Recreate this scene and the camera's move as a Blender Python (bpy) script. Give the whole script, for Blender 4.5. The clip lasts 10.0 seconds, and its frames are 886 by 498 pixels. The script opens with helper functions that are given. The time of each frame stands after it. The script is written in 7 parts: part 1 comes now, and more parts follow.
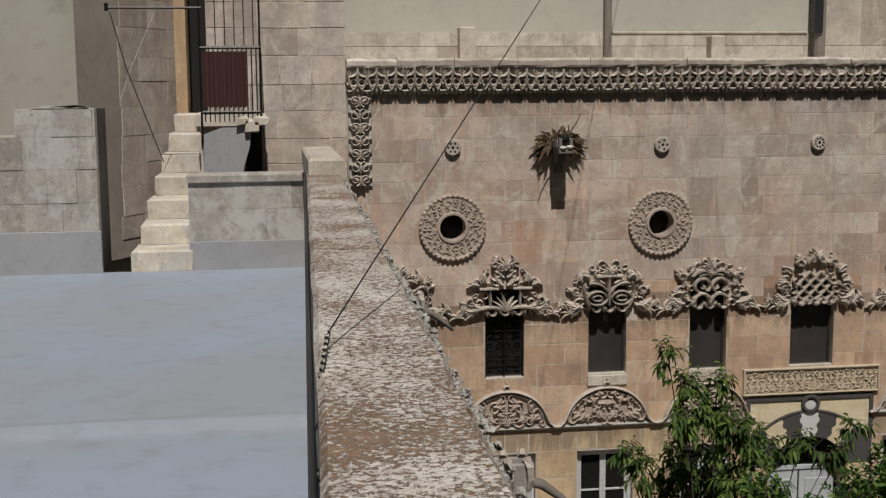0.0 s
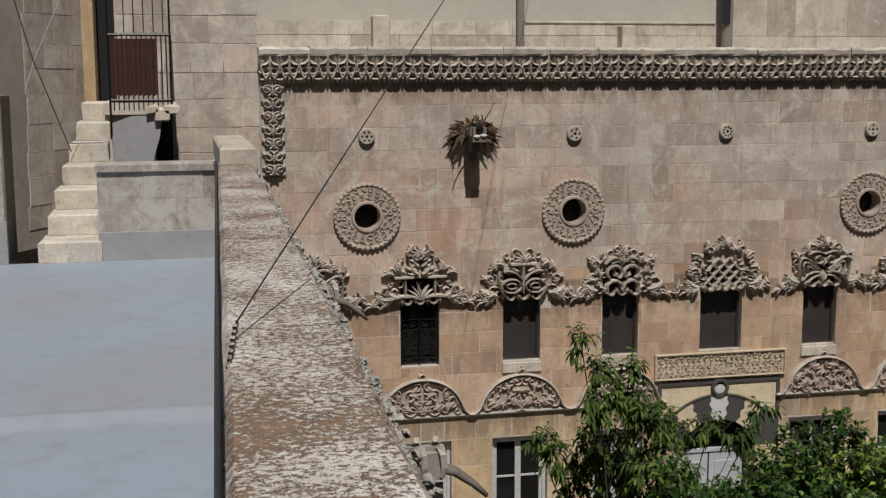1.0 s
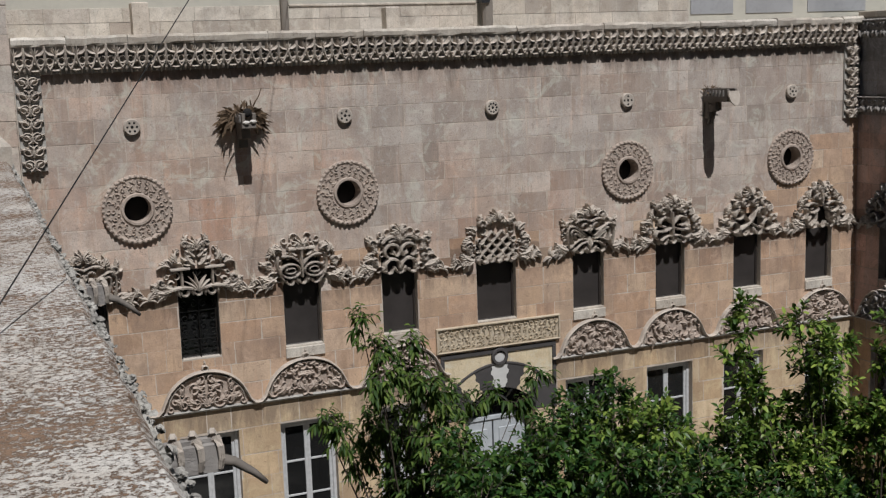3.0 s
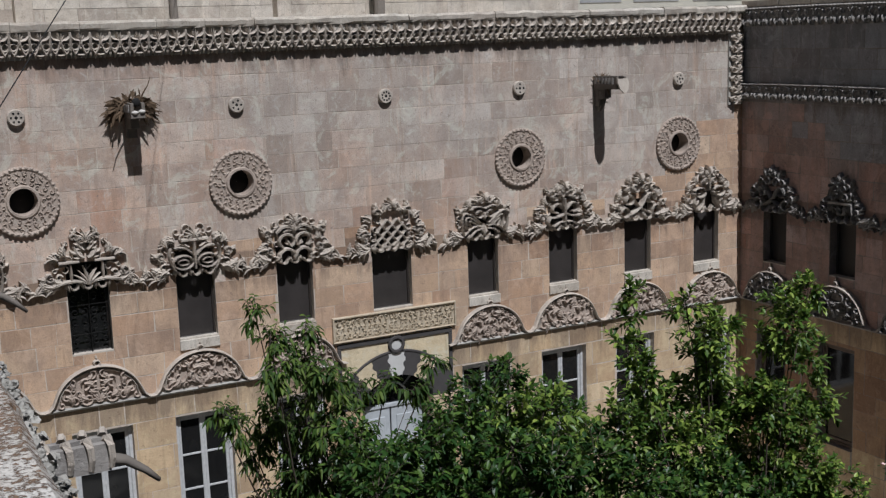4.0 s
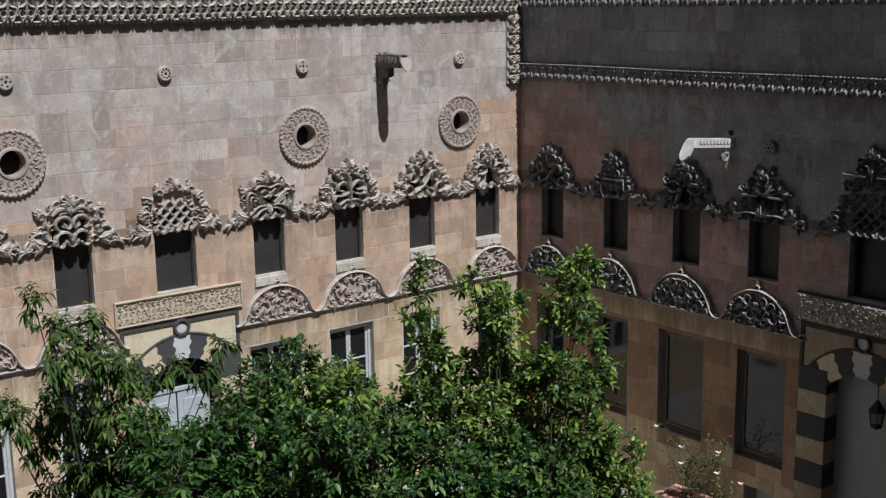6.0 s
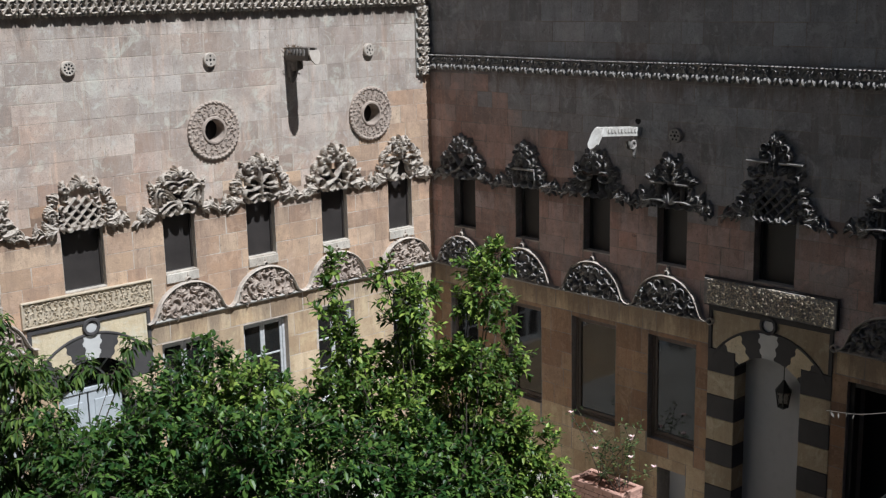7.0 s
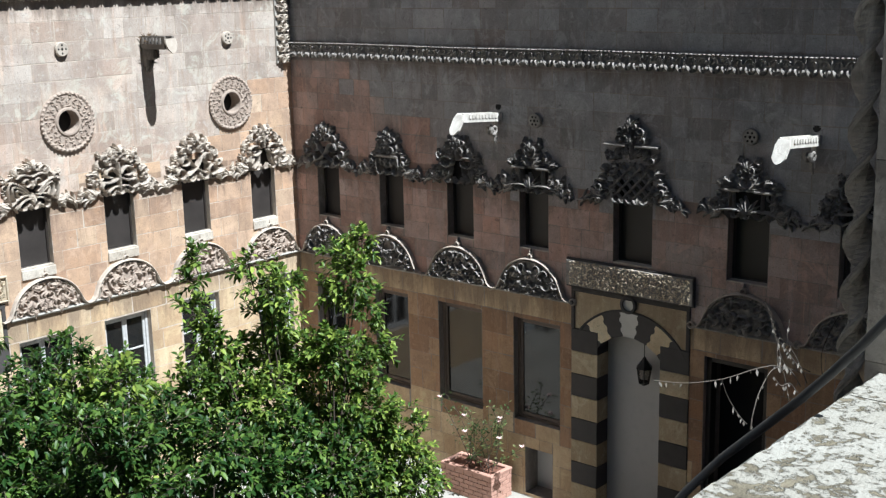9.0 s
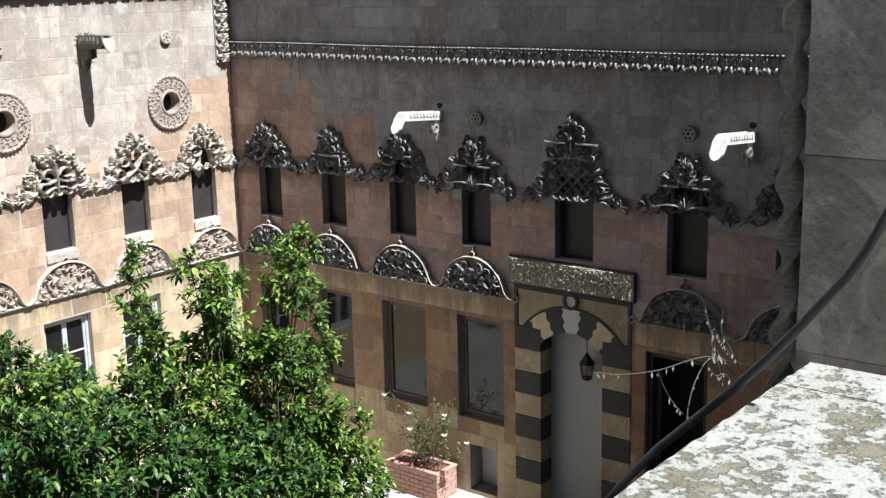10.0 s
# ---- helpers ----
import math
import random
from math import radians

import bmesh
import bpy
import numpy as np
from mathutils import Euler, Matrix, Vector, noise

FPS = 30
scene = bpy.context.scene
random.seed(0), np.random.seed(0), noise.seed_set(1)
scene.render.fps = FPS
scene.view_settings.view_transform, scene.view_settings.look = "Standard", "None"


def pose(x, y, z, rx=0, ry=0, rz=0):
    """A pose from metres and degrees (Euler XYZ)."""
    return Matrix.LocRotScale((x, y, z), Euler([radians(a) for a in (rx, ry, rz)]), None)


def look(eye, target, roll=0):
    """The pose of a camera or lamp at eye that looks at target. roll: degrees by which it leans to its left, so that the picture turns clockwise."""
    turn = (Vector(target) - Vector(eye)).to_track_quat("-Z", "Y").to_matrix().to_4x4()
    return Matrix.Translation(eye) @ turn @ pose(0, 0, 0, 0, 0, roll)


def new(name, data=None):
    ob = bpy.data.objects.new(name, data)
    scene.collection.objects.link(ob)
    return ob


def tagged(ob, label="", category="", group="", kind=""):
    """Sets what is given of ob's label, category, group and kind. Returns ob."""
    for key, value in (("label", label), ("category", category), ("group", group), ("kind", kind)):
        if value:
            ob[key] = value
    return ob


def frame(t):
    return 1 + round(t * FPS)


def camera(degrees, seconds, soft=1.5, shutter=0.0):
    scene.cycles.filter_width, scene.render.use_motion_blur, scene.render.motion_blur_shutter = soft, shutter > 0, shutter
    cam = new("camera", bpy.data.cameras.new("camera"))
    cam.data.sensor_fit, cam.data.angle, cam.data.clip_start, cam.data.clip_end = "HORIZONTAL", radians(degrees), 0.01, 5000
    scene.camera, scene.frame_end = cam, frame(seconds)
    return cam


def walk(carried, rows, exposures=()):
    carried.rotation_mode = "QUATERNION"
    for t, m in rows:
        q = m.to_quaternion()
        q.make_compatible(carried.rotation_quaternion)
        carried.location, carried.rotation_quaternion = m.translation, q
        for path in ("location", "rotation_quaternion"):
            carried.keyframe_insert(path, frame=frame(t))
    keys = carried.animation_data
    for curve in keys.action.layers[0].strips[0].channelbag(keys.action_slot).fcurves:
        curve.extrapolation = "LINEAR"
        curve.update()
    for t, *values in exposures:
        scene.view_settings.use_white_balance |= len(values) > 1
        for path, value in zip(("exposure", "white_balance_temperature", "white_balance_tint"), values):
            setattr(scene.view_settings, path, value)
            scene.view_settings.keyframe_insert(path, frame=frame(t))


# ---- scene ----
cam = camera(40.6, 10.0, soft=1.3)
PATH = [
    (0, (1.224, 1.631, 7.362), (1.509, 3.592, 7.092), -0.4),
    (0.5, (1.235, 1.637, 7.359), (1.595, 3.584, 7.075), -0.1),
    (1, (1.242, 1.624, 7.361), (1.664, 3.558, 7.072), -0.2),
    (1.5, (1.254, 1.613, 7.364), (1.743, 3.529, 7.067), -0.3),
    (2, (1.271, 1.596, 7.368), (1.859, 3.482, 7.062), -1.1),
    (2.5, (1.286, 1.566, 7.375), (1.969, 3.42, 7.064), -1.6),
    (4, (1.314, 1.49, 7.419), (2.228, 3.233, 7.064), -1.9),
    (4.5, (1.29, 1.515, 7.446), (2.296, 3.208, 7.093), -1.4),
    (5, (1.262, 1.538, 7.467), (2.355, 3.17, 7.095), -1.1),
    (5.5, (1.234, 1.54, 7.477), (2.388, 3.128, 7.092), -1.1),
    (6, (1.224, 1.527, 7.477), (2.439, 3.063, 7.072), -0.9),
    (7.5, (1.255, 1.465, 7.481), (2.614, 2.87, 7.056), -1.5),
    (8, (1.256, 1.453, 7.479), (2.65, 2.82, 7.045), -1.5),
    (8.5, (1.26, 1.442, 7.475), (2.694, 2.764, 7.03), -1.4),
    (9, (1.262, 1.425, 7.478), (2.73, 2.709, 7.032), -1.3),
    (9.5, (1.25, 1.415, 7.479), (2.752, 2.658, 7.033), -1.2),
    (10, (1.242, 1.402, 7.481), (2.769, 2.612, 7.031), -1.3),
]
EXPOSURES = [(0.0, -0.31, 6400, 10), (2.5, -0.15, 6080, 10), (4.5, -0.16, 5600, 10), (6.0, 0.12, 5560, 9), (8.0, 0.74, 5560, 6), (10.0, 1.25, 5600, 4)]
walk(cam, [(t, look(eye, target, roll)) for t, eye, target, roll in PATH], EXPOSURES)

# ---- light: clear sky, one high sun almost in line with the east wall ----
SUN_EL, SUN_AZ = 58.0, -1.9         # degrees above the horizon, degrees east of south
world = bpy.data.worlds.new("sky")
scene.world = world
world.use_nodes = True
wn = world.node_tree
wn.nodes.clear()
sky = wn.nodes.new("ShaderNodeTexSky")
sky.sky_type = "NISHITA"
sky.sun_disc = False
sky.sun_elevation, sky.sun_rotation = radians(SUN_EL), radians(180 - SUN_AZ)
bg = wn.nodes.new("ShaderNodeBackground")
bg.inputs["Strength"].default_value = 0.016
wo = wn.nodes.new("ShaderNodeOutputWorld")
wn.links.new(sky.outputs[0], bg.inputs[0])
wn.links.new(bg.outputs[0], wo.inputs[0])
sun = new("sun", bpy.data.lights.new("sun", "SUN"))
sun.data.energy, sun.data.angle, sun.data.color = 5.0, radians(0.53), (1.0, 0.95, 0.88)
sun_dir = Vector((math.sin(radians(SUN_AZ)) * math.cos(radians(SUN_EL)), -math.cos(radians(SUN_AZ)) * math.cos(radians(SUN_EL)), math.sin(radians(SUN_EL))))
sun.matrix_world = look(sun_dir * 60, (0, 0, 0))


# ---- materials ----
class Mat:
    """A small node-graph writer."""

    def __init__(self, name):
        self.m = bpy.data.materials.new(name)
        self.m.use_nodes = True
        self.t = self.m.node_tree
        self.t.nodes.clear()
        self.out = self.t.nodes.new("ShaderNodeOutputMaterial")
        self.b = self.t.nodes.new("ShaderNodeBsdfPrincipled")
        self.t.links.new(self.b.outputs[0], self.out.inputs[0])

    def n(self, kind):
        return self.t.nodes.new("ShaderNode" + kind)

    def put(self, sock, value):
        if hasattr(value, "is_linked"):
            self.t.links.new(value, sock)
        elif isinstance(value, (tuple, list)) and len(value) == 3 and sock.type == "RGBA":
            sock.default_value = (*value, 1)
        else:
            sock.default_value = value

    def coords(self, kind="world", scale=(1, 1, 1)):
        if kind == "world":
            src = self.n("NewGeometry").outputs["Position"]
        else:
            src = self.n("TexCoord").outputs["Object"]
        mp = self.n("Mapping")
        self.put(mp.inputs["Vector"], src)
        mp.inputs["Scale"].default_value = scale
        return mp.outputs[0]

    def noise(self, co, scale, detail=4.0, rough=0.6, w=0.0):
        t = self.n("TexNoise")
        self.put(t.inputs["Vector"], co)
        t.inputs["Scale"].default_value, t.inputs["Detail"].default_value, t.inputs["Roughness"].default_value = scale, detail, rough
        t.inputs["Distortion"].default_value = w
        return t.outputs["Fac"]

    def ramp(self, fac, stops):
        r = self.n("ValToRGB")
        els = r.color_ramp.elements
        while len(els) < len(stops):
            els.new(0.5)
        for e, (p, c) in zip(els, stops):
            e.position = p
            e.color = (*c, 1) if isinstance(c, (tuple, list)) else (c, c, c, 1)
        self.put(r.inputs[0], fac)
        return r.outputs[0]

    def mix(self, fac, a, b, how="MIX"):
        x = self.n("Mix")
        x.data_type, x.blend_type = "RGBA", how
        self.put(x.inputs[0], fac)
        self.put(x.inputs[6], a)
        self.put(x.inputs[7], b)
        return x.outputs[2]

    def math(self, op, a, b=0.0):
        x = self.n("Math")
        x.operation = op
        self.put(x.inputs[0], a)
        self.put(x.inputs[1], b)
        return x.outputs[0]

    def rand(self):
        return self.n("ObjectInfo").outputs["Random"]

    def island(self):
        return self.n("NewGeometry").outputs["Random Per Island"]

    def height(self):
        s = self.n("SeparateXYZ")
        self.put(s.inputs[0], self.n("NewGeometry").outputs["Position"])
        return s.outputs[2]

    def span(self, v, a, b):
        r = self.n("MapRange")
        self.put(r.inputs[0], v)
        r.inputs[1].default_value, r.inputs[2].default_value = a, b
        return r.outputs[0]

    def done(self, color, rough=0.8, bump=None, dist=0.01, strength=0.5, **kw):
        self.put(self.b.inputs["Base Color"], color)
        self.put(self.b.inputs["Roughness"], rough)
        for k, v in kw.items():
            self.put(self.b.inputs[k.replace("_", " ")], v)
        if bump is not None:
            bp = self.n("Bump")
            bp.inputs["Distance"].default_value, bp.inputs["Strength"].default_value = dist, strength
            self.put(bp.inputs["Height"], bump)
            self.put(self.b.inputs["Normal"], bp.outputs[0])
        return self.m


def stone_mat(name, tones, grime, per="object", drip=None, patina=None, dark=0.35, drift=None, axis=0, smear=False):
    """Ashlar: a tone per block, wide soft patches, fine pitting, rain stains."""
    m = Mat(name)
    co = m.coords()
    r = m.rand() if per == "object" else m.island()
    col = m.ramp(r, [(i / max(1, len(tones) - 1), c) for i, c in enumerate(tones)])
    wide = m.noise(co, 0.55, 3, 0.55)
    if patina:
        f = wide
        if drift:
            s = m.n("SeparateXYZ")
            m.put(s.inputs[0], m.n("NewGeometry").outputs["Position"])
            f = m.math("ADD", m.math("SUBTRACT", wide, 0.10), m.math("ADD", m.math("MULTIPLY", m.span(s.outputs[axis], *drift), 0.24), m.math("MULTIPLY", m.span(s.outputs[2], 4.3, 6.6), 0.20)))
        col = m.mix(m.ramp(f, [(0.46, 0.0), (0.74, 0.72)]), col, patina)
    second = m.math("FRACT", m.math("MULTIPLY", r, 37.7))
    col = m.mix(1.0, col, m.ramp(second, [(0.0, (0.70, 0.67, 0.65)), (0.25, (0.90, 0.88, 0.87)), (0.7, (1.03, 1.03, 1.03)), (1.0, (1.20, 1.22, 1.24))]), "MULTIPLY")
    runs = m.noise(m.coords(scale=(7.0, 7.0, 0.6)), 1.0, 6, 0.72, 0.5)
    col = m.mix(m.ramp(runs, [(0.55, 0.0), (0.68, 0.5)]), col, tuple(min(1, c * 1.3 + 0.04) for c in tones[0]))
    wash = m.noise(m.coords(scale=(3.2, 3.2, 0.45)), 1.0, 6, 0.7, 0.4)
    col = m.mix(m.ramp(wash, [(0.47, 0.0), (0.60, 0.28)]), col, tuple(min(1, c * 1.12 + 0.05) for c in (patina or tones[-1])))
    rusty = m.noise(m.coords(scale=(5.5, 5.5, 0.5)), 1.7, 6, 0.72, 0.6)
    col = m.mix(m.ramp(rusty, [(0.55, 0.0), (0.66, 0.5)]), col, tuple(c * 0.62 for c in tones[0]))
    chip = m.noise(co, 17, 7, 0.78, 0.9)
    col = m.mix(m.ramp(chip, [(0.585, 0.0), (0.63, 0.65)]), col, tuple(c * 0.75 for c in grime))
    shade = m.noise(co, 1.7, 5, 0.7, 0.5)
    col = m.mix(m.ramp(shade, [(0.36, 0.45), (0.52, 0.0)]), col, tuple(c * 1.05 for c in grime))
    blot = m.noise(co, 3.2, 5, 0.65, 0.6)
    col = m.mix(m.ramp(blot, [(0.42, 0.0), (0.72, dark)]), col, grime)
    grain = m.noise(co, 60, 4, 0.7)
    col = m.mix(m.ramp(grain, [(0.30, 0.35), (0.55, 0.0)]), col, tuple(c * 0.6 for c in grime))
    smear_n = m.noise(co, 2.3, 8, 0.74, 1.4)
    col = m.mix(m.ramp(smear_n, [(0.54, 0.0), (0.62, 0.40)]), col, tuple(min(0.6, c * 1.25 + 0.05) for c in tones[-1]))
    pale = m.noise(co, 9, 4, 0.6, 1.0)
    col = m.mix(m.ramp(pale, [(0.56, 0.0), (0.74, 0.32)]), col, tuple(min(0.62, c * 1.5 + 0.04) for c in tones[-1]))
    if drip:
        z0, z1 = drip
        st = m.noise(m.coords(scale=(4.5, 4.5, 0.9)), 1.0, 6, 0.72, 0.5)
        band = m.math("MULTIPLY", m.span(m.height(), z0, z1), m.span(m.height(), z1 + 0.25, z1 + 0.2))
        f = m.math("MULTIPLY", m.ramp(m.math("ADD", m.math("MULTIPLY", band, 0.36), m.math("MULTIPLY", st, 0.75)), [(0.55, 0.0), (0.70, 1.0)]), 0.6)
        col = m.mix(f, col, (0.12, 0.085, 0.065))
    if smear:
        cem = m.noise(co, 3.6, 9, 0.72, 0.6)
        col = m.mix(m.ramp(cem, [(0.49, 0.0), (0.55, 0.55)]), col, (0.44, 0.425, 0.40))
        rust = m.noise(m.coords(scale=(5.0, 5.0, 2.6)), 1.0, 9, 0.75, 0.8)
        col = m.mix(m.ramp(rust, [(0.55, 0.0), (0.64, 0.5)]), col, (0.16, 0.125, 0.095))
    bump = m.math("ADD", m.math("MULTIPLY", m.noise(co, 26, 6, 0.7), 0.6), m.math("MULTIPLY", blot, 0.5))
    return m.done(col, 0.88, bump, 0.012, 0.7)


PINK = [(0.539, 0.360, 0.252), (0.462, 0.334, 0.258), (0.616, 0.435, 0.319), (0.517, 0.371, 0.283), (0.418, 0.265, 0.185), (0.616, 0.477, 0.376), (0.528, 0.398, 0.314), (0.495, 0.302, 0.211), (0.572, 0.387, 0.278), (0.440, 0.313, 0.237), (0.583, 0.456, 0.366)]
M_ASH = stone_mat("pink_ashlar", PINK, (0.26, 0.21, 0.18), "object", (6.75, 7.28), (0.43, 0.395, 0.355), 0.4, (3.0, 12.5))
M_ASH_I = stone_mat("pink_ashlar_far", PINK, (0.26, 0.21, 0.18), "island", (6.75, 7.28), (0.43, 0.395, 0.355), 0.4, (3.0, 12.5))
WARM = [(0.49, 0.315, 0.20), (0.47, 0.33, 0.23), (0.56, 0.395, 0.265), (0.43, 0.27, 0.17), (0.55, 0.42, 0.30), (0.50, 0.345, 0.225), (0.40, 0.275, 0.19)]
M_ASHW = stone_mat("russet_ashlar", WARM, (0.24, 0.17, 0.13), "object", (4.0, 4.55), None, 0.4)
M_ASHW_I = stone_mat("russet_ashlar_far", WARM, (0.24, 0.17, 0.13), "island", (4.0, 4.55), None, 0.4)
# upper east stone: the blue of skylit shade is mixed into its weathered grey
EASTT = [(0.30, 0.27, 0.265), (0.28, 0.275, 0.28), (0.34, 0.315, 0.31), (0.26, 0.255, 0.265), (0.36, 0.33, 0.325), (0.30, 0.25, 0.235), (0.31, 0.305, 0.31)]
M_EAST = stone_mat("skylit_weathered_ashlar", EASTT, (0.14, 0.135, 0.14), "object", (5.8, 6.3), (0.27, 0.275, 0.29), 0.35, (13.0, 8.0), 1)
M_EAST_I = stone_mat("skylit_weathered_ashlar_far", EASTT, (0.14, 0.135, 0.14), "island", (5.8, 6.3), (0.27, 0.275, 0.29), 0.35, (13.0, 8.0), 1)
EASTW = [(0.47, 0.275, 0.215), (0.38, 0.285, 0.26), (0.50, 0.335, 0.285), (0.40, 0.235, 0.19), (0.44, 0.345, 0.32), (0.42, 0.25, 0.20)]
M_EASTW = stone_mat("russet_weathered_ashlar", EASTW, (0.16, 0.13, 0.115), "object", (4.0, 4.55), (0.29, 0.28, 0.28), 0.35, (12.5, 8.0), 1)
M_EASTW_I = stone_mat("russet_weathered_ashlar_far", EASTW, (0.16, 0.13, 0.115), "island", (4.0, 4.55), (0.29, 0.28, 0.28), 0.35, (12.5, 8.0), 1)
YEL = [(0.52, 0.38, 0.23), (0.56, 0.44, 0.29), (0.48, 0.36, 0.23), (0.58, 0.47, 0.33), (0.50, 0.35, 0.20)]
M_YEL = stone_mat("yellow_limestone", YEL, (0.33, 0.22, 0.13), "object", (2.2, 3.1), None, 0.4)
M_YEL_I = stone_mat("yellow_limestone_far", YEL, (0.33, 0.22, 0.13), "island", (2.2, 3.1), None, 0.4)
REDB = [(0.34, 0.19, 0.105), (0.38, 0.235, 0.13), (0.30, 0.17, 0.10), (0.42, 0.28, 0.16), (0.31, 0.20, 0.125)]
M_RED = stone_mat("ochre_ashlar", REDB, (0.19, 0.12, 0.08), "object", (2.2, 3.1), None, 0.5)
M_RED_I = stone_mat("ochre_ashlar_far", REDB, (0.19, 0.12, 0.08), "island", (2.2, 3.1), None, 0.5)
M_GREYST = stone_mat("grey_pier_stone", [(0.325, 0.295, 0.255), (0.29, 0.265, 0.23), (0.345, 0.315, 0.275)], (0.12, 0.105, 0.09), "object", None, None, 0.8)
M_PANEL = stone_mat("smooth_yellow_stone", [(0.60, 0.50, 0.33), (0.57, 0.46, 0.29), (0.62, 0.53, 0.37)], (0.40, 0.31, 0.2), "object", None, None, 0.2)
# darker copy of the yellow stone, with the doorway's shade in its tones
M_YEL_SHADED = stone_mat("shaded_yellow_stone", [(0.44, 0.35, 0.22), (0.40, 0.32, 0.21), (0.46, 0.38, 0.26)], (0.27, 0.20, 0.13), "object", None, None, 0.3)
M_OLD = stone_mat("stained_old_limestone", [(0.42, 0.385, 0.34), (0.38, 0.345, 0.30), (0.46, 0.425, 0.38), (0.40, 0.36, 0.32), (0.34, 0.305, 0.265)], (0.17, 0.15, 0.13), "object", None, (0.37, 0.35, 0.325), 0.6, smear=True)
M_OLDW = stone_mat("warm_old_limestone", [(0.53, 0.445, 0.375), (0.49, 0.42, 0.36), (0.55, 0.475, 0.41), (0.53, 0.405, 0.325)], (0.26, 0.22, 0.185), "object", None, (0.42, 0.395, 0.365), 0.7)
M_OLDW_I = stone_mat("warm_old_limestone_far", [(0.53, 0.445, 0.375), (0.49, 0.42, 0.36), (0.55, 0.475, 0.41), (0.53, 0.405, 0.325)], (0.26, 0.22, 0.185), "island", None, (0.42, 0.395, 0.365), 0.7)
M_PALE = stone_mat("pale_limestone", [(0.56, 0.50, 0.42), (0.50, 0.45, 0.38), (0.60, 0.54, 0.46), (0.46, 0.40, 0.34)], (0.24, 0.205, 0.17), "object", None, (0.46, 0.43, 0.39), 0.65)
M_PALE_I = stone_mat("pale_limestone_far", [(0.56, 0.50, 0.42), (0.50, 0.45, 0.38), (0.60, 0.54, 0.46), (0.46, 0.40, 0.34)], (0.24, 0.205, 0.17), "island", None, (0.46, 0.43, 0.39), 0.65)
M_STEP = stone_mat("cream_step_stone", [(0.62, 0.56, 0.46), (0.57, 0.51, 0.42), (0.64, 0.58, 0.49)], (0.33, 0.28, 0.22), "object", None, None, 0.6, smear=True)
M_MORTAR = stone_mat("lime_mortar", [(0.58, 0.50, 0.42), (0.54, 0.46, 0.38)], (0.34, 0.29, 0.24), "object", (6.7, 7.3))

# lime mortar again, darkened for the shaded east wall
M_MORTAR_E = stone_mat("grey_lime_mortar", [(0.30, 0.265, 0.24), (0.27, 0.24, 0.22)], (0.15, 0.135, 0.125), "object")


def carved_mat(name, base, dark, pale):
    m = Mat(name)
    co = m.coords()
    col = m.mix(m.ramp(m.noise(co, 5, 5, 0.6), [(0.35, 0.0), (0.7, 1.0)]), base, dark)
    col = m.mix(m.ramp(m.noise(co, 14, 5, 0.65), [(0.5, 0.0), (0.75, 0.7)]), col, pale)
    col = m.mix(m.math("MULTIPLY", m.rand(), 0.35), col, dark)
    return m.done(col, 0.9, m.noise(co, 45, 6, 0.7), 0.01, 0.8)


M_CARVE = carved_mat("carved_grey_limestone", (0.51, 0.445, 0.375), (0.32, 0.275, 0.235), (0.58, 0.53, 0.46))
M_CARVE_D = carved_mat("sooty_carved_limestone", (0.42, 0.40, 0.36), (0.24, 0.225, 0.205), (0.53, 0.51, 0.47))
# carved limestone again, darkened mostly to suit the shaded east wall
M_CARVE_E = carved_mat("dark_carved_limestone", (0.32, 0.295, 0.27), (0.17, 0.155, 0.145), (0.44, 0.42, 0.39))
M_CARVE_Y = carved_mat("carved_yellow_limestone", (0.50, 0.42, 0.31), (0.38, 0.31, 0.22), (0.56, 0.50, 0.41))
M_CARVE_P = carved_mat("carved_pink_limestone", (0.42, 0.34, 0.28), (0.30, 0.24, 0.20), (0.50, 0.44, 0.38))
M_SPOUT = carved_mat("whitewashed_spout_stone", (0.66, 0.63, 0.58), (0.42, 0.39, 0.35), (0.74, 0.72, 0.68))


def lichen_mat(name, base, brown, white, sx, sy, level, wide=0.30):
    """Weathered coping: crisp white lichen flecks over a brown skin."""
    m = Mat(name)
    fl = m.noise(m.coords(scale=(sx, sy, 6.0)), 1.0, 7, 0.72, 0.1)
    big = m.noise(m.coords(), 2.2, 4, 0.6, 0.4)
    fine = m.noise(m.coords(scale=(sx * 3.0, sy * 2.6, 6.0)), 1.0, 4, 0.6)
    f = m.math("ADD", m.math("MULTIPLY", fl, 0.62), m.math("ADD", m.math("MULTIPLY", big, wide), m.math("MULTIPLY", fine, 0.30)))
    mid = (0.92 + wide) * 0.5 + level
    skin = m.ramp(m.noise(m.coords(), 14, 5, 0.7), [(0.3, tuple(c * 0.7 for c in brown)), (0.5, brown), (0.7, tuple(c * 1.5 for c in brown))])
    top = m.ramp(m.noise(m.coords(), 5, 4, 0.6), [(0.35, base), (0.6, white)])
    col = m.mix(m.ramp(f, [(mid - 0.012, 0.0), (mid + 0.012, 1.0)]), skin, top)
    sp = m.noise(m.coords(), 90, 4, 0.7)
    col = m.mix(m.ramp(sp, [(0.34, 0.45), (0.48, 0.0)]), col, (0.14, 0.11, 0.085))
    return m.done(col, 0.92, m.math("ADD", m.math("MULTIPLY", m.ramp(f, [(mid - 0.03, 0.0), (mid + 0.03, 1.0)]), 0.5), m.math("MULTIPLY", sp, 0.5)), 0.012, 0.8)


M_COPE = lichen_mat("lichened_coping", (0.49, 0.435, 0.375), (0.205, 0.130, 0.082), (0.61, 0.575, 0.53), 54, 62, -0.012)
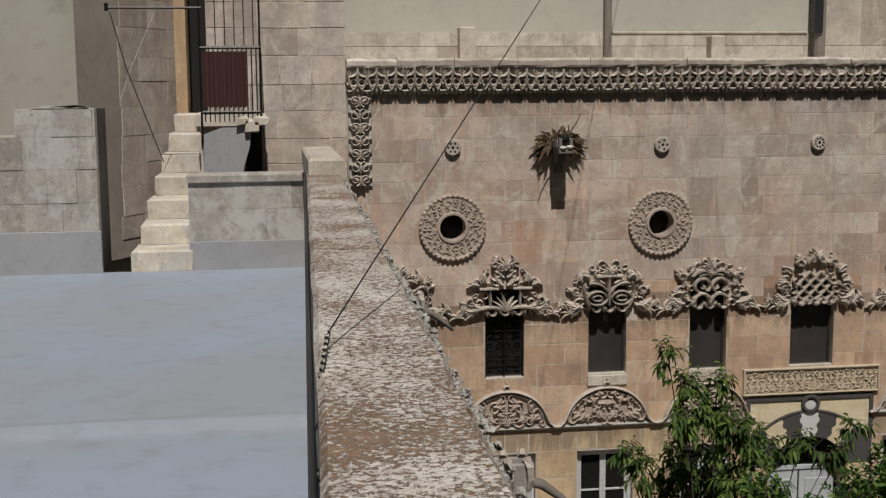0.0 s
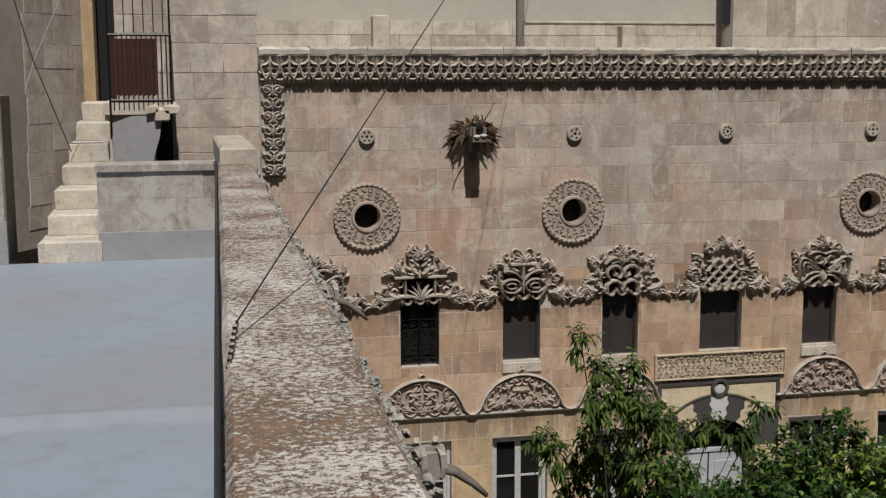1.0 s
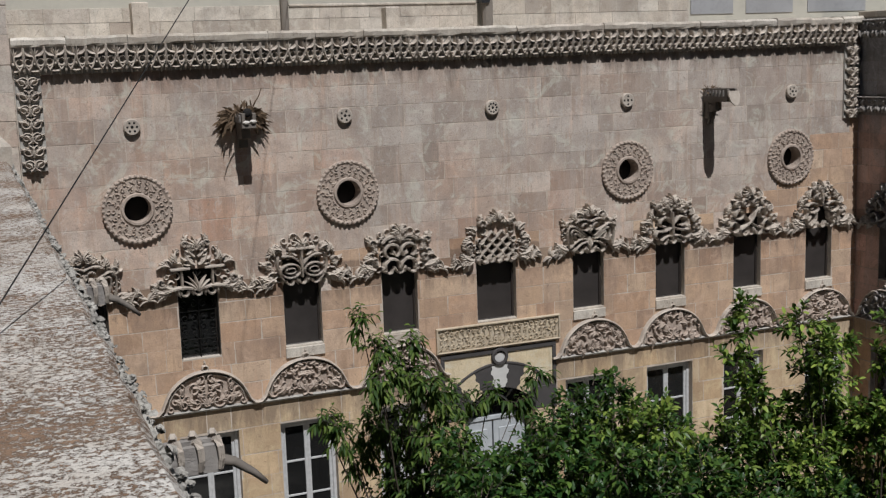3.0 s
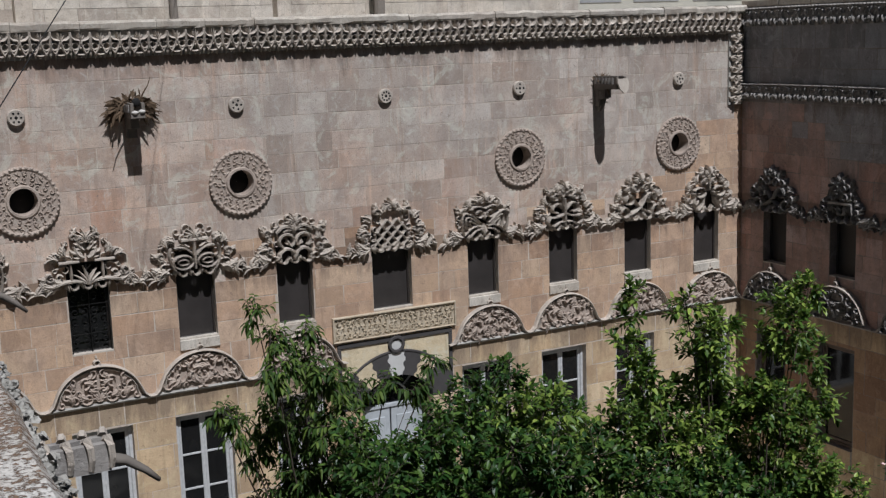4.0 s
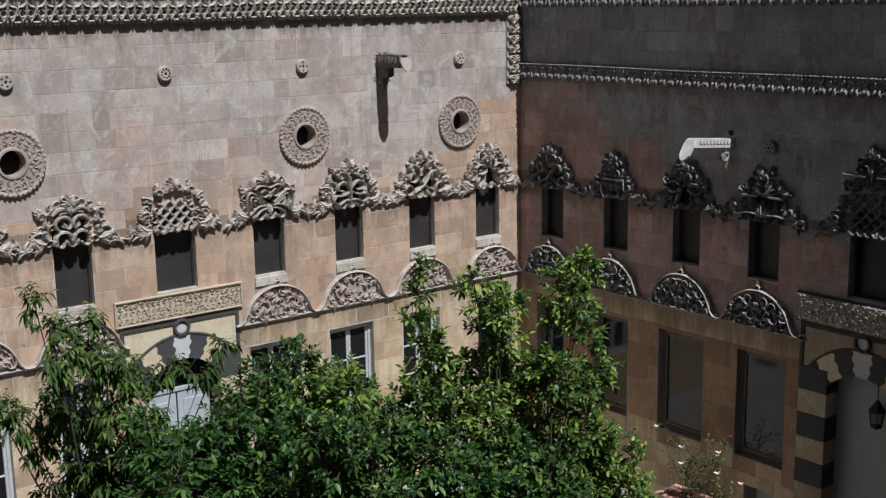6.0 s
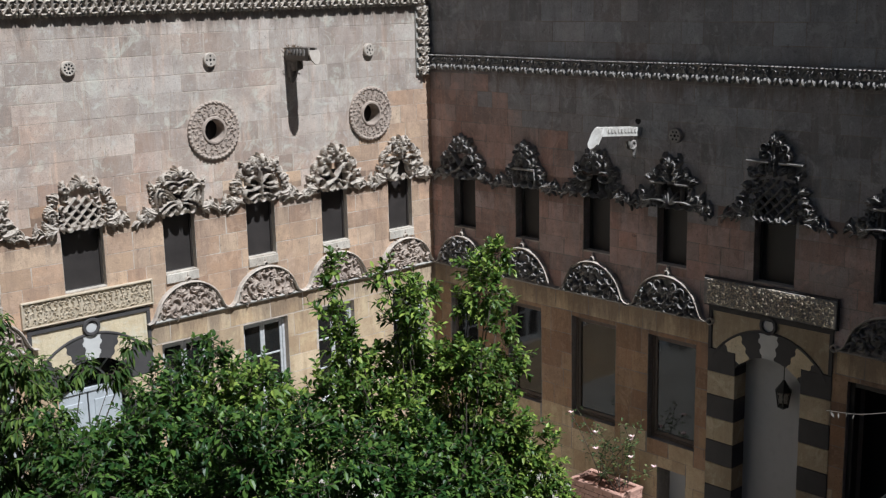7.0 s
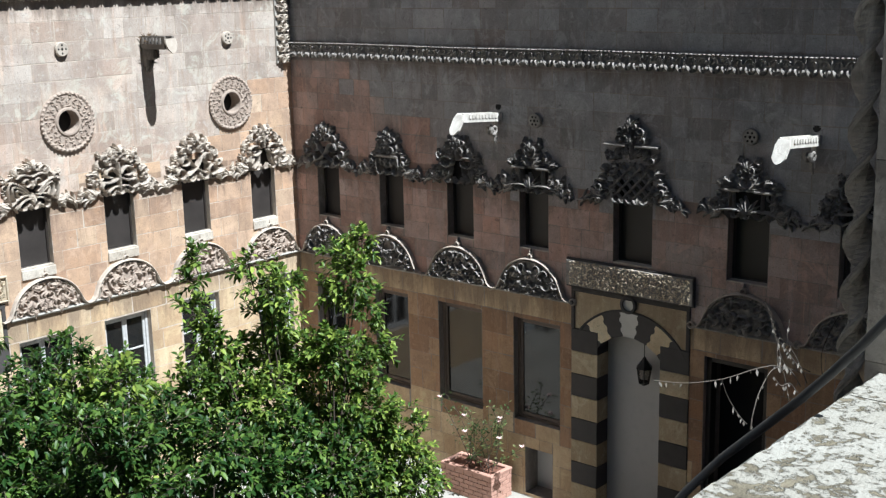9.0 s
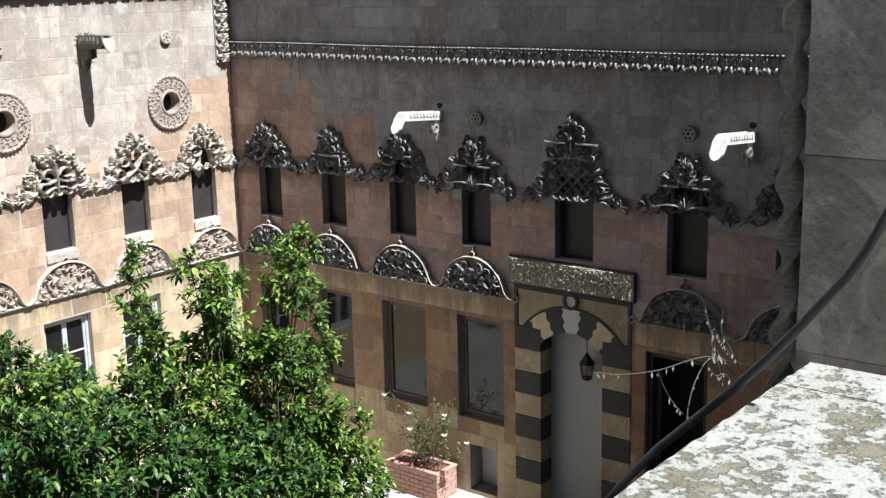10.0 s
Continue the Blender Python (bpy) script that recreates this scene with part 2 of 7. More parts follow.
M_COPE_S = lichen_mat("sunlit_lichened_coping", (0.30, 0.288, 0.25), (0.15, 0.132, 0.092), (0.345, 0.335, 0.30), 24, 24, -0.040, 0.50)


def plaster_mat(name, base, stain, scale=1.2, amount=0.5, rough=0.85):
    m = Mat(name)
    co = m.coords()
    col = m.mix(m.ramp(m.noise(co, scale, 5, 0.6, 0.3), [(0.40, 0.0), (0.75, amount)]), base, stain)
    col = m.mix(m.ramp(m.noise(co, scale * 7, 4, 0.6), [(0.52, 0.0), (0.8, amount * 0.6)]), col, tuple(c * 0.7 for c in stain))
    return m.done(col, rough, m.noise(co, 30, 5, 0.6), 0.006, 0.5)


M_ROOF = plaster_mat("blue_white_roof_paint", (0.262, 0.305, 0.372), (0.265, 0.272, 0.285), 0.6, 0.9, 0.6)
M_CREAM = plaster_mat("cream_plaster", (0.44, 0.42, 0.36), (0.34, 0.325, 0.29), 0.9)
M_CREAMD = plaster_mat("dingy_cream_plaster", (0.36, 0.335, 0.285), (0.25, 0.225, 0.19), 0.8, 0.8)
M_GREYP = plaster_mat("grey_cement_render", (0.30, 0.30, 0.31), (0.22, 0.22, 0.22), 1.6, 0.7)
M_NICHE = plaster_mat("grey_plaster", (0.44, 0.43, 0.43), (0.36, 0.35, 0.35), 1.0, 0.4)
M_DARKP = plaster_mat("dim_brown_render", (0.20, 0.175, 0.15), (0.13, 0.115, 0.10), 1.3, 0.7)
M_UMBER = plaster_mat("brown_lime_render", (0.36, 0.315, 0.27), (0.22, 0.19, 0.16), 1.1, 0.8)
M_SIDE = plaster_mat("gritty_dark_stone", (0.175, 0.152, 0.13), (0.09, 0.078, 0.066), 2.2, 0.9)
M_PAVE = plaster_mat("pale_courtyard_paving", (0.36, 0.345, 0.31), (0.22, 0.205, 0.18), 1.5, 0.7)
M_SOIL = plaster_mat("planter_soil", (0.16, 0.07, 0.045), (0.09, 0.045, 0.03), 9, 0.8)


def simple_mat(name, color, rough=0.5, metal=0.0, var=0.25, scale=12.0, **kw):
    m = Mat(name)
    co = m.coords()
    col = m.mix(m.ramp(m.noise(co, scale, 5, 0.65), [(0.4, 0.0), (0.75, var)]), color, tuple(c * 0.45 for c in color))
    return m.done(col, rough, m.noise(co, scale * 6, 4, 0.6), 0.003, 0.4, Metallic=metal, **kw)


M_BLACK = simple_mat("black_basalt", (0.058, 0.053, 0.052), 0.8, 0, 0.45, 5)
M_IRON = simple_mat("black_wrought_iron", (0.02, 0.019, 0.018), 0.45, 0.6)
M_CABLE = simple_mat("black_rubber", (0.022, 0.023, 0.026), 0.42)
M_WIRE = simple_mat("dark_steel_wire", (0.03, 0.028, 0.026), 0.45, 0.5)
M_WOODW = simple_mat("grey_white_painted_wood", (0.50, 0.50, 0.50), 0.55, 0, 0.5, 18)
M_WOODB = simple_mat("dark_brown_wood", (0.12, 0.088, 0.07), 0.5, 0, 0.5, 14)
M_WOODJ = simple_mat("black_stained_wood", (0.03, 0.024, 0.02), 0.5, 0, 0.5, 14)
M_DOOR = simple_mat("grey_painted_door", (0.42, 0.44, 0.46), 0.5, 0, 0.4, 6)
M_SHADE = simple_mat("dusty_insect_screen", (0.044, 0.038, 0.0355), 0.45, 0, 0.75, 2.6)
# the same screen with the east wall's shade put into its colour
M_SHADE_D = simple_mat("shaded_insect_screen", (0.016, 0.0145, 0.0145), 0.5, 0, 0.75, 2.6)
# near-black colour that stands for the darkness in rooms, gaps and holes
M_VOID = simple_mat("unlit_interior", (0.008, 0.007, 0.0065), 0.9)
M_CLOTH = simple_mat("maroon_cloth", (0.055, 0.018, 0.016), 0.9, 0, 0.5, 10)
M_BRICK = simple_mat("terracotta_brick", (0.45, 0.265, 0.205), 0.8, 0, 0.4, 20)
M_JOINT = simple_mat("pale_brick_joint", (0.52, 0.42, 0.36), 0.9)
M_BARK = simple_mat("grey_brown_bark", (0.085, 0.066, 0.05), 0.9, 0, 0.6, 20)
M_TWIG = simple_mat("dry_twig", (0.095, 0.08, 0.066), 0.85, 0, 0.4, 30)
M_DRYLEAF = simple_mat("bleached_dry_leaf", (0.21, 0.19, 0.165), 0.8, 0, 0.3, 30)
M_WEED = simple_mat("withered_brown_weed", (0.12, 0.078, 0.045), 0.9, 0, 0.7, 25)
M_WHITEST = simple_mat("white_marble", (0.55, 0.54, 0.52), 0.45, 0, 0.2, 6)


def leaf_mat(name, a, b, c, gloss=0.35):
    m = Mat(name)
    r = m.island()
    col = m.ramp(r, [(0.0, a), (0.45, b), (0.85, c), (1.0, tuple(x * 1.25 for x in c))])
    col = m.mix(m.ramp(m.noise(m.coords(), 1.1, 3, 0.5), [(0.4, 0.0), (0.7, 0.55)]), col, a)
    m.b.inputs["Transmission Weight"].default_value = 0.0
    mat = m.done(col, gloss, Specular_IOR_Level=0.25)
    tr = m.n("BsdfTranslucent")
    m.put(tr.inputs["Color"], m.mix(0.5, col, (0.16, 0.26, 0.03)))
    ms = m.n("MixShader")
    ms.inputs[0].default_value = 0.2
    m.t.links.new(m.b.outputs[0], ms.inputs[1])
    m.t.links.new(tr.outputs[0], ms.inputs[2])
    m.t.links.new(ms.outputs[0], m.out.inputs[0])
    return mat


M_LEAF_C = leaf_mat("citrus_leaf", (0.027, 0.063, 0.012), (0.090, 0.155, 0.025), (0.23, 0.295, 0.055), 0.42)
M_LEAF_D = leaf_mat("dark_citrus_leaf", (0.012, 0.036, 0.009), (0.028, 0.070, 0.014), (0.095, 0.160, 0.030), 0.42)
M_LEAF_P = leaf_mat("peach_leaf", (0.018, 0.043, 0.007), (0.040, 0.080, 0.012), (0.10, 0.145, 0.026), 0.6)
M_LEAF_R = leaf_mat("rose_leaf", (0.03, 0.055, 0.018), (0.06, 0.095, 0.03), (0.13, 0.145, 0.055), 0.5)
M_PETAL = simple_mat("pale_pink_petal", (0.72, 0.52, 0.50), 0.7, 0, 0.2, 40)


def glass_mat(name, tint, rough=0.06):
    m = Mat(name)
    return m.done(m.mix(m.ramp(m.noise(m.coords(), 3, 3, 0.5), [(0.4, 0.0), (0.8, 0.4)]), tint, tuple(c * 2.2 for c in tint)), rough, m.noise(m.coords(), 2.0, 2, 0.5), 0.004, 0.5, Specular_IOR_Level=0.5)


M_CLEAR = simple_mat("smoked_lantern_glass", (0.42, 0.39, 0.35), 0.08, 0, 0.2, 9, Transmission_Weight=1.0, IOR=1.1)
M_GLASS = glass_mat("dark_window_glass", (0.012, 0.012, 0.012))


# ---- geometry helpers ----
class Geo:
    """Vertices and faces gathered for one mesh."""
    slim = 0.66        # breadth of carved ribbons and leaves

    def __init__(self):
        self.v, self.f, self.seg = [], [], []

    def add(self, verts, faces):
        k = len(self.v)
        self.seg.append((k, len(self.f)))
        self.v.extend([tuple(p) for p in verts])
        self.f.extend([tuple(i + k for i in q) for q in faces])
        return self

    def box(self, x0, x1, y0, y1, z0, z1):
        return self.add([(x0, y0, z0), (x1, y0, z0), (x1, y1, z0), (x0, y1, z0), (x0, y0, z1), (x1, y0, z1), (x1, y1, z1), (x0, y1, z1)],
                        [(3, 2, 1, 0), (4, 5, 6, 7), (0, 1, 5, 4), (1, 2, 6, 5), (2, 3, 7, 6), (3, 0, 4, 7)])

    def bbox(self, x0, x1, y0, y1, z0, z1, b=0.006):
        """A box with its top (+z) and upright edges eased."""
        P = []
        for z, d in ((z0, 0), (z1 - b, 0), (z1, b)):
            P += [(x0 + d, y0 + d, z), (x1 - d, y0 + d, z), (x1 - d, y1 - d, z), (x0 + d, y1 - d, z)]
        F = [(3, 2, 1, 0), (8, 9, 10, 11)]
        for r in (0, 4):
            for i in range(4):
                j = (i + 1) % 4
                F.append((r + i, r + j, r + 4 + j, r + 4 + i))
        return self.add(P, F)

    def tube(self, pts, r0, r1=None, sides=7, flat=1.0):
        """A round bar along 3D points, tapering from r0 to r1."""
        r1 = r0 if r1 is None else r1
        P = [Vector(p) for p in pts]
        n = len(P)
        V = []
        for i, p in enumerate(P):
            d = (P[min(i + 1, n - 1)] - P[max(i - 1, 0)])
            d = d.normalized() if d.length > 1e-9 else Vector((0, 0, 1))
            up = Vector((0, 0, 1)) if abs(d.z) < 0.9 else Vector((1, 0, 0))
            a = d.cross(up).normalized()
            b = a.cross(d)
            r = r0 + (r1 - r0) * i / max(1, n - 1)
            for k in range(sides):
                t = 2 * math.pi * k / sides
                V.append(p + a * (math.cos(t) * r) + b * (math.sin(t) * r * flat))
        F = [tuple(range(sides - 1, -1, -1)), tuple(range((n - 1) * sides, n * sides))]
        for i in range(n - 1):
            for k in range(sides):
                j = (k + 1) % sides
                F.append((i * sides + k, i * sides + j, (i + 1) * sides + j, (i + 1) * sides + k))
        return self.add(V, F)

    def stroke(self, pts, width, h, kind="even", w0=0.0):
        """A carved band along 2D points: a rounded ridge that stands on the plane w = 0."""
        P = np.array(pts, float)
        n = len(P)
        d = np.gradient(P, axis=0)
        d /= np.maximum(np.linalg.norm(d, axis=1, keepdims=True), 1e-9)
        N = np.stack([-d[:, 1], d[:, 0]], 1)
        t = np.linspace(0, 1, n)
        if kind == "even":
            k = np.ones(n)
            k[0] = k[-1] = 0.7
        elif kind == "taper":
            k = 1.0 - 0.65 * t
        elif kind == "petal":
            k = np.maximum(np.sin(np.pi * (0.12 + 0.88 * t) ** 0.8), 0.12)
        else:
            k = np.maximum(np.sin(np.pi * t) ** 0.6, 0.35)
        sec = ((-1.0, 0.0), (-0.86, 0.72), (0.0, 1.0), (0.86, 0.72), (1.0, 0.0))
        V, F = [], []
        for i in range(n):
            for s, hh in sec:
                q = P[i] + N[i] * s * width * 0.5 * k[i]
                V.append((q[0], q[1], w0 * (1 if hh else 0) + h * hh * (0.55 + 0.45 * k[i])))
        for i in range(n - 1):
            for j in range(4):
                a = i * 5 + j
                F.append((a, a + 5, a + 6, a + 1))
        F.append((0, 1, 2, 3, 4))
        e = (n - 1) * 5
        F.append((e + 4, e + 3, e + 2, e + 1, e))
        return self.add(V, F)

    def band(self, pts, width, h):
        """A carved ribbon along 2D points: two ridges with a groove between them."""
        P = np.array(pts, float)
        n = len(P)
        d = np.gradient(P, axis=0)
        d /= np.maximum(np.linalg.norm(d, axis=1, keepdims=True), 1e-9)
        N = np.stack([-d[:, 1], d[:, 0]], 1)
        sec = ((-1.0, 0.0), (-0.90, 0.82), (-0.45, 1.0), (0.0, 0.84), (0.45, 1.0), (0.90, 0.82), (1.0, 0.0))
        width *= Geo.slim
        V, F = [], []
        for i in range(n):
            k = 0.62 if i in (0, n - 1) else 1.0
            for e, hh in sec:
                q = P[i] + N[i] * e * width * 0.5 * k
                V.append((q[0], q[1], h * hh * (0.8 + 0.2 * k)))
        for i in range(n - 1):
            for j in range(6):
                a = i * 7 + j
                F.append((a, a + 7, a + 8, a + 1))
        F.append(tuple(range(7)))
        e = (n - 1) * 7
        F.append(tuple(range(e + 6, e - 1, -1)))
        return self.add(V, F)

    def dome(self, cx, cy, r, h, sides=8, rings=2, w0=0.0):
        V, F = [], []
        for i in range(rings + 1):
            a = 0.5 * math.pi * i / (rings + 1)
            for k in range(sides):
                t = 2 * math.pi * k / sides
                V.append((cx + r * math.cos(a) * math.cos(t), cy + r * math.cos(a) * math.sin(t), w0 + h * math.sin(a)))
        V.append((cx, cy, w0 + h))
        for i in range(rings):
            for k in range(sides):
                j = (k + 1) % sides
                F.append((i * sides + k, i * sides + j, (i + 1) * sides + j, (i + 1) * sides + k))
        for k in range(sides):
            F.append((rings * sides + k, rings * sides + (k + 1) % sides, len(V) - 1))
        return self.add(V, F)

    def lathe(self, profile, sides=32, closed=False, a0=0.0, a1=2 * math.pi):
        """Turns (r, w) pairs about the w axis."""
        n = len(profile)
        full = abs(a1 - a0 - 2 * math.pi) < 1e-6
        m = sides if full else sides + 1
        V = [(r * math.cos(a0 + (a1 - a0) * k / sides), r * math.sin(a0 + (a1 - a0) * k / sides), w) for k in range(m) for r, w in profile]
        F = []
        for k in range(sides):
            k2 = (k + 1) % m
            for i in range(n - 1 if not closed else n):
                j = (i + 1) % n
                F.append((k * n + i, k2 * n + i, k2 * n + j, k * n + j))
        return self.add(V, F)

    def mirrored(self):
        """Adds the mirror image across u = 0."""
        k = len(self.v)
        self.v += [(-x, y, z) for x, y, z in self.v]
        self.f += [tuple(i + k for i in reversed(q)) for q in self.f]
        return self

    def mesh(self, name, mat, smooth=False):
        me = bpy.data.meshes.new(name)
        me.from_pydata(self.v, [], self.f)
        me.materials.append(mat)
        if smooth:
            me.polygons.foreach_set("use_smooth", [True] * len(me.polygons))
        me.update()
        return me


def thing(name, geo, mat, m=None, label="", category="", group="", kind="", smooth=False):
    ob = new(name, geo.mesh(name, mat, smooth) if geo is not None else None)
    if m is not None:
        ob.matrix_world = m
    return tagged(ob, label, category, group, kind)


def part(name, geo, mat, parent, label="", m=None, smooth=False, kind=""):
    me = geo if isinstance(geo, bpy.types.Mesh) else geo.mesh(name, mat, smooth)
    ob = new(name, me)
    ob.parent = parent
    if m is not None:
        ob.matrix_local = m
    return tagged(ob, label, "", "", kind)


def pieces(name, sub, g, mat, parent, m=None):
    """The first shape of g as a part, each further one as a piece under it."""
    ends = g.seg[1:] + [(len(g.v), len(g.f))]
    first = None
    for (v0, f0), (v1, f1) in zip(g.seg, ends):
        q = Geo()
        q.v = g.v[v0:v1]
        q.f = [tuple(i - v0 for i in face) for face in g.f[f0:f1]]
        if first is None:
            first = part(name, q, mat, parent, "", m)
        else:
            part(sub, q, mat, first)
    return first


YA, XB = 16.0, 14.315
# facade frames: u along the wall, v up, w out of it
FA = Matrix(((1, 0, 0, 0), (0, 0, -1, YA), (0, 1, 0, 0), (0, 0, 0, 1)))
FB = Matrix(((0, 0, -1, XB), (-1, 0, 0, YA), (0, 1, 0, 0), (0, 0, 0, 1)))


def on(frame_m, u, v, w=0.0):
    return frame_m @ Matrix.Translation((u, v, w))


def arc(cx, cy, r, a0, a1, n=10, ry=None):
    ry = r if ry is None else ry
    return [(cx + r * math.cos(radians(a0 + (a1 - a0) * i / n)), cy + ry * math.sin(radians(a0 + (a1 - a0) * i / n))) for i in range(n + 1)]


def spiral(cx, cy, r, start, turns, n=16, inner=0.22):
    out = []
    for i in range(n + 1):
        t = i / n
        a = radians(start) + 2 * math.pi * turns * t
        q = r * (1 - (1 - inner) * t)
        out.append((cx + q * math.cos(a), cy + q * math.sin(a)))
    return out


def bez(p0, p1, p2, n=10):
    return [((1 - t) ** 2 * p0[0] + 2 * t * (1 - t) * p1[0] + t * t * p2[0], (1 - t) ** 2 * p0[1] + 2 * t * (1 - t) * p1[1] + t * t * p2[1]) for t in [i / n for i in range(n + 1)]]


def fan(g, x, y, heading, spread, count, length, width, h, curl=0.15, w0=0.0):
    """Petals of a palmette."""
    for i in range(count):
        f = 0 if count == 1 else i / (count - 1) - 0.5
        a = radians(heading + spread * f)
        L = length * (1 - 0.35 * abs(f) * 2 * 0.6)
        side = 1 if f >= 0 else -1
        p1 = (x + L * 0.55 * math.cos(a), y + L * 0.55 * math.sin(a))
        p2 = (x + L * math.cos(a + side * curl), y + L * math.sin(a + side * curl))
        g.stroke(bez((x, y), p1, p2, 5), width, h, "petal", w0)


# ---- walls: the backing with its openings, and the blocks laid on it ----
def cut(rects, hole):
    out = []
    hx0, hx1, hy0, hy1 = hole
    for x0, x1, y0, y1 in rects:
        if hx1 <= x0 or hx0 >= x1 or hy1 <= y0 or hy0 >= y1:
            out.append((x0, x1, y0, y1))
            continue
        if hx0 > x0:
            out.append((x0, hx0, y0, y1))
        if hx1 < x1:
            out.append((hx1, x1, y0, y1))
        a, b = max(x0, hx0), min(x1, hx1)
        if hy0 > y0:
            out.append((a, b, y0, hy0))
        if hy1 < y1:
            out.append((a, b, hy1, y1))
    return out


def backing(name, frame_m, u0, u1, v0, v1, holes, depth, label, mortar):
    us = sorted({u0, u1, *[h[0] for h in holes], *[h[1] for h in holes]})
    vs = sorted({v0, v1, *[h[2] for h in holes], *[h[3] for h in holes]})
    us, vs = [u for u in us if u0 <= u <= u1], [v for v in vs if v0 <= v <= v1]
    solid = {}
    for i in range(len(us) - 1):
        for j in range(len(vs) - 1):
            cu, cv = (us[i] + us[i + 1]) / 2, (vs[j] + vs[j + 1]) / 2
            solid[i, j] = not any(h[0] < cu < h[1] and h[2] < cv < h[3] for h in holes)
    g = Geo()
    for (i, j), s in solid.items():
        if not s:
            continue
        a, b, c, d = us[i], us[i + 1], vs[j], vs[j + 1]
        g.add([(a, c, 0), (b, c, 0), (b, d, 0), (a, d, 0)], [(0, 1, 2, 3)])
        g.add([(a, c, -depth), (b, c, -depth), (b, d, -depth), (a, d, -depth)], [(3, 2, 1, 0)])
        for di, dj, q in ((-1, 0, [(a, c), (a, d)]), (1, 0, [(b, d), (b, c)]), (0, -1, [(b, c), (a, c)]), (0, 1, [(a, d), (b, d)])):
            if not solid.get((i + di, j + dj), False):
                (x, y), (X, Y) = q
                g.add([(x, y, 0), (X, Y, 0), (X, Y, -depth), (x, y, -depth)], [(0, 1, 2, 3)])
    return thing(name, g, mortar, frame_m, label, "wall", "", "structure")


STONE_GEO = {}


def block_mesh(mat, seed):
    """A dressed block, one unit wide and high, its face slightly uneven."""
    key = (mat.name, seed)
    if key not in STONE_GEO:
        rnd = random.Random(seed)
        g = Geo()
        bx = [0.5 - rnd.choice((0.0, 0.004, 0.012, 0.022)) for _ in range(4)]
        by = [0.5 - rnd.choice((0.0, 0.006, 0.014, 0.026)) for _ in range(4)]
        f = [rnd.uniform(0.85, 1.0) for _ in range(4)]
        V = []
        for k, z in ((1.0, 0.0), (1.0, 0.6), (0.988, 1.0)):
            V += [(sx * bx[i] * k, sy * by[i] * k, z if z < 1 else f[i]) for i, (sx, sy) in enumerate(((-1, -1), (1, -1), (1, 1), (-1, 1)))]
        g.add(V, [(0, 1, 5, 4), (1, 2, 6, 5), (2, 3, 7, 6), (3, 0, 4, 7), (4, 5, 9, 8), (5, 6, 10, 9), (6, 7, 11, 10), (7, 4, 8, 11), (8, 9, 10), (8, 10, 11)])
        STONE_GEO[key] = g
    return STONE_GEO[key]


BLOCK_DATA = {}


def lay(parent, u0, u1, courses, holes, mats, rnd, near, limit=300, joint=0.002, proud=0.0025, lengths=(0.22, 0.62), name="stone"):
    """Lays courses of blocks; mats(v, u) gives (single material, joined material) by height."""
    far = {}
    made = 0
    for v0, v1 in courses:
        u = u0 - rnd.uniform(0, 0.5)
        while u < u1:
            L = rnd.uniform(*lengths)
            a, b = max(u, u0), min(u + L, u1)
            u += L
            if b - a < 0.05:
                continue
            rects = [(a, b, v0, v1)]
            for h in holes:
                rects = cut(rects, h)
            for x0, x1, y0, y1 in rects:
                if x1 - x0 < 0.03 or y1 - y0 < 0.03:
                    continue
                one, many = mats((y0 + y1) / 2, (x0 + x1) / 2)
                g = block_mesh(one, rnd.randrange(12))
                pr = proud * rnd.uniform(0.7, 1.35)
                cx, cy, sx, sy = (x0 + x1) / 2, (y0 + y1) / 2, x1 - x0 - joint, y1 - y0 - joint
                if made < limit and near(cx, cy):
                    key = (one.name, id(g))
                    if key not in BLOCK_DATA:
                        BLOCK_DATA[key] = g.mesh(name, one)
                    ob = new(name, BLOCK_DATA[key])
                    ob.parent = parent
                    ob.location, ob.scale = (cx, cy, 0), (sx, sy, pr)
                    made += 1
                else:
                    G = far.setdefault(many.name, (Geo(), many))[0]
                    G.add([(cx + x * sx, cy + y * sy, z * pr) for x, y, z in g.v], g.f)
    for G, m in far.values():
        part("stone_courses", G, m, parent, "courses of dressed blocks", kind="stuff")


def courses(v0, v1, lo, hi, rnd):
    out = [v0]
    while out[-1] < v1 - lo * 1.3:
        out.append(out[-1] + rnd.uniform(lo, hi))
    out[-1] = v1 if v1 - out[-1] < lo * 0.6 else out[-1]
    if out[-1] < v1:
        out.append(v1)
    return list(zip(out[:-1], out[1:]))


# ---- the plan ----
A_WIN = [2.75, 4.08, 5.40, 6.725, 8.13, 9.56, 10.915, 12.27, 13.60]
B_WIN = [0.76, 2.14, 3.51, 4.84, 6.43, 8.06, 9.45]
SILL, HEAD, MOULD = 3.72, 4.86, 3.085
A_ROUND = [3.43, 6.065, 10.20, 13.03]
A_LOW = [(2.55, 3.2), (3.74, 4.48), (5.02, 5.76), (6.36, 7.06), (9.17, 9.96), (10.51, 11.30), (11.86, 12.58), (13.38, 14.11)]
B_LOW = [(0.40, 1.03), (1.71, 2.42), (3.04, 3.88), (4.47, 5.28)]


def win_w(c):
    return 0.295 if c in (8.13, 6.43) else (0.27 if c == 8.06 else 0.247)


holes_a = [(c - win_w(c), c + win_w(c), SILL, HEAD) for c in A_WIN]
holes_a += [(c - 0.24, c + 0.24, 5.405, 5.885) for c in A_ROUND]
holes_a += [(a, b, 1.15, 2.74) for a, b in A_LOW]
holes_a += [(7.27, 9.01, 0.0, 3.33)]
holes_b = [(c - win_w(c), c + win_w(c), SILL, HEAD) for c in B_WIN]
holes_b += [(a, b, 1.16, 2.70) for a, b in B_LOW]
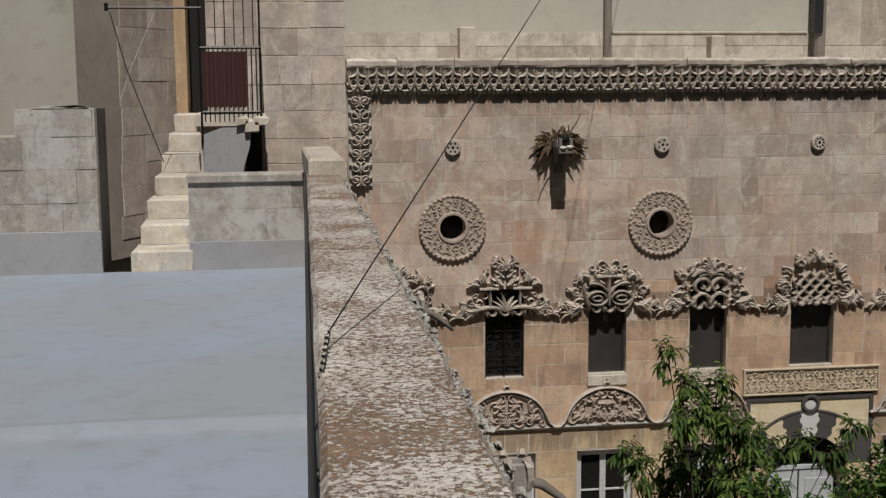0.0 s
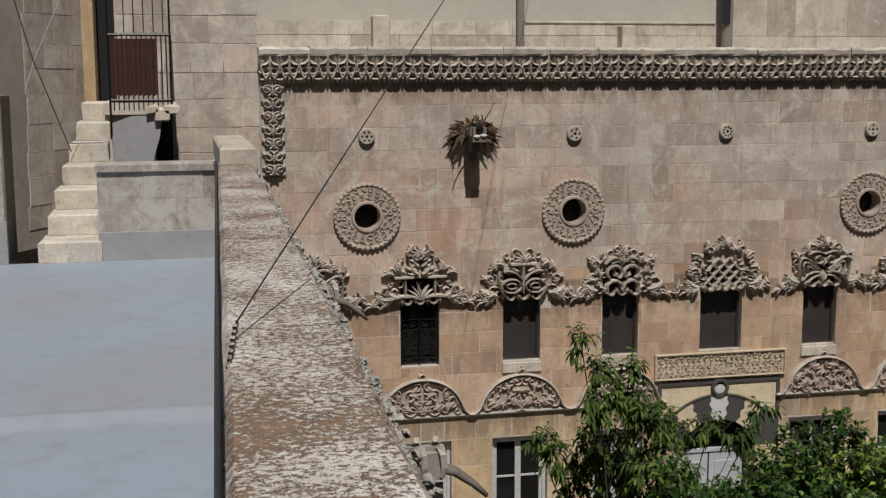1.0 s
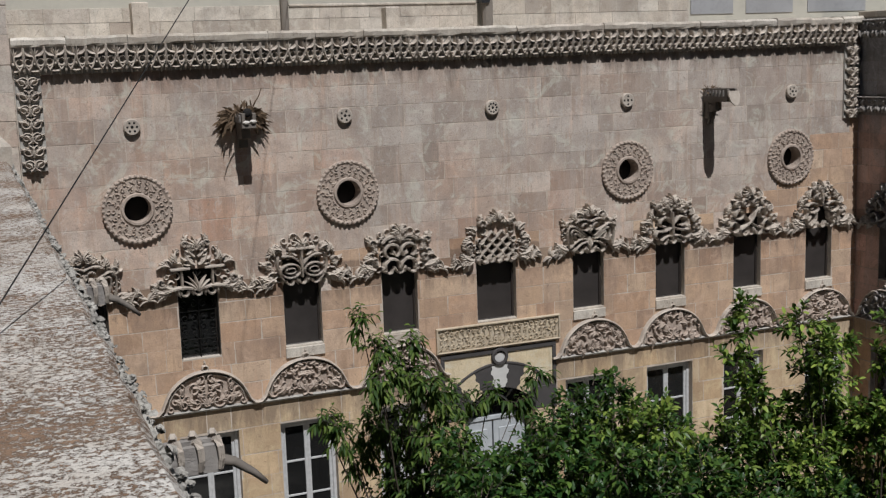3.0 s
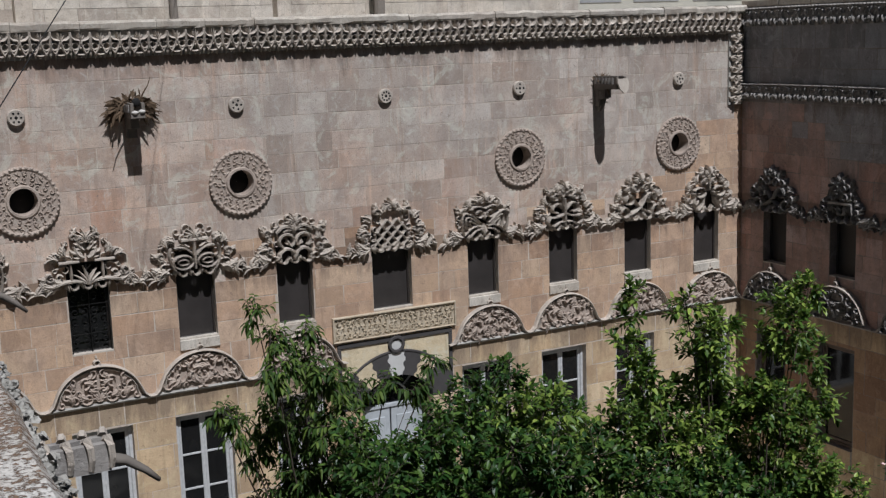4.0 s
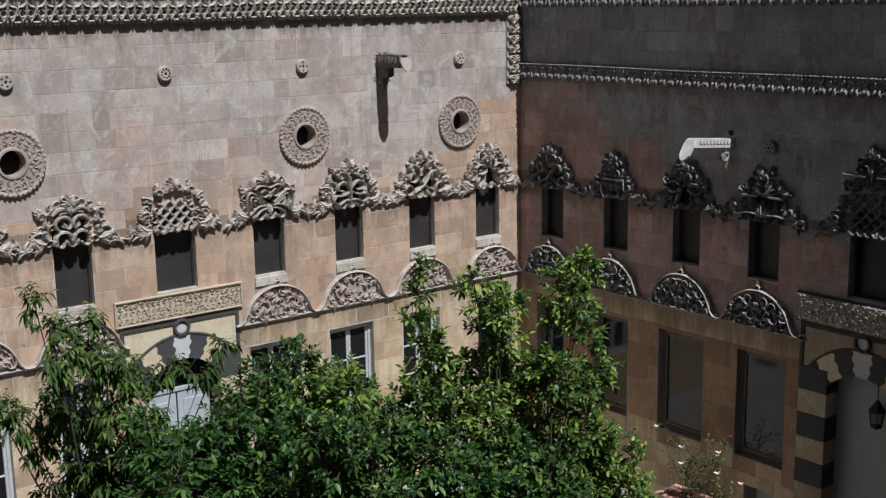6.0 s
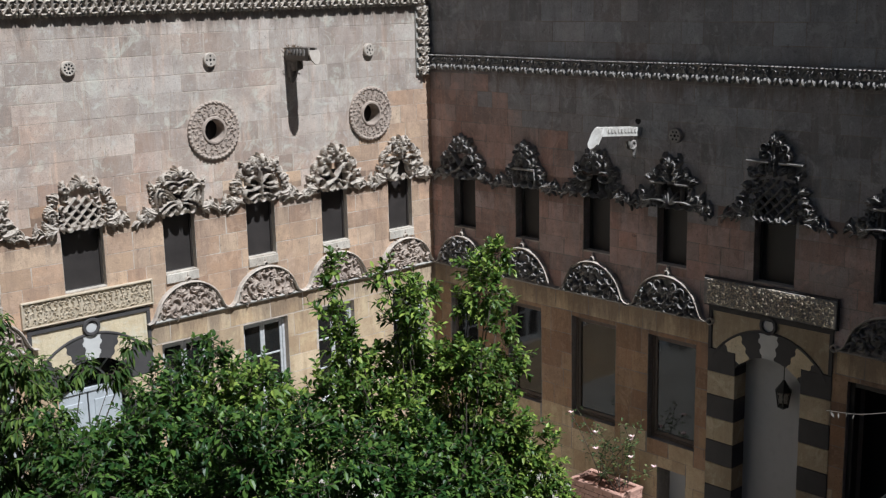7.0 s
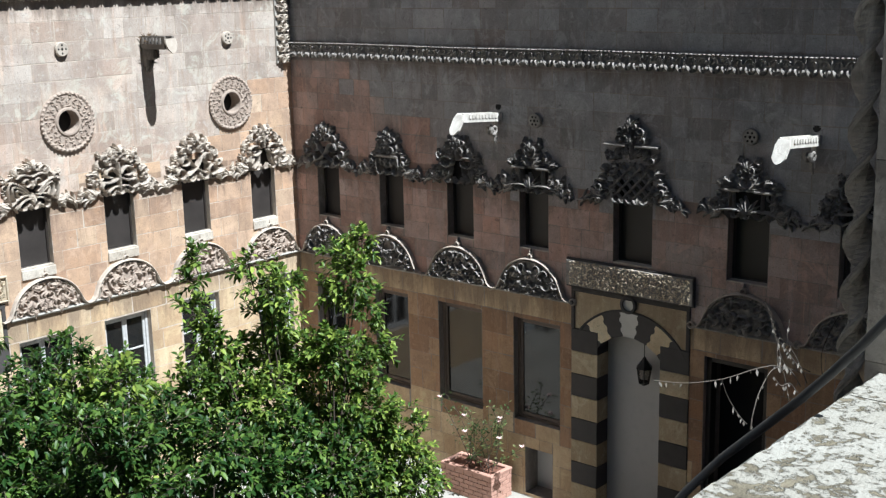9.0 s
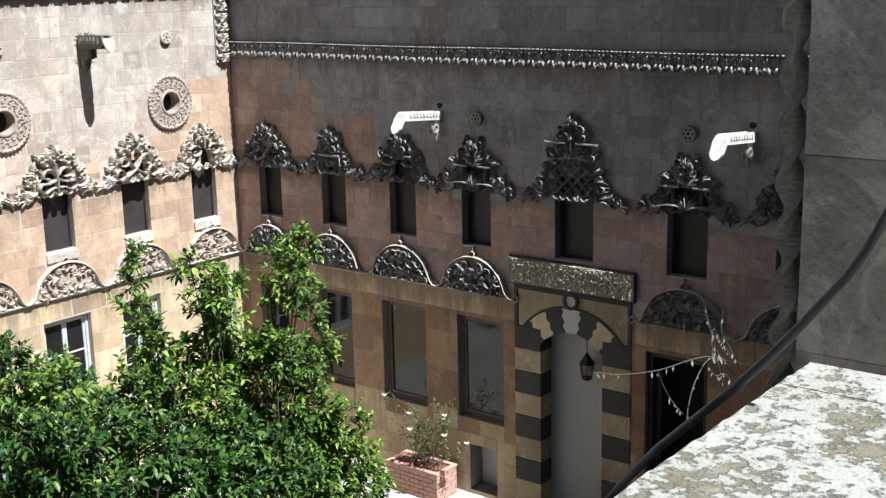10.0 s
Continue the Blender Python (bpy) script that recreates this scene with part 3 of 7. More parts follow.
holes_b += [(5.48, 7.30, 0.0, 3.31), (7.52, 8.38, 0.0, 2.70), (4.66, 5.15, 0.05, 0.76)]

wall_n = backing("wall_north", FA, 2.165, XB, 0.0, 7.62, holes_a, 0.5, "sunlit pink ashlar courtyard facade with carved openings", M_MORTAR)
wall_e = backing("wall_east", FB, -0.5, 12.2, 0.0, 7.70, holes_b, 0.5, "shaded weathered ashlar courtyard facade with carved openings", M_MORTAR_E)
rn = random.Random(11)
upper = courses(MOULD, 7.27, 0.235, 0.285, rn)
lower = courses(0.0, 2.76, 0.27, 0.33, rn) + [(2.76, MOULD)]


# ---- openings ----
def upper_window(frame_m, c, grille, screen, deep):
    hw = win_w(c) - 0.002
    g = Geo()
    f = 0.03
    for x0, x1, y0, y1 in ((-hw, hw, 0, f), (-hw, hw, HEAD - SILL - f, HEAD - SILL), (-hw, -hw + f, f, HEAD - SILL - f), (hw - f, hw, f, HEAD - SILL - f)):
        g.bbox(x0, x1, y0, y1, -deep - 0.03, -deep + 0.02)
    w = thing("window", None, None, on(frame_m, c, SILL), "small upper window with a dusty dark screen in deep stone jambs" if screen else "small dark upper window in deep stone jambs", "window", "upper windows")
    part("window_frame", g, M_WOODJ, w)
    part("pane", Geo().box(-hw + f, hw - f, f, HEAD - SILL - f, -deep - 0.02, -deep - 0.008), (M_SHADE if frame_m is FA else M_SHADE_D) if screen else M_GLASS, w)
    part("window_sill", Geo().bbox(-hw - 0.0, hw + 0.0, -0.002, 0.02, -deep, 0.0, 0.004), M_PALE, w)
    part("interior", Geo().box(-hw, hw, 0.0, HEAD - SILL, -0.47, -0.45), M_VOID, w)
    if grille:
        tagged(w, "small upper window behind a scrolled black wrought iron grille")
        for s in (-1, 1):
            for v in (0.16, 0.34, 0.52, 0.70, 0.84):
                for k in (0.06, 0.17):
                    pts = [(s * x, y, -0.03) for x, y in spiral(k, v, 0.052, 90 if k < 0.1 else 270, 1.15, 16)]
                    part("grille_scroll", Geo().tube(pts, 0.006, 0.004, 5), M_IRON, w)
        for x in (-hw + 0.012, 0, hw - 0.012):
            part("grille_bar", Geo().tube([(x, 0.01, -0.03), (x, HEAD - SILL - 0.01, -0.03)], 0.008, None, 6), M_IRON, w)
        for y in (0.25, 0.61, 0.9):
            part("grille_bar", Geo().tube([(-hw, y, -0.03), (hw, y, -0.03)], 0.007, None, 6), M_IRON, w)
    return w


for c in A_WIN:
    upper_window(FA, c, c == 4.08, c > 4.5, 0.10)
for c in B_WIN:
    upper_window(FB, c, False, True, 0.15)
# pale sills under the sunlit windows
for c in A_WIN[2:]:
    if c != 8.13:
        thing("sill_stone", Geo().bbox(-win_w(c) - 0.01, win_w(c) + 0.01, -0.13, 0.0, 0, 0.03), M_PALE, on(FA, c, SILL), "pale limestone block under an upper window", "sill", "sill blocks")


def casement(frame_m, a, b, v0, v1, wood, rows, split, label):
    W, H = b - a, v1 - v0
    w = thing("casement_window", None, None, on(frame_m, a, v0), label, "window", "ground floor windows")
    d = -0.12
    f = 0.045
    for x0, x1, y0, y1 in ((0, W, 0, f), (0, W, H - f, H), (0, f, f, H - f), (W - f, W, f, H - f)):
        part("frame_bar", Geo().bbox(x0, x1, y0, y1, d - 0.05, d + 0.03), wood, w)
    leaves = [(f, W / 2), (W / 2, W - f)] if split else [(f, W - f)]
    for x0, x1 in leaves:
        leaf = part("sash", Geo().bbox(x0, x0 + 0.04, f, H - f, d - 0.03, d + 0.015).bbox(x1 - 0.04, x1, f, H - f, d - 0.03, d + 0.015)
                    .bbox(x0 + 0.04, x1 - 0.04, f, f + 0.05, d - 0.03, d + 0.015).bbox(x0 + 0.04, x1 - 0.04, H - f - 0.05, H - f, d - 0.03, d + 0.015), wood, w)
        for r in range(rows):
            y0 = f + 0.05 + (H - 2 * f - 0.1) * r / rows
            y1 = f + 0.05 + (H - 2 * f - 0.1) * (r + 1) / rows
            part("pane", Geo().box(x0 + 0.04, x1 - 0.04, y0, y1, d - 0.012, d - 0.006), M_GLASS, leaf)
            if r:
                part("glazing_bar", Geo().bbox(x0 + 0.04, x1 - 0.04, y0 - 0.013, y0 + 0.013, d - 0.02, d + 0.008, 0.003), wood, leaf)
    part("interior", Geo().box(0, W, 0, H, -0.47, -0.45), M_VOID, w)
    return w


for a, b in A_LOW:
    casement(FA, a, b, 1.15, 2.74, M_WOODW, 3, True, "two-leaf grey-white painted casement window with dark panes")
for a, b in B_LOW:
    casement(FB, a, b, 1.16, 2.70, M_WOODB, 1, False, "tall brown-framed window with dark reflecting glass")


# ---- doorways ----
def doorway(frame_m, c, half, top, frieze, opening, crown, spring, leaf_door):
    """Panel with a dark border, striped jambs, joggled arch, boss and carved frieze."""
    d = thing("doorway", None, None, on(frame_m, c, 0), "arched doorway of yellow and black stone under a carved frieze", "doorway", "", "structure")
    # border
    for x0, x1, y0, y1 in ((-half, half, top - 0.06, top), (-half, -half + 0.055, 2.72, top - 0.06), (half - 0.055, half, 2.72, top - 0.06)):
        part("border", Geo().bbox(x0, x1, y0, y1, -0.2, 0.02), M_BLACK, d)
    # arch ring: crown radius from the chord
    R_in = ((opening ** 2) + (crown - spring) ** 2) / (2 * (crown - spring))
    cy = crown - R_in
    th = 0.345
    R_out = R_in + th
    inner = half - 0.055
    # spandrels: the panel above the ring
    for s in (-1, 1):
        g = Geo()
        n = 14
        pts = []
        for i in range(n + 1):
            x = inner * i / n
            y = cy + math.sqrt(max(R_out ** 2 - x * x, 0)) if x < R_out else cy
            pts.append((x, max(min(y, top - 0.065), 2.72)))
        for i in range(n):
            (x0, y0), (x1, y1) = pts[i], pts[i + 1]
            q = [(x0, y0), (x1, y1), (x1, top - 0.06), (x0, top - 0.06)]
            P = [(s * x, y, w) for w in (-0.2, 0.0) for x, y in q]
            F = [(4, 5, 6, 7), (0, 1, 5, 4), (1, 2, 6, 5), (2, 3, 7, 6), (3, 0, 4, 7)]
            g.add(P, F if s > 0 else [tuple(reversed(f)) for f in F])
        part("spandrel_panel", g, M_PANEL if leaf_door else M_YEL_SHADED, d)
    # thin dark rim on the ring
    a_max = math.degrees(math.asin(min(1, inner / R_out)))
    part("arch_rim", Geo().stroke([(R_out * math.sin(radians(a)), cy + R_out * math.cos(radians(a))) for a in np.linspace(-a_max, a_max, 28)], 0.035, 0.016, "even", 0.004), M_BLACK, d)
    # joggled voussoirs, alternately pale and black
    cnt = 7
    a_in = math.degrees(math.asin(min(1.0, opening / R_in))) if R_in > opening else 90
    a_lim = min(a_max, a_in + 14)
    step = 2 * a_lim / cnt
    for k in range(cnt):
        a0, a1 = -a_lim + step * k, -a_lim + step * (k + 1)
        n = 10
        g = Geo()
        edge = lambda a, i: a + (0.9 if (i // 2) % 2 else -0.9) * (1 if a > 0 else -1) * (0 if abs(abs(a) - a_lim) < 0.01 else 1)
        for i in range(n):
            r0, r1 = R_in + th * i / n, R_in + th * (i + 1) / n
            q = [(r0, edge(a0, i)), (r0, edge(a1, i)), (r1, edge(a1, i + 1)), (r1, edge(a0, i + 1))]
            P = [(r * math.sin(radians(a)), cy + r * math.cos(radians(a)), w) for w in (-0.2, 0.008) for r, a in q]
            g.add(P, [(7, 6, 5, 4), (0, 1, 5, 4), (1, 2, 6, 5), (2, 3, 7, 6), (3, 0, 4, 7)])
        part("voussoir", g, M_WHITEST if k == cnt // 2 else (M_BLACK if k % 2 == 0 else M_PANEL), d)
    # boss ring over the keystone
    ring = Geo().lathe([(0.125, 0), (0.125, 0.03), (0.115, 0.04), (0.085, 0.04), (0.08, 0.02)], 28)
    part("boss_ring", ring, M_BLACK, d, "", Matrix.Translation((0, min(cy + R_out + 0.10, top - 0.10), 0.002)))
    part("boss", Geo().lathe([(0.084, 0.012), (0.07, 0.014), (0.001, 0.014)], 24), M_WHITEST, d, "white marble disc", Matrix.Translation((0, min(cy + R_out + 0.10, top - 0.10), 0.0)))
    # striped jambs
    ch = 0.325
    for s in (-1, 1):
        y = 2.72
        k = 0
        while y > 0.01:
            y0 = max(0, y - ch)
            lim = opening
            # the upper blocks follow the arch
            if y0 >= spring - 0.02:
                lim = opening * 0.98
            x0, x1 = (lim, half) if s > 0 else (-half, -lim)
            part("jamb_block", Geo().bbox(x0, x1, y0, y - 0.006, -0.35, 0.012 if k % 2 else 0.016), M_BLACK if k % 2 == 0 else (M_YEL if leaf_door else M_YEL_SHADED), d)
            y -= ch
            k += 1
    # frieze
    f0, f1 = frieze
    part("frieze_bed", Geo().bbox(-half - 0.05, half + 0.05, f0, f1, -0.03, 0.02 if leaf_door else 0.07), M_CARVE_Y if leaf_door else M_CARVE_E, d)
    part("frieze_frame", Geo().bbox(-half - 0.06, half + 0.06, f1, f1 + 0.025, -0.02, 0.05).bbox(-half - 0.06, half + 0.06, f0 - 0.02, f0, -0.02, 0.05)
         .bbox(-half - 0.06, -half - 0.035, f0, f1, -0.02, 0.05).bbox(half + 0.035, half + 0.06, f0, f1, -0.02, 0.05), M_CARVE_Y if leaf_door else M_BLACK, d)
    rnd = random.Random(5)
    g = Geo()
    x = -half + 0.02
    while x < half and not leaf_door:
        for y in np.arange(f0 + 0.03, f1 - 0.01, 0.042):
            g.stroke(spiral(x + rnd.uniform(-0.012, 0.012), y + rnd.uniform(-0.01, 0.01), rnd.uniform(0.014, 0.028), rnd.uniform(0, 360), rnd.choice((-0.8, 0.8)), 6), 0.014, rnd.uniform(0.007, 0.018), "taper", 0.068)
        x += 0.042
    while x < half:
        for y in (f0 + 0.07, (f0 + f1) / 2, f1 - 0.06):
            g.stroke(spiral(x + rnd.uniform(-0.01, 0.01), y, 0.038, rnd.uniform(0, 360), rnd.choice((-1.0, 1.0)), 9), 0.016, 0.024, "taper", 0.018 if leaf_door else 0.068)
        g.stroke(bez((x - 0.04, f0 + 0.02), (x + 0.05, (f0 + f1) / 2), (x - 0.02, f1 - 0.02), 6), 0.013, 0.024, "even", 0.018 if leaf_door else 0.068)
        x += 0.078
    part("frieze_carving", g, M_CARVE_Y, d)
    # recess behind
    part("recess_back", Geo().box(-opening - 0.1, opening + 0.1, 0, crown + 0.1, -0.62 if leaf_door else -0.27, -0.6 if leaf_door else -0.25), M_DOOR if leaf_door else M_NICHE, d)
    part("recess_side", Geo().box(-opening - 0.1, -opening, 0, crown + 0.1, -0.6, -0.34), M_NICHE, d)
    part("recess_side", Geo().box(opening, opening + 0.1, 0, crown + 0.1, -0.6, -0.34), M_NICHE, d)
    part("recess_soffit", Geo().box(-opening - 0.1, opening + 0.1, crown, crown + 0.1, -0.6, -0.2), M_NICHE, d)
    return d


door_a = doorway(FA, 8.14, 0.875, 3.33, (3.385, 3.69), 0.54, 2.78, 2.48, True)
door_b = doorway(FB, 6.395, 0.915, 3.305, (3.335, 3.685), 0.485, 2.745, 2.52, False)
dl = thing("double_door", None, None, on(FA, 8.14, 0), "grey painted double door under a glazed fanlight", "door")
for s in (-1, 1):
    lf = part("door_leaf", Geo().bbox(min(0.01 * s, 0.50 * s), max(0.01 * s, 0.50 * s), 0.0, 2.25, -0.32, -0.27), M_DOOR, dl)
    part("door_panel", Geo().bbox(min(0.09 * s, 0.42 * s), max(0.09 * s, 0.42 * s), 1.25, 2.12, -0.27, -0.258), M_DOOR, lf)
    part("door_panel", Geo().bbox(min(0.09 * s, 0.42 * s), max(0.09 * s, 0.42 * s), 0.2, 1.1, -0.27, -0.258), M_DOOR, lf)
part("transom", Geo().bbox(-0.52, 0.52, 2.25, 2.31, -0.33, -0.25), M_DOOR, dl)
part("fanlight_glass", Geo().box(-0.5, 0.5, 2.31, 2.84, -0.31, -0.30), M_GLASS, dl)
part("fanlight_bar", Geo().stroke([(0.3 * math.cos(radians(a)), 2.31 + 0.3 * math.sin(radians(a))) for a in range(0, 181, 15)], 0.03, 0.03, "even"), M_DOOR, dl, "", Matrix.Translation((0, 0, -0.30)))
for a in (45, 90, 135):
    part("fanlight_bar", Geo().stroke([(0.3 * math.cos(radians(a)), 2.31 + 0.3 * math.sin(radians(a))), (0.52 * math.cos(radians(a)), 2.31 + 0.52 * math.sin(radians(a)))], 0.03, 0.03, "even"), M_DOOR, dl, "", Matrix.Translation((0, 0, -0.30)))
# dark opening and niche in the east wall
op = thing("open_doorway", None, None, on(FB, 7.95, 0), "open dark doorway with a black wooden frame", "doorway", "", "structure")
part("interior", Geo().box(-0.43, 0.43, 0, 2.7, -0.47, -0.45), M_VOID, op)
for x0, x1, y0, y1 in ((-0.43, -0.36, 0, 2.7), (0.36, 0.43, 0, 2.7), (-0.36, 0.36, 2.62, 2.7)):
    part("frame_bar", Geo().bbox(x0, x1, y0, y1, -0.2, -0.06), M_WOODJ, op)
nb = thing("wall_niche", Geo().box(-0.245, 0.245, 0.05, 0.76, -0.32, -0.30), M_NICHE, on(FB, 4.905, 0), "shallow rectangular niche low in the wall", "niche", "", "structure")


# ---- carved ornament ----
def dome_top(u, half, h):
    """Outline of a hood: a full rounded gable."""
    t = min(1.0, abs(u) / half)
    return h * max(0.0, 1 - t ** 3.0) ** 0.6


def pack(rnd, inside, x0, x1, y0, y1, rmin, rmax, tries=900):
    got = []
    for k in range(tries):
        r = rmax - (rmax - rmin) * k / tries
        x, y = rnd.uniform(x0, x1), rnd.uniform(y0, y1)
        if inside(x, y, r) and all((x - a) ** 2 + (y - b) ** 2 > (0.90 * (r + c)) ** 2 for a, b, c in got):
            got.append((x, y, r))
    return got


def both(name, make, mat, ob):
    """A part and its mirror twin."""
    g = Geo()
    make(g)
    pieces(name, "leaf_lobe", g, mat, ob)
    t = Geo()
    t.v = [(-x, y, z) for x, y, z in g.v]
    t.f = [tuple(reversed(q)) for q in g.f]
    t.seg = g.seg
    pieces(name, "leaf_lobe", t, mat, ob)


def acanthus(g, x, y, heading, L, curl, h, lobes=3, w0=0.0):
    """A carved leaf: a bent spine with pointed lobes on both sides."""
    a = radians(heading)
    tip = (x + L * math.cos(a + curl), y + L * math.sin(a + curl))
    mid = (x + L * 0.6 * math.cos(a - curl * 0.3), y + L * 0.6 * math.sin(a - curl * 0.3))
    spine = bez((x, y), mid, tip, 6)
    g.stroke(spine, L * 0.48 * Geo.slim, h, "petal", w0)
    for k in range(lobes):
        px, py = spine[1 + k * 4 // max(1, lobes)]
        q = L * (0.52 - 0.09 * k)
        for s in (-1, 1):
            b = a + curl * k / lobes + s * (1.0 - 0.12 * k)
            g.stroke(bez((px, py), (px + q * 0.6 * math.cos(b), py + q * 0.6 * math.sin(b)), (px + q * math.cos(b - s * 0.5), py + q * math.sin(b - s * 0.5)), 4), L * 0.36 * Geo.slim, h * 0.85, "petal", w0)


def volute(g, x, y, r, start, turns, w, h, leaves=3, out=0.0):
    """A grooved scroll with an eye and a few leaf lobes along its back."""
    g.band(spiral(x, y, r, start, turns, 18, 0.28), w, h)
    g.dome(x, y, r * 0.26, h * 0.9, 7, 2)
    for k in range(leaves):
        b = radians(start) + 2 * math.pi * turns * (0.10 + 0.17 * k)
        px, py = x + r * 0.85 * math.cos(b), y + r * 0.85 * math.sin(b)
        d = b + (0.7 if turns > 0 else -0.7)
        g.stroke(bez((px, py), (px + 0.04 * math.cos(b), py + 0.04 * math.sin(b)), (px + 0.06 * math.cos(d), py + 0.06 * math.sin(d)), 4), 0.045, h * 0.8, "petal")


def hood(frame_m, c, seed, mat, kind):
    """A deep-cut gable over an upper window: a centre piece, scrolls round it, wings along its foot."""
    rnd = random.Random(seed)
    knots = kind in ("knots", "tall_knots")
    ob = thing("carved_hood", None, None, on(frame_m, c, 4.575), "deep-cut limestone window hood of interlaced knots" if knots else "deep-cut limestone window hood of scrolls and acanthus leaves", "window hood", "window hoods")
    D = 0.11 if frame_m is FA else 0.10
    pair = lambda name, make: both(name, make, mat, ob)
    one = lambda name, g: part(name, g, mat, ob)
    sprig = lambda name, g: pieces(name, "leaf_lobe", g, mat, ob)
    if knots:
        tall = kind == "tall_knots"
        step, wide, high = 0.150, 0.33 if tall else 0.28, 0.52 if tall else 0.41
        inside = lambda x, y: abs(x) < wide and 0.02 < y < high * (1 - 0.55 * (abs(x) / wide) ** 3)
        for i in range(-7, 8):
            for s in (-1, 1):
                run = []
                for k in range(60):
                    y = 0.02 + k * 0.0095
                    x = i * step + s * (y - 0.02)
                    if inside(x, y):
                        run.append((x, y))
                if len(run) > 5:
                    one("knot_band", Geo().band(run, 0.044, D * (0.60 if s > 0 else 0.56)))
        for k in range(-2, 3):
            one("knot_loop", Geo().band(arc(k * 0.105, 0.035, 0.048, 180, 360, 8), 0.034, D))
        ring = ((0.38, 0.06), (0.41, 0.19), (0.39, 0.32), (0.32, 0.43), (0.21, 0.51), (0.08, 0.54))
        if tall:
            ring = ((0.47, 0.05), (0.46, 0.17), (0.43, 0.30), (0.39, 0.42), (0.32, 0.55), (0.20, 0.63), (0.09, 0.62))
            one("stem", Geo().band([(0, 0.55), (0, 0.75), (0, 1.02)], 0.040, D))
            pair("crown_bar", lambda g: g.bbox(0.07, 0.40, 0.718, 0.743, 0, 0.10))
            pair("crown_volute", lambda g: (g.band(bez((0.02, 0.74), (0.03, 0.88), (0.12, 0.86), 8), 0.034, D), volute(g, 0.14, 0.92, 0.062, -90, 1.2, 0.034, D, 1), volute(g, 0.17, 0.80, 0.05, 90, -1.2, 0.03, D, 1)))
            pair("crown_leaf", lambda g: (acanthus(g, 0.02, 0.94, 62, 0.13, 0.35, D * 0.9, 2), acanthus(g, 0.06, 0.60, 60, 0.13, 0.3, D * 0.9, 2)))
    elif kind == "posts":
        pair("shelf_bar", lambda g: g.bbox(0.09, 0.33, 0.29, 0.318, 0, D * 0.9))
        pair("post", lambda g: g.band([(0.19, 0.04), (0.185, 0.16), (0.19, 0.285)], 0.045, D * 0.8))
        sprig("centre_leaf", (lambda g: (fan(g, 0, 0.02, 90, 120, 7, 0.23, 0.036, D, 0.2), g)[1])(Geo()))
        pair("tier_leaf", lambda g: (acanthus(g, 0.02, 0.34, 30, 0.20, 0.5, D, 2), acanthus(g, 0.02, 0.44, 38, 0.17, 0.5, D, 2), acanthus(g, 0.0, 0.53, 50, 0.12, 0.5, D, 2)))
        pair("foot_band", lambda g: g.band(bez((0.04, 0.05), (0.22, 0.10), (0.42, 0.03), 10), 0.05, D))
        ring = ((0.33, 0.13), (0.44, 0.15), (0.34, 0.39), (0.24, 0.44), (0.12, 0.60))
    elif kind == "ovals":
        pair("oval", lambda g: (g.band([(0.155 + 0.125 * math.cos(q), 0.145 + 0.085 * math.sin(q)) for q in np.linspace(0, 6.28, 22)], 0.034, D), g.band([(0.155 + 0.065 * math.cos(q), 0.145 + 0.035 * math.sin(q)) for q in np.linspace(0, 6.28, 14)], 0.026, D)))
        one("stem", Geo().band([(0, 0.05), (0, 0.2), (0, 0.40)], 0.050, D))
        pair("brow", lambda g: (g.band(bez((0.02, 0.22), (0.10, 0.36), (0.26, 0.33), 10), 0.034, D), g.band(bez((0.30, 0.34), (0.36, 0.18), (0.24, 0.03), 12), 0.036, D), acanthus(g, 0.06, 0.33, 20, 0.14, 0.5, D * 0.9, 2)))
        one("shelf_bar", Geo().bbox(-0.17, 0.17, 0.405, 0.44, 0, D * 0.95))
        ring = ((0.40, 0.10), (0.42, 0.24), (0.35, 0.40), (0.25, 0.44))
    elif kind == "loops":
        pair("loop", lambda g: (g.band(arc(0.115, 0.265, 0.10, -60, 235, 18, 0.09), 0.055, D), acanthus(g, 0.06, 0.20, 55, 0.11, 0.3, D * 0.8, 1)))
        pair("loop", lambda g: (g.band(arc(0.115, 0.075, 0.10, -30, 200, 16, 0.085), 0.055, D), g.band(spiral(0.215, 0.03, 0.04, 120, -1.0, 10), 0.035, D)))
        pair("brow", lambda g: (g.band(bez((0.0, 0.40), (0.12, 0.52), (0.25, 0.38), 12), 0.055, D), g.band(bez((0.02, 0.40), (0.11, 0.42), (0.16, 0.38), 8), 0.034, D * 0.9)))
        sprig("centre_leaf", (lambda g: (acanthus(g, 0, 0.0, 90, 0.12, 0.0, D, 1), acanthus(g, 0, 0.36, 90, 0.2, 0.0, D, 1), g)[2])(Geo()))
        ring = ((0.40, 0.07), (0.34, 0.16), (0.40, 0.22), (0.32, 0.30), (0.36, 0.38))
    elif kind == "sweeps":
        pair("sweep", lambda g: [g.band(bez((0.06, 0.20 - 0.035 * k), (0.46 - 0.06 * k, 0.58 - 0.11 * k), (0.34 - 0.07 * k, 0.05 + 0.045 * k), 14), 0.036, D * (1 - 0.06 * k)) for k in range(3)])
        pair("foot_band", lambda g: (g.band(bez((0.05, 0.16), (0.20, 0.20), (0.33, 0.05), 10), 0.034, D), g.band(bez((0.04, 0.12), (0.16, 0.13), (0.24, 0.02), 8), 0.034, D)))
        pair("eye", lambda g: (g.band(arc(0.085, 0.33, 0.05, 0, 330, 12), 0.030, D), g.band(bez((0.0, 0.40), (0.14, 0.48), (0.24, 0.40), 8), 0.036, D)))
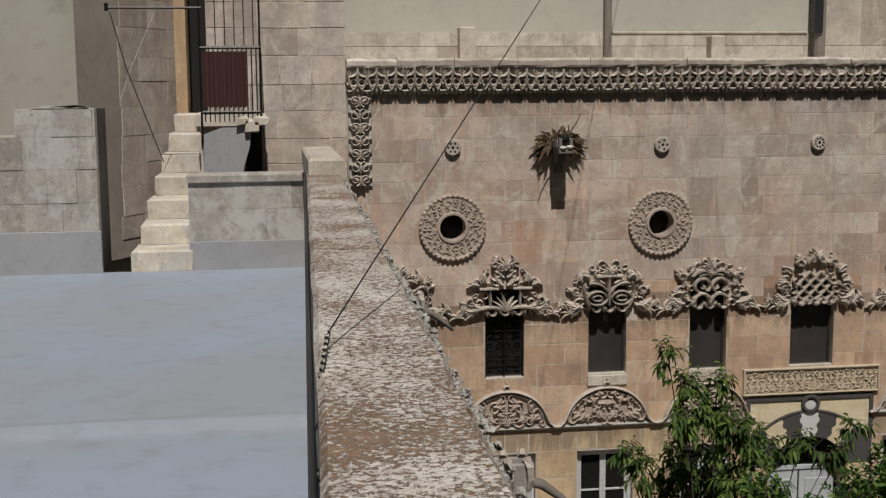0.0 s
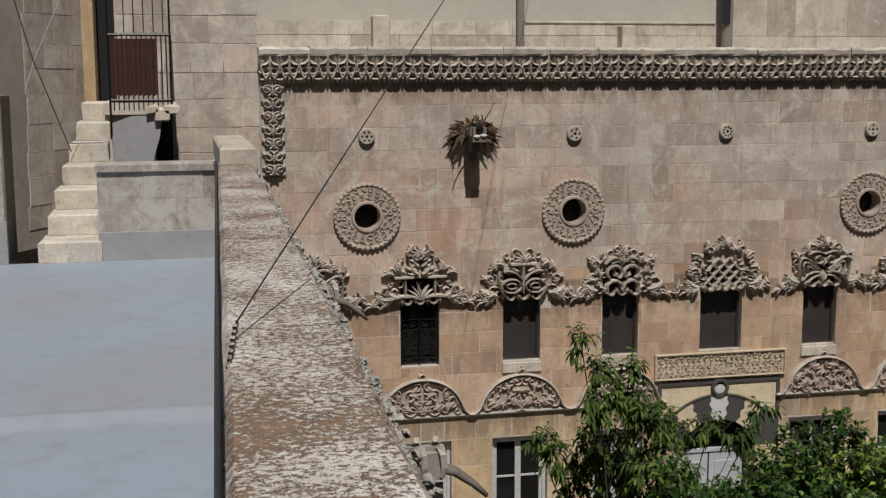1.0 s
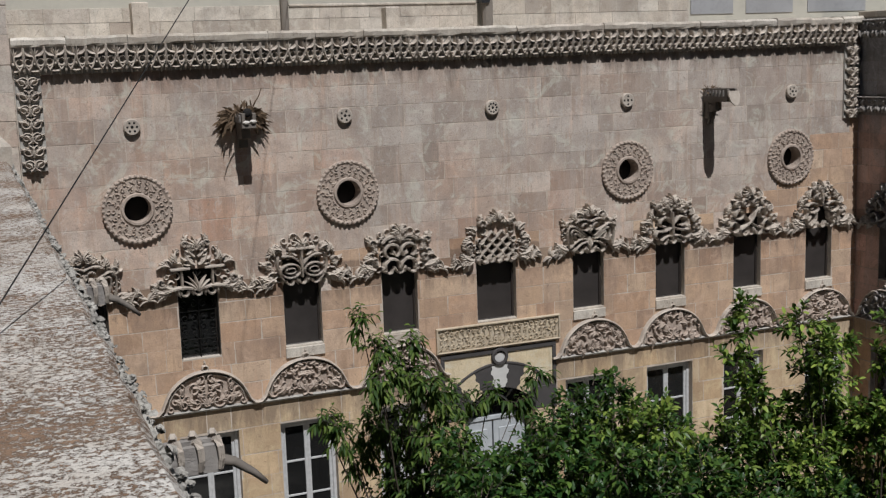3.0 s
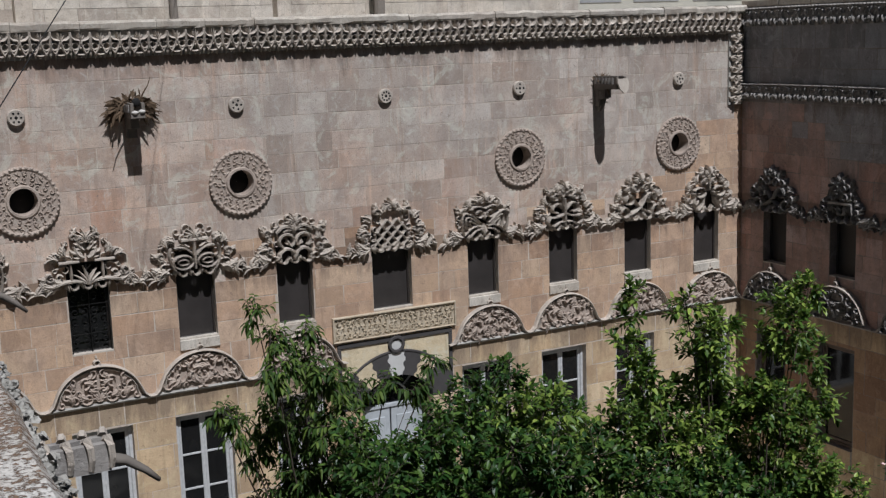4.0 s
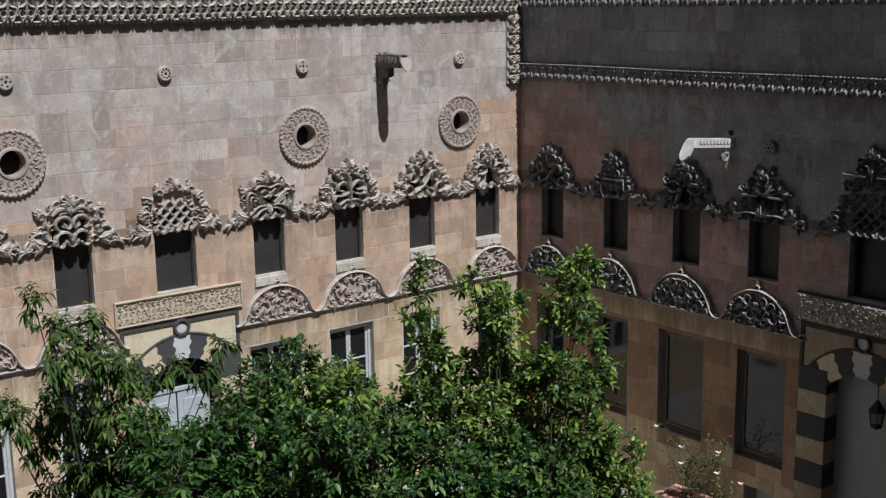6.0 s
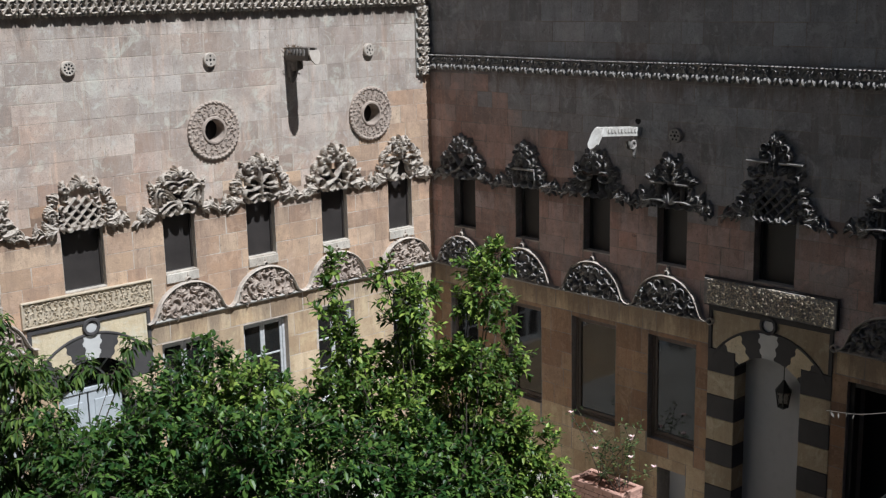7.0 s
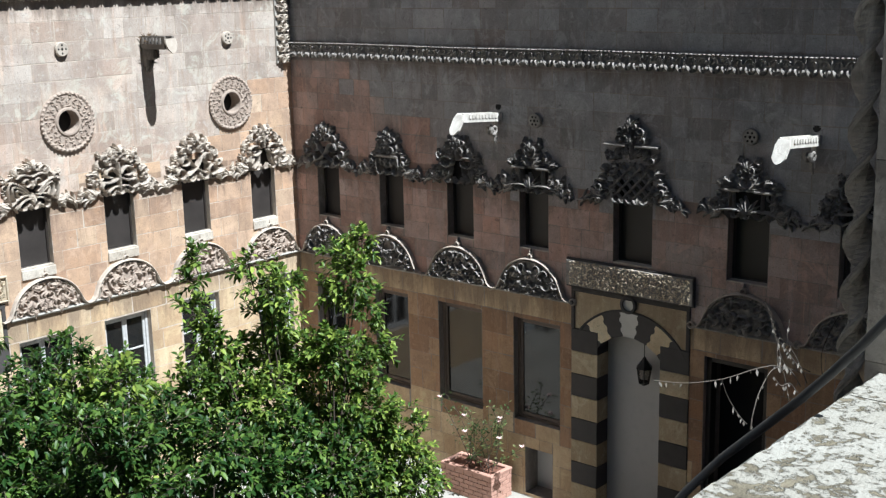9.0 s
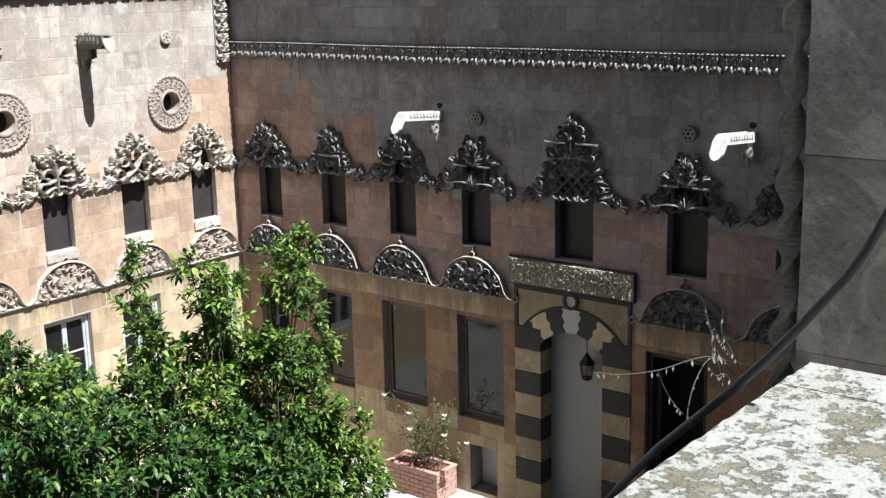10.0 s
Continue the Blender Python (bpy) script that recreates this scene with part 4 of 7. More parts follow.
        sprig("centre_leaf", (lambda g: (acanthus(g, 0, 0.02, 90, 0.17, 0.0, D, 3), acanthus(g, 0, 0.24, 90, 0.14, 0, D, 2), g)[2])(Geo()))
        ring = ((0.41, 0.04), (0.33, 0.38), (0.22, 0.47), (0.10, 0.52))
    elif kind == "fountain":
        pair("sweep", lambda g: (g.band(bez((0.02, 0.26), (0.10, 0.40), (0.20, 0.33), 9) + bez((0.21, 0.32), (0.26, 0.22), (0.12, 0.22), 7), 0.042, D), g.band(bez((0.03, 0.20), (0.10, 0.14), (0.26, 0.16), 8) + bez((0.27, 0.15), (0.34, 0.08), (0.22, 0.03), 7), 0.045, D)))
        one("stem", Geo().band([(0, 0.02), (0, 0.2), (0, 0.42)], 0.045, D))
        pair("curl", lambda g: (g.band(bez((0.02, 0.08), (0.12, 0.10), (0.20, 0.02), 8), 0.040, D), volute(g, 0.17, 0.44, 0.07, 200, -1.2, 0.035, D, 2), volute(g, 0.06, 0.49, 0.055, 0, 1.2, 0.032, D, 1)))
        ring = ((0.40, 0.08), (0.41, 0.19), (0.38, 0.30), (0.31, 0.40), (0.23, 0.50), (0.11, 0.57))
    elif kind == "ribbons":
        one("ribbon", Geo().band(bez((-0.20, 0.06), (0.02, 0.14), (0.08, 0.30), 10) + bez((0.10, 0.33), (0.24, 0.42), (0.26, 0.26), 8), 0.048, D * 1.05))
        one("ribbon", Geo().band(bez((0.24, 0.05), (0.02, 0.10), (-0.10, 0.26), 10) + bez((-0.12, 0.29), (-0.24, 0.42), (-0.28, 0.25), 8), 0.048, D * 0.95))
        pair("loop", lambda g: (g.band(arc(0.115, 0.05, 0.075, 150, 390, 12), 0.036, D), g.band(arc(0.29, 0.10, 0.075, 0, 340, 14), 0.036, D), g.band(arc(0.21, 0.29, 0.075, -30, 300, 14), 0.034, D)))
        pair("curl", lambda g: (volute(g, 0.09, 0.44, 0.08, 0, 1.2, 0.036, D, 2), volute(g, 0.23, 0.43, 0.06, 180, -1.2, 0.034, D, 2)))
        ring = ((0.41, 0.07), (0.40, 0.21), (0.35, 0.35), (0.15, 0.56))
    elif kind == "arches":
        pair("arch", lambda g: (g.band(arc(0.19, 0.27, 0.105, 170, 370, 14, 0.07), 0.042, D), g.band(arc(0.19, 0.30, 0.105, 0, 180, 12, 0.05), 0.036, D)))
        pair("post", lambda g: (g.band([(0.11, 0.20), (0.13, 0.10), (0.22, 0.0)], 0.045, D), g.band([(0.28, 0.22), (0.31, 0.12), (0.28, 0.02)], 0.042, D), acanthus(g, 0.22, 0.18, -70, 0.15, 0.2, D, 2)))
        one("stem", Geo().band([(0, 0.30), (0, 0.42), (0, 0.58)], 0.050, D))
        pair("tier_leaf", lambda g: (volute(g, 0.08, 0.44, 0.06, 180, -1.2, 0.034, D, 2), acanthus(g, 0.02, 0.52, 30, 0.12, 0.5, D, 2)))
        ring = ((0.38, 0.05), (0.39, 0.17), (0.34, 0.36), (0.23, 0.46), (0.12, 0.55))
    else:               # a low table with leaves hung under it and a steep gable of scrolls
        one("shelf_bar", Geo().bbox(-0.22, 0.22, 0.235, 0.27, 0, D * 0.95))
        pair("post", lambda g: g.band([(0.21, 0.235), (0.235, 0.12), (0.21, 0.0)], 0.040, D))
        pair("hung_leaf", lambda g: (acanthus(g, 0.06, 0.23, -90, 0.17, 0.0, D * 0.9, 2), acanthus(g, 0.15, 0.23, -85, 0.14, 0.0, D * 0.9, 1)))
        pair("tier_leaf", lambda g: (volute(g, 0.09, 0.34, 0.07, 180, -1.2, 0.034, D, 2), volute(g, 0.06, 0.46, 0.055, 0, 1.2, 0.032, D, 2), acanthus(g, 0.13, 0.29, 25, 0.12, 0.4, D, 2)))
        one("stem", Geo().band([(0, 0.27), (0, 0.42), (0, 0.56)], 0.04, D))
        ring = ((0.33, 0.04), (0.31, 0.16), (0.28, 0.28), (0.21, 0.39), (0.14, 0.50))
    # scrolls along the outline
    for k, (x, y) in enumerate(ring):
        x *= 1.0 + (0.35 * max(0.0, y - 0.2) if frame_m is FA else 0.0)
        r = rnd.uniform(0.056, 0.070)
        turn = (1.25 if k % 2 else -1.25) * rnd.uniform(0.9, 1.1)
        st = math.degrees(math.atan2(y - 0.15, x)) + (160 if turn < 0 else -160) + rnd.uniform(-30, 30)
        h = D * rnd.uniform(0.8, 1.05)
        head = math.degrees(math.atan2(y - 0.12, x)) + rnd.uniform(-25, 25)
        if k % 3 == 1:
            pair("scroll", lambda g: (volute(g, x, y, r * 0.85, st, turn, 0.034, h, 2), acanthus(g, x + 0.3 * r * math.cos(radians(head)), y + 0.3 * r * math.sin(radians(head)), head, 0.11, 0.4, h * 0.85, 2)))
        else:
            bow = rnd.choice((-0.7, 0.7))
            pair("scroll_leaf", lambda g: (acanthus(g, x * 0.92, y - 0.05, head + 10, 0.15, bow, h, 3), g.stroke(spiral(x, y, r * 0.7, st, turn * 0.8, 10, 0.4), 0.028, h * 0.85, "taper"), acanthus(g, x, y - 0.02, head - 75, 0.10, -bow, h * 0.75, 2)))
    # crowning palmette
    top = {"tall_knots": 0.99, "ovals": 0.46, "sweeps": 0.53, "loops": 0.50}.get(kind, 0.57)
    g = Geo()
    fan(g, 0, 0, 90, 190, 9, 0.13, 0.032, D, 0.3)
    for s in (-1, 1):
        g.band(spiral(s * 0.05, -0.015, 0.045, 90, -s * 1.1, 12), 0.028, D)
    pieces("crest", "leaf_lobe", g, mat, ob, Matrix.Translation((0, top, 0)))
    # small curls that fill the rest of the gable
    steep = 0.40 if kind == "table" else 0.47
    for x, y, r in pack(rnd, lambda x, y, r: (x / 0.27) ** 2 + (y / (0.60 if knots else 0.42)) ** 2 > 1.0 and y + r * 0.7 < dome_top(x + r * 0.5, steep, 0.62) and y > 0.0 and x > r and all((x - p) ** 2 + (y - q) ** 2 > (r + 0.048) ** 2 for p, q in ring), 0, 0.47, 0.0, 0.62, 0.026, 0.060, 700):
        st, turn, h = rnd.uniform(0, 360), rnd.choice((-1.1, 1.1)), D * rnd.uniform(0.35, 0.75)
        pair("small_curl", lambda g: g.stroke(spiral(x, y, r, st, turn * 0.8, 10, 0.4), 0.022, h, "taper"))
    # wings of acanthus that run along the wall to the next hood
    for side in (-1, 1):
        for k, x in enumerate((0.34, 0.50, 0.60) if kind != "tall_knots" else (0.42, 0.58, 0.72)):
            t = Geo()
            if k == 0:
                acanthus(t, 0, 0.04, 5 + rnd.uniform(-8, 8), 0.23, rnd.uniform(0.2, 0.5), D * 0.9, 4)
                acanthus(t, 0.02, 0.02, -20 + rnd.uniform(-8, 8), 0.17, -0.3, D * 0.75, 3)
            elif (k + seed) % 2:
                fan(t, 0, -0.03, 70 + rnd.uniform(-25, 25), 150, 5, 0.15, 0.036, D * 0.7, 0.7)
            else:
                t.stroke(bez((-0.07, -0.02), (-0.02, 0.13), (0.05, 0.05), 8) + spiral(0.025, 0.03, 0.03, 20, -1.0, 8), 0.028, D * 0.8, "taper")
                acanthus(t, -0.03, 0.02, 50 + rnd.uniform(-20, 20), 0.14, 0.7, D * 0.75, 3)
                acanthus(t, 0.0, 0.02, -25 + rnd.uniform(-20, 20), 0.11, -0.5, D * 0.7, 2)
            j = rnd.uniform(-0.02, 0.01)
            t.v = [(side * px, py, pz) for px, py, pz in t.v]
            t.f = t.f if side > 0 else [tuple(reversed(q)) for q in t.f]
            pieces("wing", "leaf_lobe", t, mat, ob, Matrix.Translation((side * x, j, 0)))
    # curls hanging over the window head
    hw = win_w(c) + 0.03
    for i in range(7):
        x = -hw + 2 * hw * (i + 0.5) / 7 + rnd.uniform(-0.012, 0.012)
        g = Geo()
        if i % 2:
            g.band(arc(x, 0.015, 0.045, 170, 370, 9), 0.034, D * rnd.uniform(0.8, 1.0))
        else:
            acanthus(g, x, 0.06, -90 + rnd.uniform(-15, 15), rnd.uniform(0.085, 0.12), 0.2, D * 0.9, 1)
        part("hanging_curl", g, mat, ob)
    return ob


for i, (c, kind) in enumerate(zip(A_WIN, ("sweeps", "posts", "ovals", "loops", "knots", "sweeps", "fountain", "ribbons", "arches"))):
    hood(FA, c, 20 + i, M_CARVE, kind)
Geo.slim = 0.56
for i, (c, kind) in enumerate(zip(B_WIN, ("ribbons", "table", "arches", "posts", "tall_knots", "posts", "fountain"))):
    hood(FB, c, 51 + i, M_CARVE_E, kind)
Geo.slim = 0.70


def lunette(frame_m, c, seed, mat, rim, half=0.53, h=0.47, ring_end=False):
    rnd = random.Random(seed)
    ob = thing("carved_lunette", None, None, on(frame_m, c, MOULD), "arched limestone lunette filled with carved vine scrolls", "lunette", "lunettes")
    top = lambda x: h * math.sqrt(max(0.0, 1 - (x / half) ** 2))
    bed = Geo()
    n = 20
    for i in range(n):
        x0, x1 = -half + 2 * half * i / n, -half + 2 * half * (i + 1) / n
        bed.add([(x0, 0, 0.018), (x1, 0, 0.018), (x1, top(x1), 0.018), (x0, top(x0), 0.018)], [(0, 1, 2, 3)])
    part("bed", bed, mat, ob)
    g = Geo()
    for x, y, r in pack(rnd, lambda x, y, r: y - r > 0.0 and math.hypot(x / half, y / h) < 1 - r / h * 0.9 and x > r * 0.5, 0, half, 0, h, 0.022, 0.085, 700):
        g.stroke(spiral(x, y, r, rnd.uniform(0, 360), rnd.choice((-0.8, 0.8)), 12, 0.35), 0.022 + r * 0.12, 0.055 if frame_m is FA else 0.09, "taper", 0.018)
        if r > 0.05:
            acanthus(g, x, y, rnd.uniform(0, 360), r * 1.9, 0.6, 0.06, 3, 0.018)
    g.mirrored()
    fan(g, 0, 0.06, 90, 130, 7, 0.17, 0.034, 0.042, 0.3, 0.018)
    part("vine_carving", g, mat, ob)
    # moulded rim that sweeps out along the string course
    a = [(x, top(x) + 0.012) for x in np.linspace(-half, half, 30)]
    rimpts = [(-half - 0.14, -0.005), (-half - 0.07, 0.01), (-half - 0.02, 0.06)] + a[1:-1] + [(half + 0.02, 0.06), (half + 0.07, 0.01), (half + 0.14, -0.005)]
    part("outer_rim", Geo().stroke(rimpts, 0.034 if frame_m is FA else 0.028, 0.075, "even", 0.01), rim, ob)
    part("inner_rim", Geo().stroke([(x * 0.93, top(x) * 0.92 + 0.004) for x in np.linspace(-half, half, 28)], 0.018, 0.045, "even", 0.01), rim, ob)
    g = Geo().stroke(arc(0, h + 0.05, 0.035, -80, 250, 14), 0.022, 0.06, "even", 0.01)
    g.stroke([(0, h + 0.08), (0, h + 0.12), (0, h + 0.15)], 0.03, 0.05, "petal", 0.01)
    part("finial_loop", g, rim, ob)
    if ring_end:
        for s in (-1, 1):
            part("end_loop", Geo().stroke(arc(s * (half + 0.17), 0.0, 0.04, 0, 360, 14), 0.024, 0.05, "even", 0.01), rim, ob)
    return ob


for i, c in enumerate([2.78, 4.10, 5.39, 6.72, 9.63, 10.93, 12.265, 13.66]):
    lunette(FA, c, 70 + i, M_CARVE_P, M_CARVE)
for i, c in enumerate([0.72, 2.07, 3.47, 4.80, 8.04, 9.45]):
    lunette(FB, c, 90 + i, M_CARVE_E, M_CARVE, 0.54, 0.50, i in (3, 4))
for fm, spans in ((FA, ((2.2, 7.2), (9.07, XB - 0.03))), (FB, ((0.02, 5.50), (7.36, 12.0)))):
    for a, b in spans:
        g = Geo()
        g.add([(a, -0.03, 0), (a, -0.03, 0.035), (a, -0.005, 0.055), (a, 0.012, 0.03), (a, 0.016, 0), (b, -0.03, 0), (b, -0.03, 0.035), (b, -0.005, 0.055), (b, 0.012, 0.03), (b, 0.016, 0)],
              [(0, 5, 6, 1), (1, 6, 7, 2), (2, 7, 8, 3), (3, 8, 9, 4), (0, 1, 2, 3, 4), (9, 8, 7, 6, 5)])
        thing("string_course", g, M_CARVE_D if fm is FA else M_CARVE_E, on(fm, 0, MOULD), "thin moulded stone string course over the ground floor", "string course", "", "structure")


def round_window(c):
    ob = thing("round_window", None, None, on(FA, c, 5.645), "round dark window in a broad ring of carved foliage", "round window", "round windows")
    part("ring", Geo().lathe([(0.41, 0.0), (0.41, 0.035), (0.385, 0.05), (0.36, 0.035), (0.20, 0.035), (0.185, 0.055), (0.16, 0.055), (0.155, 0.0), (0.155, -0.40)], 48), M_CARVE_P, ob)
    rnd = random.Random(int(c * 10))
    g = Geo()
    for k in range(40):
        a = 2 * math.pi * k / 40
        g.dome(0.395 * math.cos(a), 0.395 * math.sin(a), 0.026, 0.028, 6, 1, 0.03)
    part("bead_border", g, M_CARVE_P, ob)
    g = Geo()
    for row, (r, q, n) in enumerate(((0.340, 0.036, 22), (0.282, 0.032, 19), (0.228, 0.027, 17))):
        for k in range(n):
            b = 2 * math.pi * (k + 0.5 * (row % 2)) / n
            x, y = r * math.cos(b), r * math.sin(b)
            if (k + row) % 3:
                g.stroke(spiral(x, y, q, math.degrees(b) + rnd.uniform(-60, 60), rnd.choice((-0.9, 0.9)), 8), 0.018, 0.024, "taper", 0.03)
            else:
                fan(g, x * 0.95, y * 0.95, math.degrees(b) + rnd.uniform(-50, 50), 130, 3, 0.05, 0.022, 0.022, 0.4, 0.03)
    part("foliage_carving", g, M_CARVE_P, ob)
    part("pane", Geo().lathe([(0.155, -0.15), (0.001, -0.15)], 24), M_VOID, ob)
    return ob


for c in A_ROUND:
    round_window(c)


def rosette(fm, u, v, mat, r=0.098, holes=6):
    ob = thing("stone_rosette", None, None, on(fm, u, v), "small pierced stone rosette set in the wall", "rosette", "rosettes")
    part("disc", Geo().lathe([(r, 0.0), (r, 0.045), (r * 0.9, 0.055), (r * 0.2, 0.05), (0.001, 0.05)], 24), mat, ob)
    for k in range(holes + 1):
        a = 2 * math.pi * k / holes
        q = r * 0.58 if k < holes else 0
        # black spots painted on the disc in place of shaded holes
        part("piercing", Geo().dome(q * math.cos(a), q * math.sin(a), r * (0.17 if k < holes else 0.2), 0.006, 7, 1, 0.051), M_VOID, ob)
    return ob


for i, u in enumerate((3.435, 6.065, 8.12, 10.20, 13.03)):
    rosette(FA, u, 6.62, M_CARVE, 0.098, (6, 5, 9, 4, 5)[i])
for u in (4.89, 8.06):
    rosette(FB, u, 5.53, M_CARVE_E, 0.10, 6)


# ---- cornices ----
def palmette_geo():
    """One unit of the cornice: an anchor of interlaced loops between two half palmettes."""
    g = Geo()
    g.stroke([(0, 0.315), (0, 0.27), (0, 0.20), (0, 0.10)], 0.036, 0.075, "even")
    for s in (-1, 1):
        g.stroke(bez((s * 0.004, 0.275), (s * 0.030, 0.215), (s * 0.082, 0.222), 6) + bez((s * 0.095, 0.215), (s * 0.118, 0.15), (s * 0.045, 0.052), 8), 0.027, 0.07, "even")
        g.stroke(bez((s * 0.012, 0.135), (s * 0.03, 0.05), (s * 0.112, 0.045), 8), 0.024, 0.06, "even")
        g.stroke(arc(s * 0.048, 0.148, 0.036, 0, 330, 10, 0.042), 0.019, 0.055, "even")
        g.dome(s * 0.112, 0.128, 0.021, 0.06, 7, 2)
        for a, L in ((62, 0.085), (84, 0.11), (108 if s < 0 else 72, 0.125)):
            h = radians(a if s < 0 else 180 - a)
            x0, y0 = s * 0.106, 0.205
            g.stroke([(x0, y0), (x0 + 0.5 * L * math.cos(h), y0 + 0.55 * L * math.sin(h)), (x0 + L * math.cos(h), y0 + L * math.sin(h))], 0.015, 0.05, "petal")
        g.stroke([(s * 0.056, 0.06), (s * 0.058, 0.02), (s * 0.056, -0.008)], 0.030, 0.045, "petal")
    g.stroke([(0, 0.10), (0, 0.05), (0, 0.008)], 0.034, 0.06, "petal")
    g.dome(0.112, 0.018, 0.014, 0.045, 6, 1)
    return g


def leaf_cornice_geo():
    """One unit of the east cornice: a rope of beads, arched flutes and a fringe of leaves."""
    g = Geo()
    for k in range(5):
        g.dome(-0.090 + 0.045 * k, 0.280, 0.024, 0.075, 7, 2)
    for s in (-1, 1):
        g.stroke(arc(s * 0.056, 0.165, 0.042, -10, 190, 8, 0.07), 0.020, 0.055, "even")
        g.stroke([(s * 0.056, 0.20), (s * 0.056, 0.15), (s * 0.056, 0.10)], 0.026, 0.045, "petal")
        for x, d in ((0.018, 0.028), (0.090, -0.026)):
            g.stroke(bez((s * x, 0.115), (s * x, 0.06), (s * (x + d), 0.0), 5), 0.040, 0.075, "petal")
        g.stroke([(s * 0.056, 0.10), (s * 0.056, 0.06), (s * 0.056, 0.02)], 0.030, 0.06, "petal")
    g.stroke([(0, 0.26), (0, 0.18), (0, 0.11)], 0.022, 0.06, "even")
    return g


PALM = {}


def strip(owner, fm, u0, v0, length, angle, height, mat, lean, deep=1.0, close=1.0):
    """A run of palmettes along a bed; angle turns the run in the wall's plane."""
    unit = 0.2255 * height / 0.30 * close
    n = max(1, round(length / unit))
    step = length / n
    key = mat.name
    if key not in PALM:
        PALM[key] = (palmette_geo() if fm is FA else leaf_cornice_geo()).mesh("palmette", mat)
    base = Matrix.Translation((u0, v0, 0)) @ pose(0, 0, 0, 0, 0, angle)
    for i in range(n):
        ob = new("palmette", PALM[key])
        ob.parent = owner
        s = height / 0.30
        j = 1.0 + (0.06 if fm is FA else 0.025) * math.sin(i * 12.9898)
        ob.matrix_local = base @ Matrix.Translation((step * (i + 0.5), 0, 0.035)) @ pose(0, 0, 0, lean, 0, 0) @ Matrix.Diagonal((step / 0.2255, s * j, deep, 1))


def cornice_bed(fm, name, u0, u1, v0, v1, lip, mat, label):
    g = Geo()
    sec = [(v0, 0.0), (v0, 0.03), ((v0 + v1) / 2, 0.06), (v1, lip), (v1, 0.0)]
    V = [(u, v, w) for u in (u0, u1) for v, w in sec]
    n = len(sec)
    F = [(i, n + i, n + i + 1, i + 1) for i in range(n - 1)] + [tuple(range(n)), tuple(range(2 * n - 1, n - 1, -1))]
    g.add(V, F)
    return thing(name, g, mat, fm, label, "cornice", "", "structure")


co = cornice_bed(FA, "cornice_north", 2.175, XB - 0.14, 7.265, 7.575, 0.085, M_CARVE_D, "sooty carved palmette cornice under a pale stone ledge")
strip(co, FA, 2.18, 7.265, XB - 2.32, 0, 0.30, M_CARVE, 9)
for name, u0 in (("frame_strip", 2.175), ("frame_strip", 14.005)):
    st = thing(name, Geo().bbox(0, 0.285, 6.17, 7.265, 0, 0.035), M_CARVE_D, on(FA, u0, 0), "upright carved strip closing the cornice", "carved strip", "cornice ends", "structure")
    for k in range(7):
        v = 6.25 + k * 0.156
        for s in (-1, 1):
            g = Geo().stroke([(0.1425 + s * x, y) for x, y in spiral(0.062, v, 0.070, 100 if k % 2 else 260, 1.25 if k % 2 else -1.25, 18, 0.3)], 0.024, 0.07, "taper")
            acanthus(g, 0.1425 + s * 0.03, v - 0.03, 65 if s > 0 else 115, 0.12, -0.7 * s, 0.065, 3)
            acanthus(g, 0.1425 + s * 0.07, v + 0.03, -20 if s > 0 else 200, 0.07, 0.5 * s, 0.05, 2)
            pieces("scroll", "leaf_lobe", g, M_CARVE, st, Matrix.Translation((0, 0, 0.03)))
        part("centre_leaf", Geo().stroke([(0.1425, v - 0.07), (0.1425, v), (0.1425, v + 0.075)], 0.045, 0.075, "petal"), M_CARVE, st, "", Matrix.Translation((0, 0, 0.03)))
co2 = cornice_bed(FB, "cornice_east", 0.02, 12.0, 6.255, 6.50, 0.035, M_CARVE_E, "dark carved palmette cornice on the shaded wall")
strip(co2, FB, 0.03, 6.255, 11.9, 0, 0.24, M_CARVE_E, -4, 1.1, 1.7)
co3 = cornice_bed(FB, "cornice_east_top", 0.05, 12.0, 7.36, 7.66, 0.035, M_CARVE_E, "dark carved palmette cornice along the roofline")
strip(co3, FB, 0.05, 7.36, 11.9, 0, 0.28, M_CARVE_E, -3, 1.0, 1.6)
def worn_slab(L, y0, y1, z0, z1, rnd, n=7):
    """A slab whose front arris is chipped and uneven; it runs along x."""
    V, F = [], []
    for i in range(n + 1):
        x = 0.002 + (L - 0.004) * i / n
        f, c = y0 + rnd.uniform(-0.014, 0.010), z1 + rnd.uniform(-0.012, 0.006)
        V += [(x, y1, z0), (x, y0 + 0.01, z0), (x, f, z0 + 0.025), (x, f - 0.004, c - 0.03), (x, f + rnd.uniform(0.012, 0.035), c), (x, y0 + 0.2, z1), (x, y1, z1)]
    for i in range(n):
        for j in range(7):
            k = (j + 1) % 7
            F.append((i * 7 + j, i * 7 + k, i * 7 + 7 + k, i * 7 + 7 + j))
    F += [tuple(range(6, -1, -1)), tuple(range(n * 7, n * 7 + 7))]
    return Geo().add(V, F)


led = thing("cornice_ledge", None, None, None, "pale worn stone ledge above the cornice", "ledge", "", "structure")
rnd = random.Random(3)
u = 2.165
while u < XB + 0.1:
    L = min(rnd.uniform(0.5, 0.9), XB + 0.13 - u)
    part("ledge_slab", worn_slab(L, YA - 0.125 + rnd.uniform(-0.012, 0.012), YA + 1.02, 7.578, 7.685 + rnd.uniform(-0.008, 0.008), rnd), M_PALE, led, "", Matrix.Translation((u, 0, 0)))
    u += L
led2 = thing("east_ledge", None, None, None, "grey weathered stone ledge along the east roofline", "ledge", "", "structure")
u = 0.0
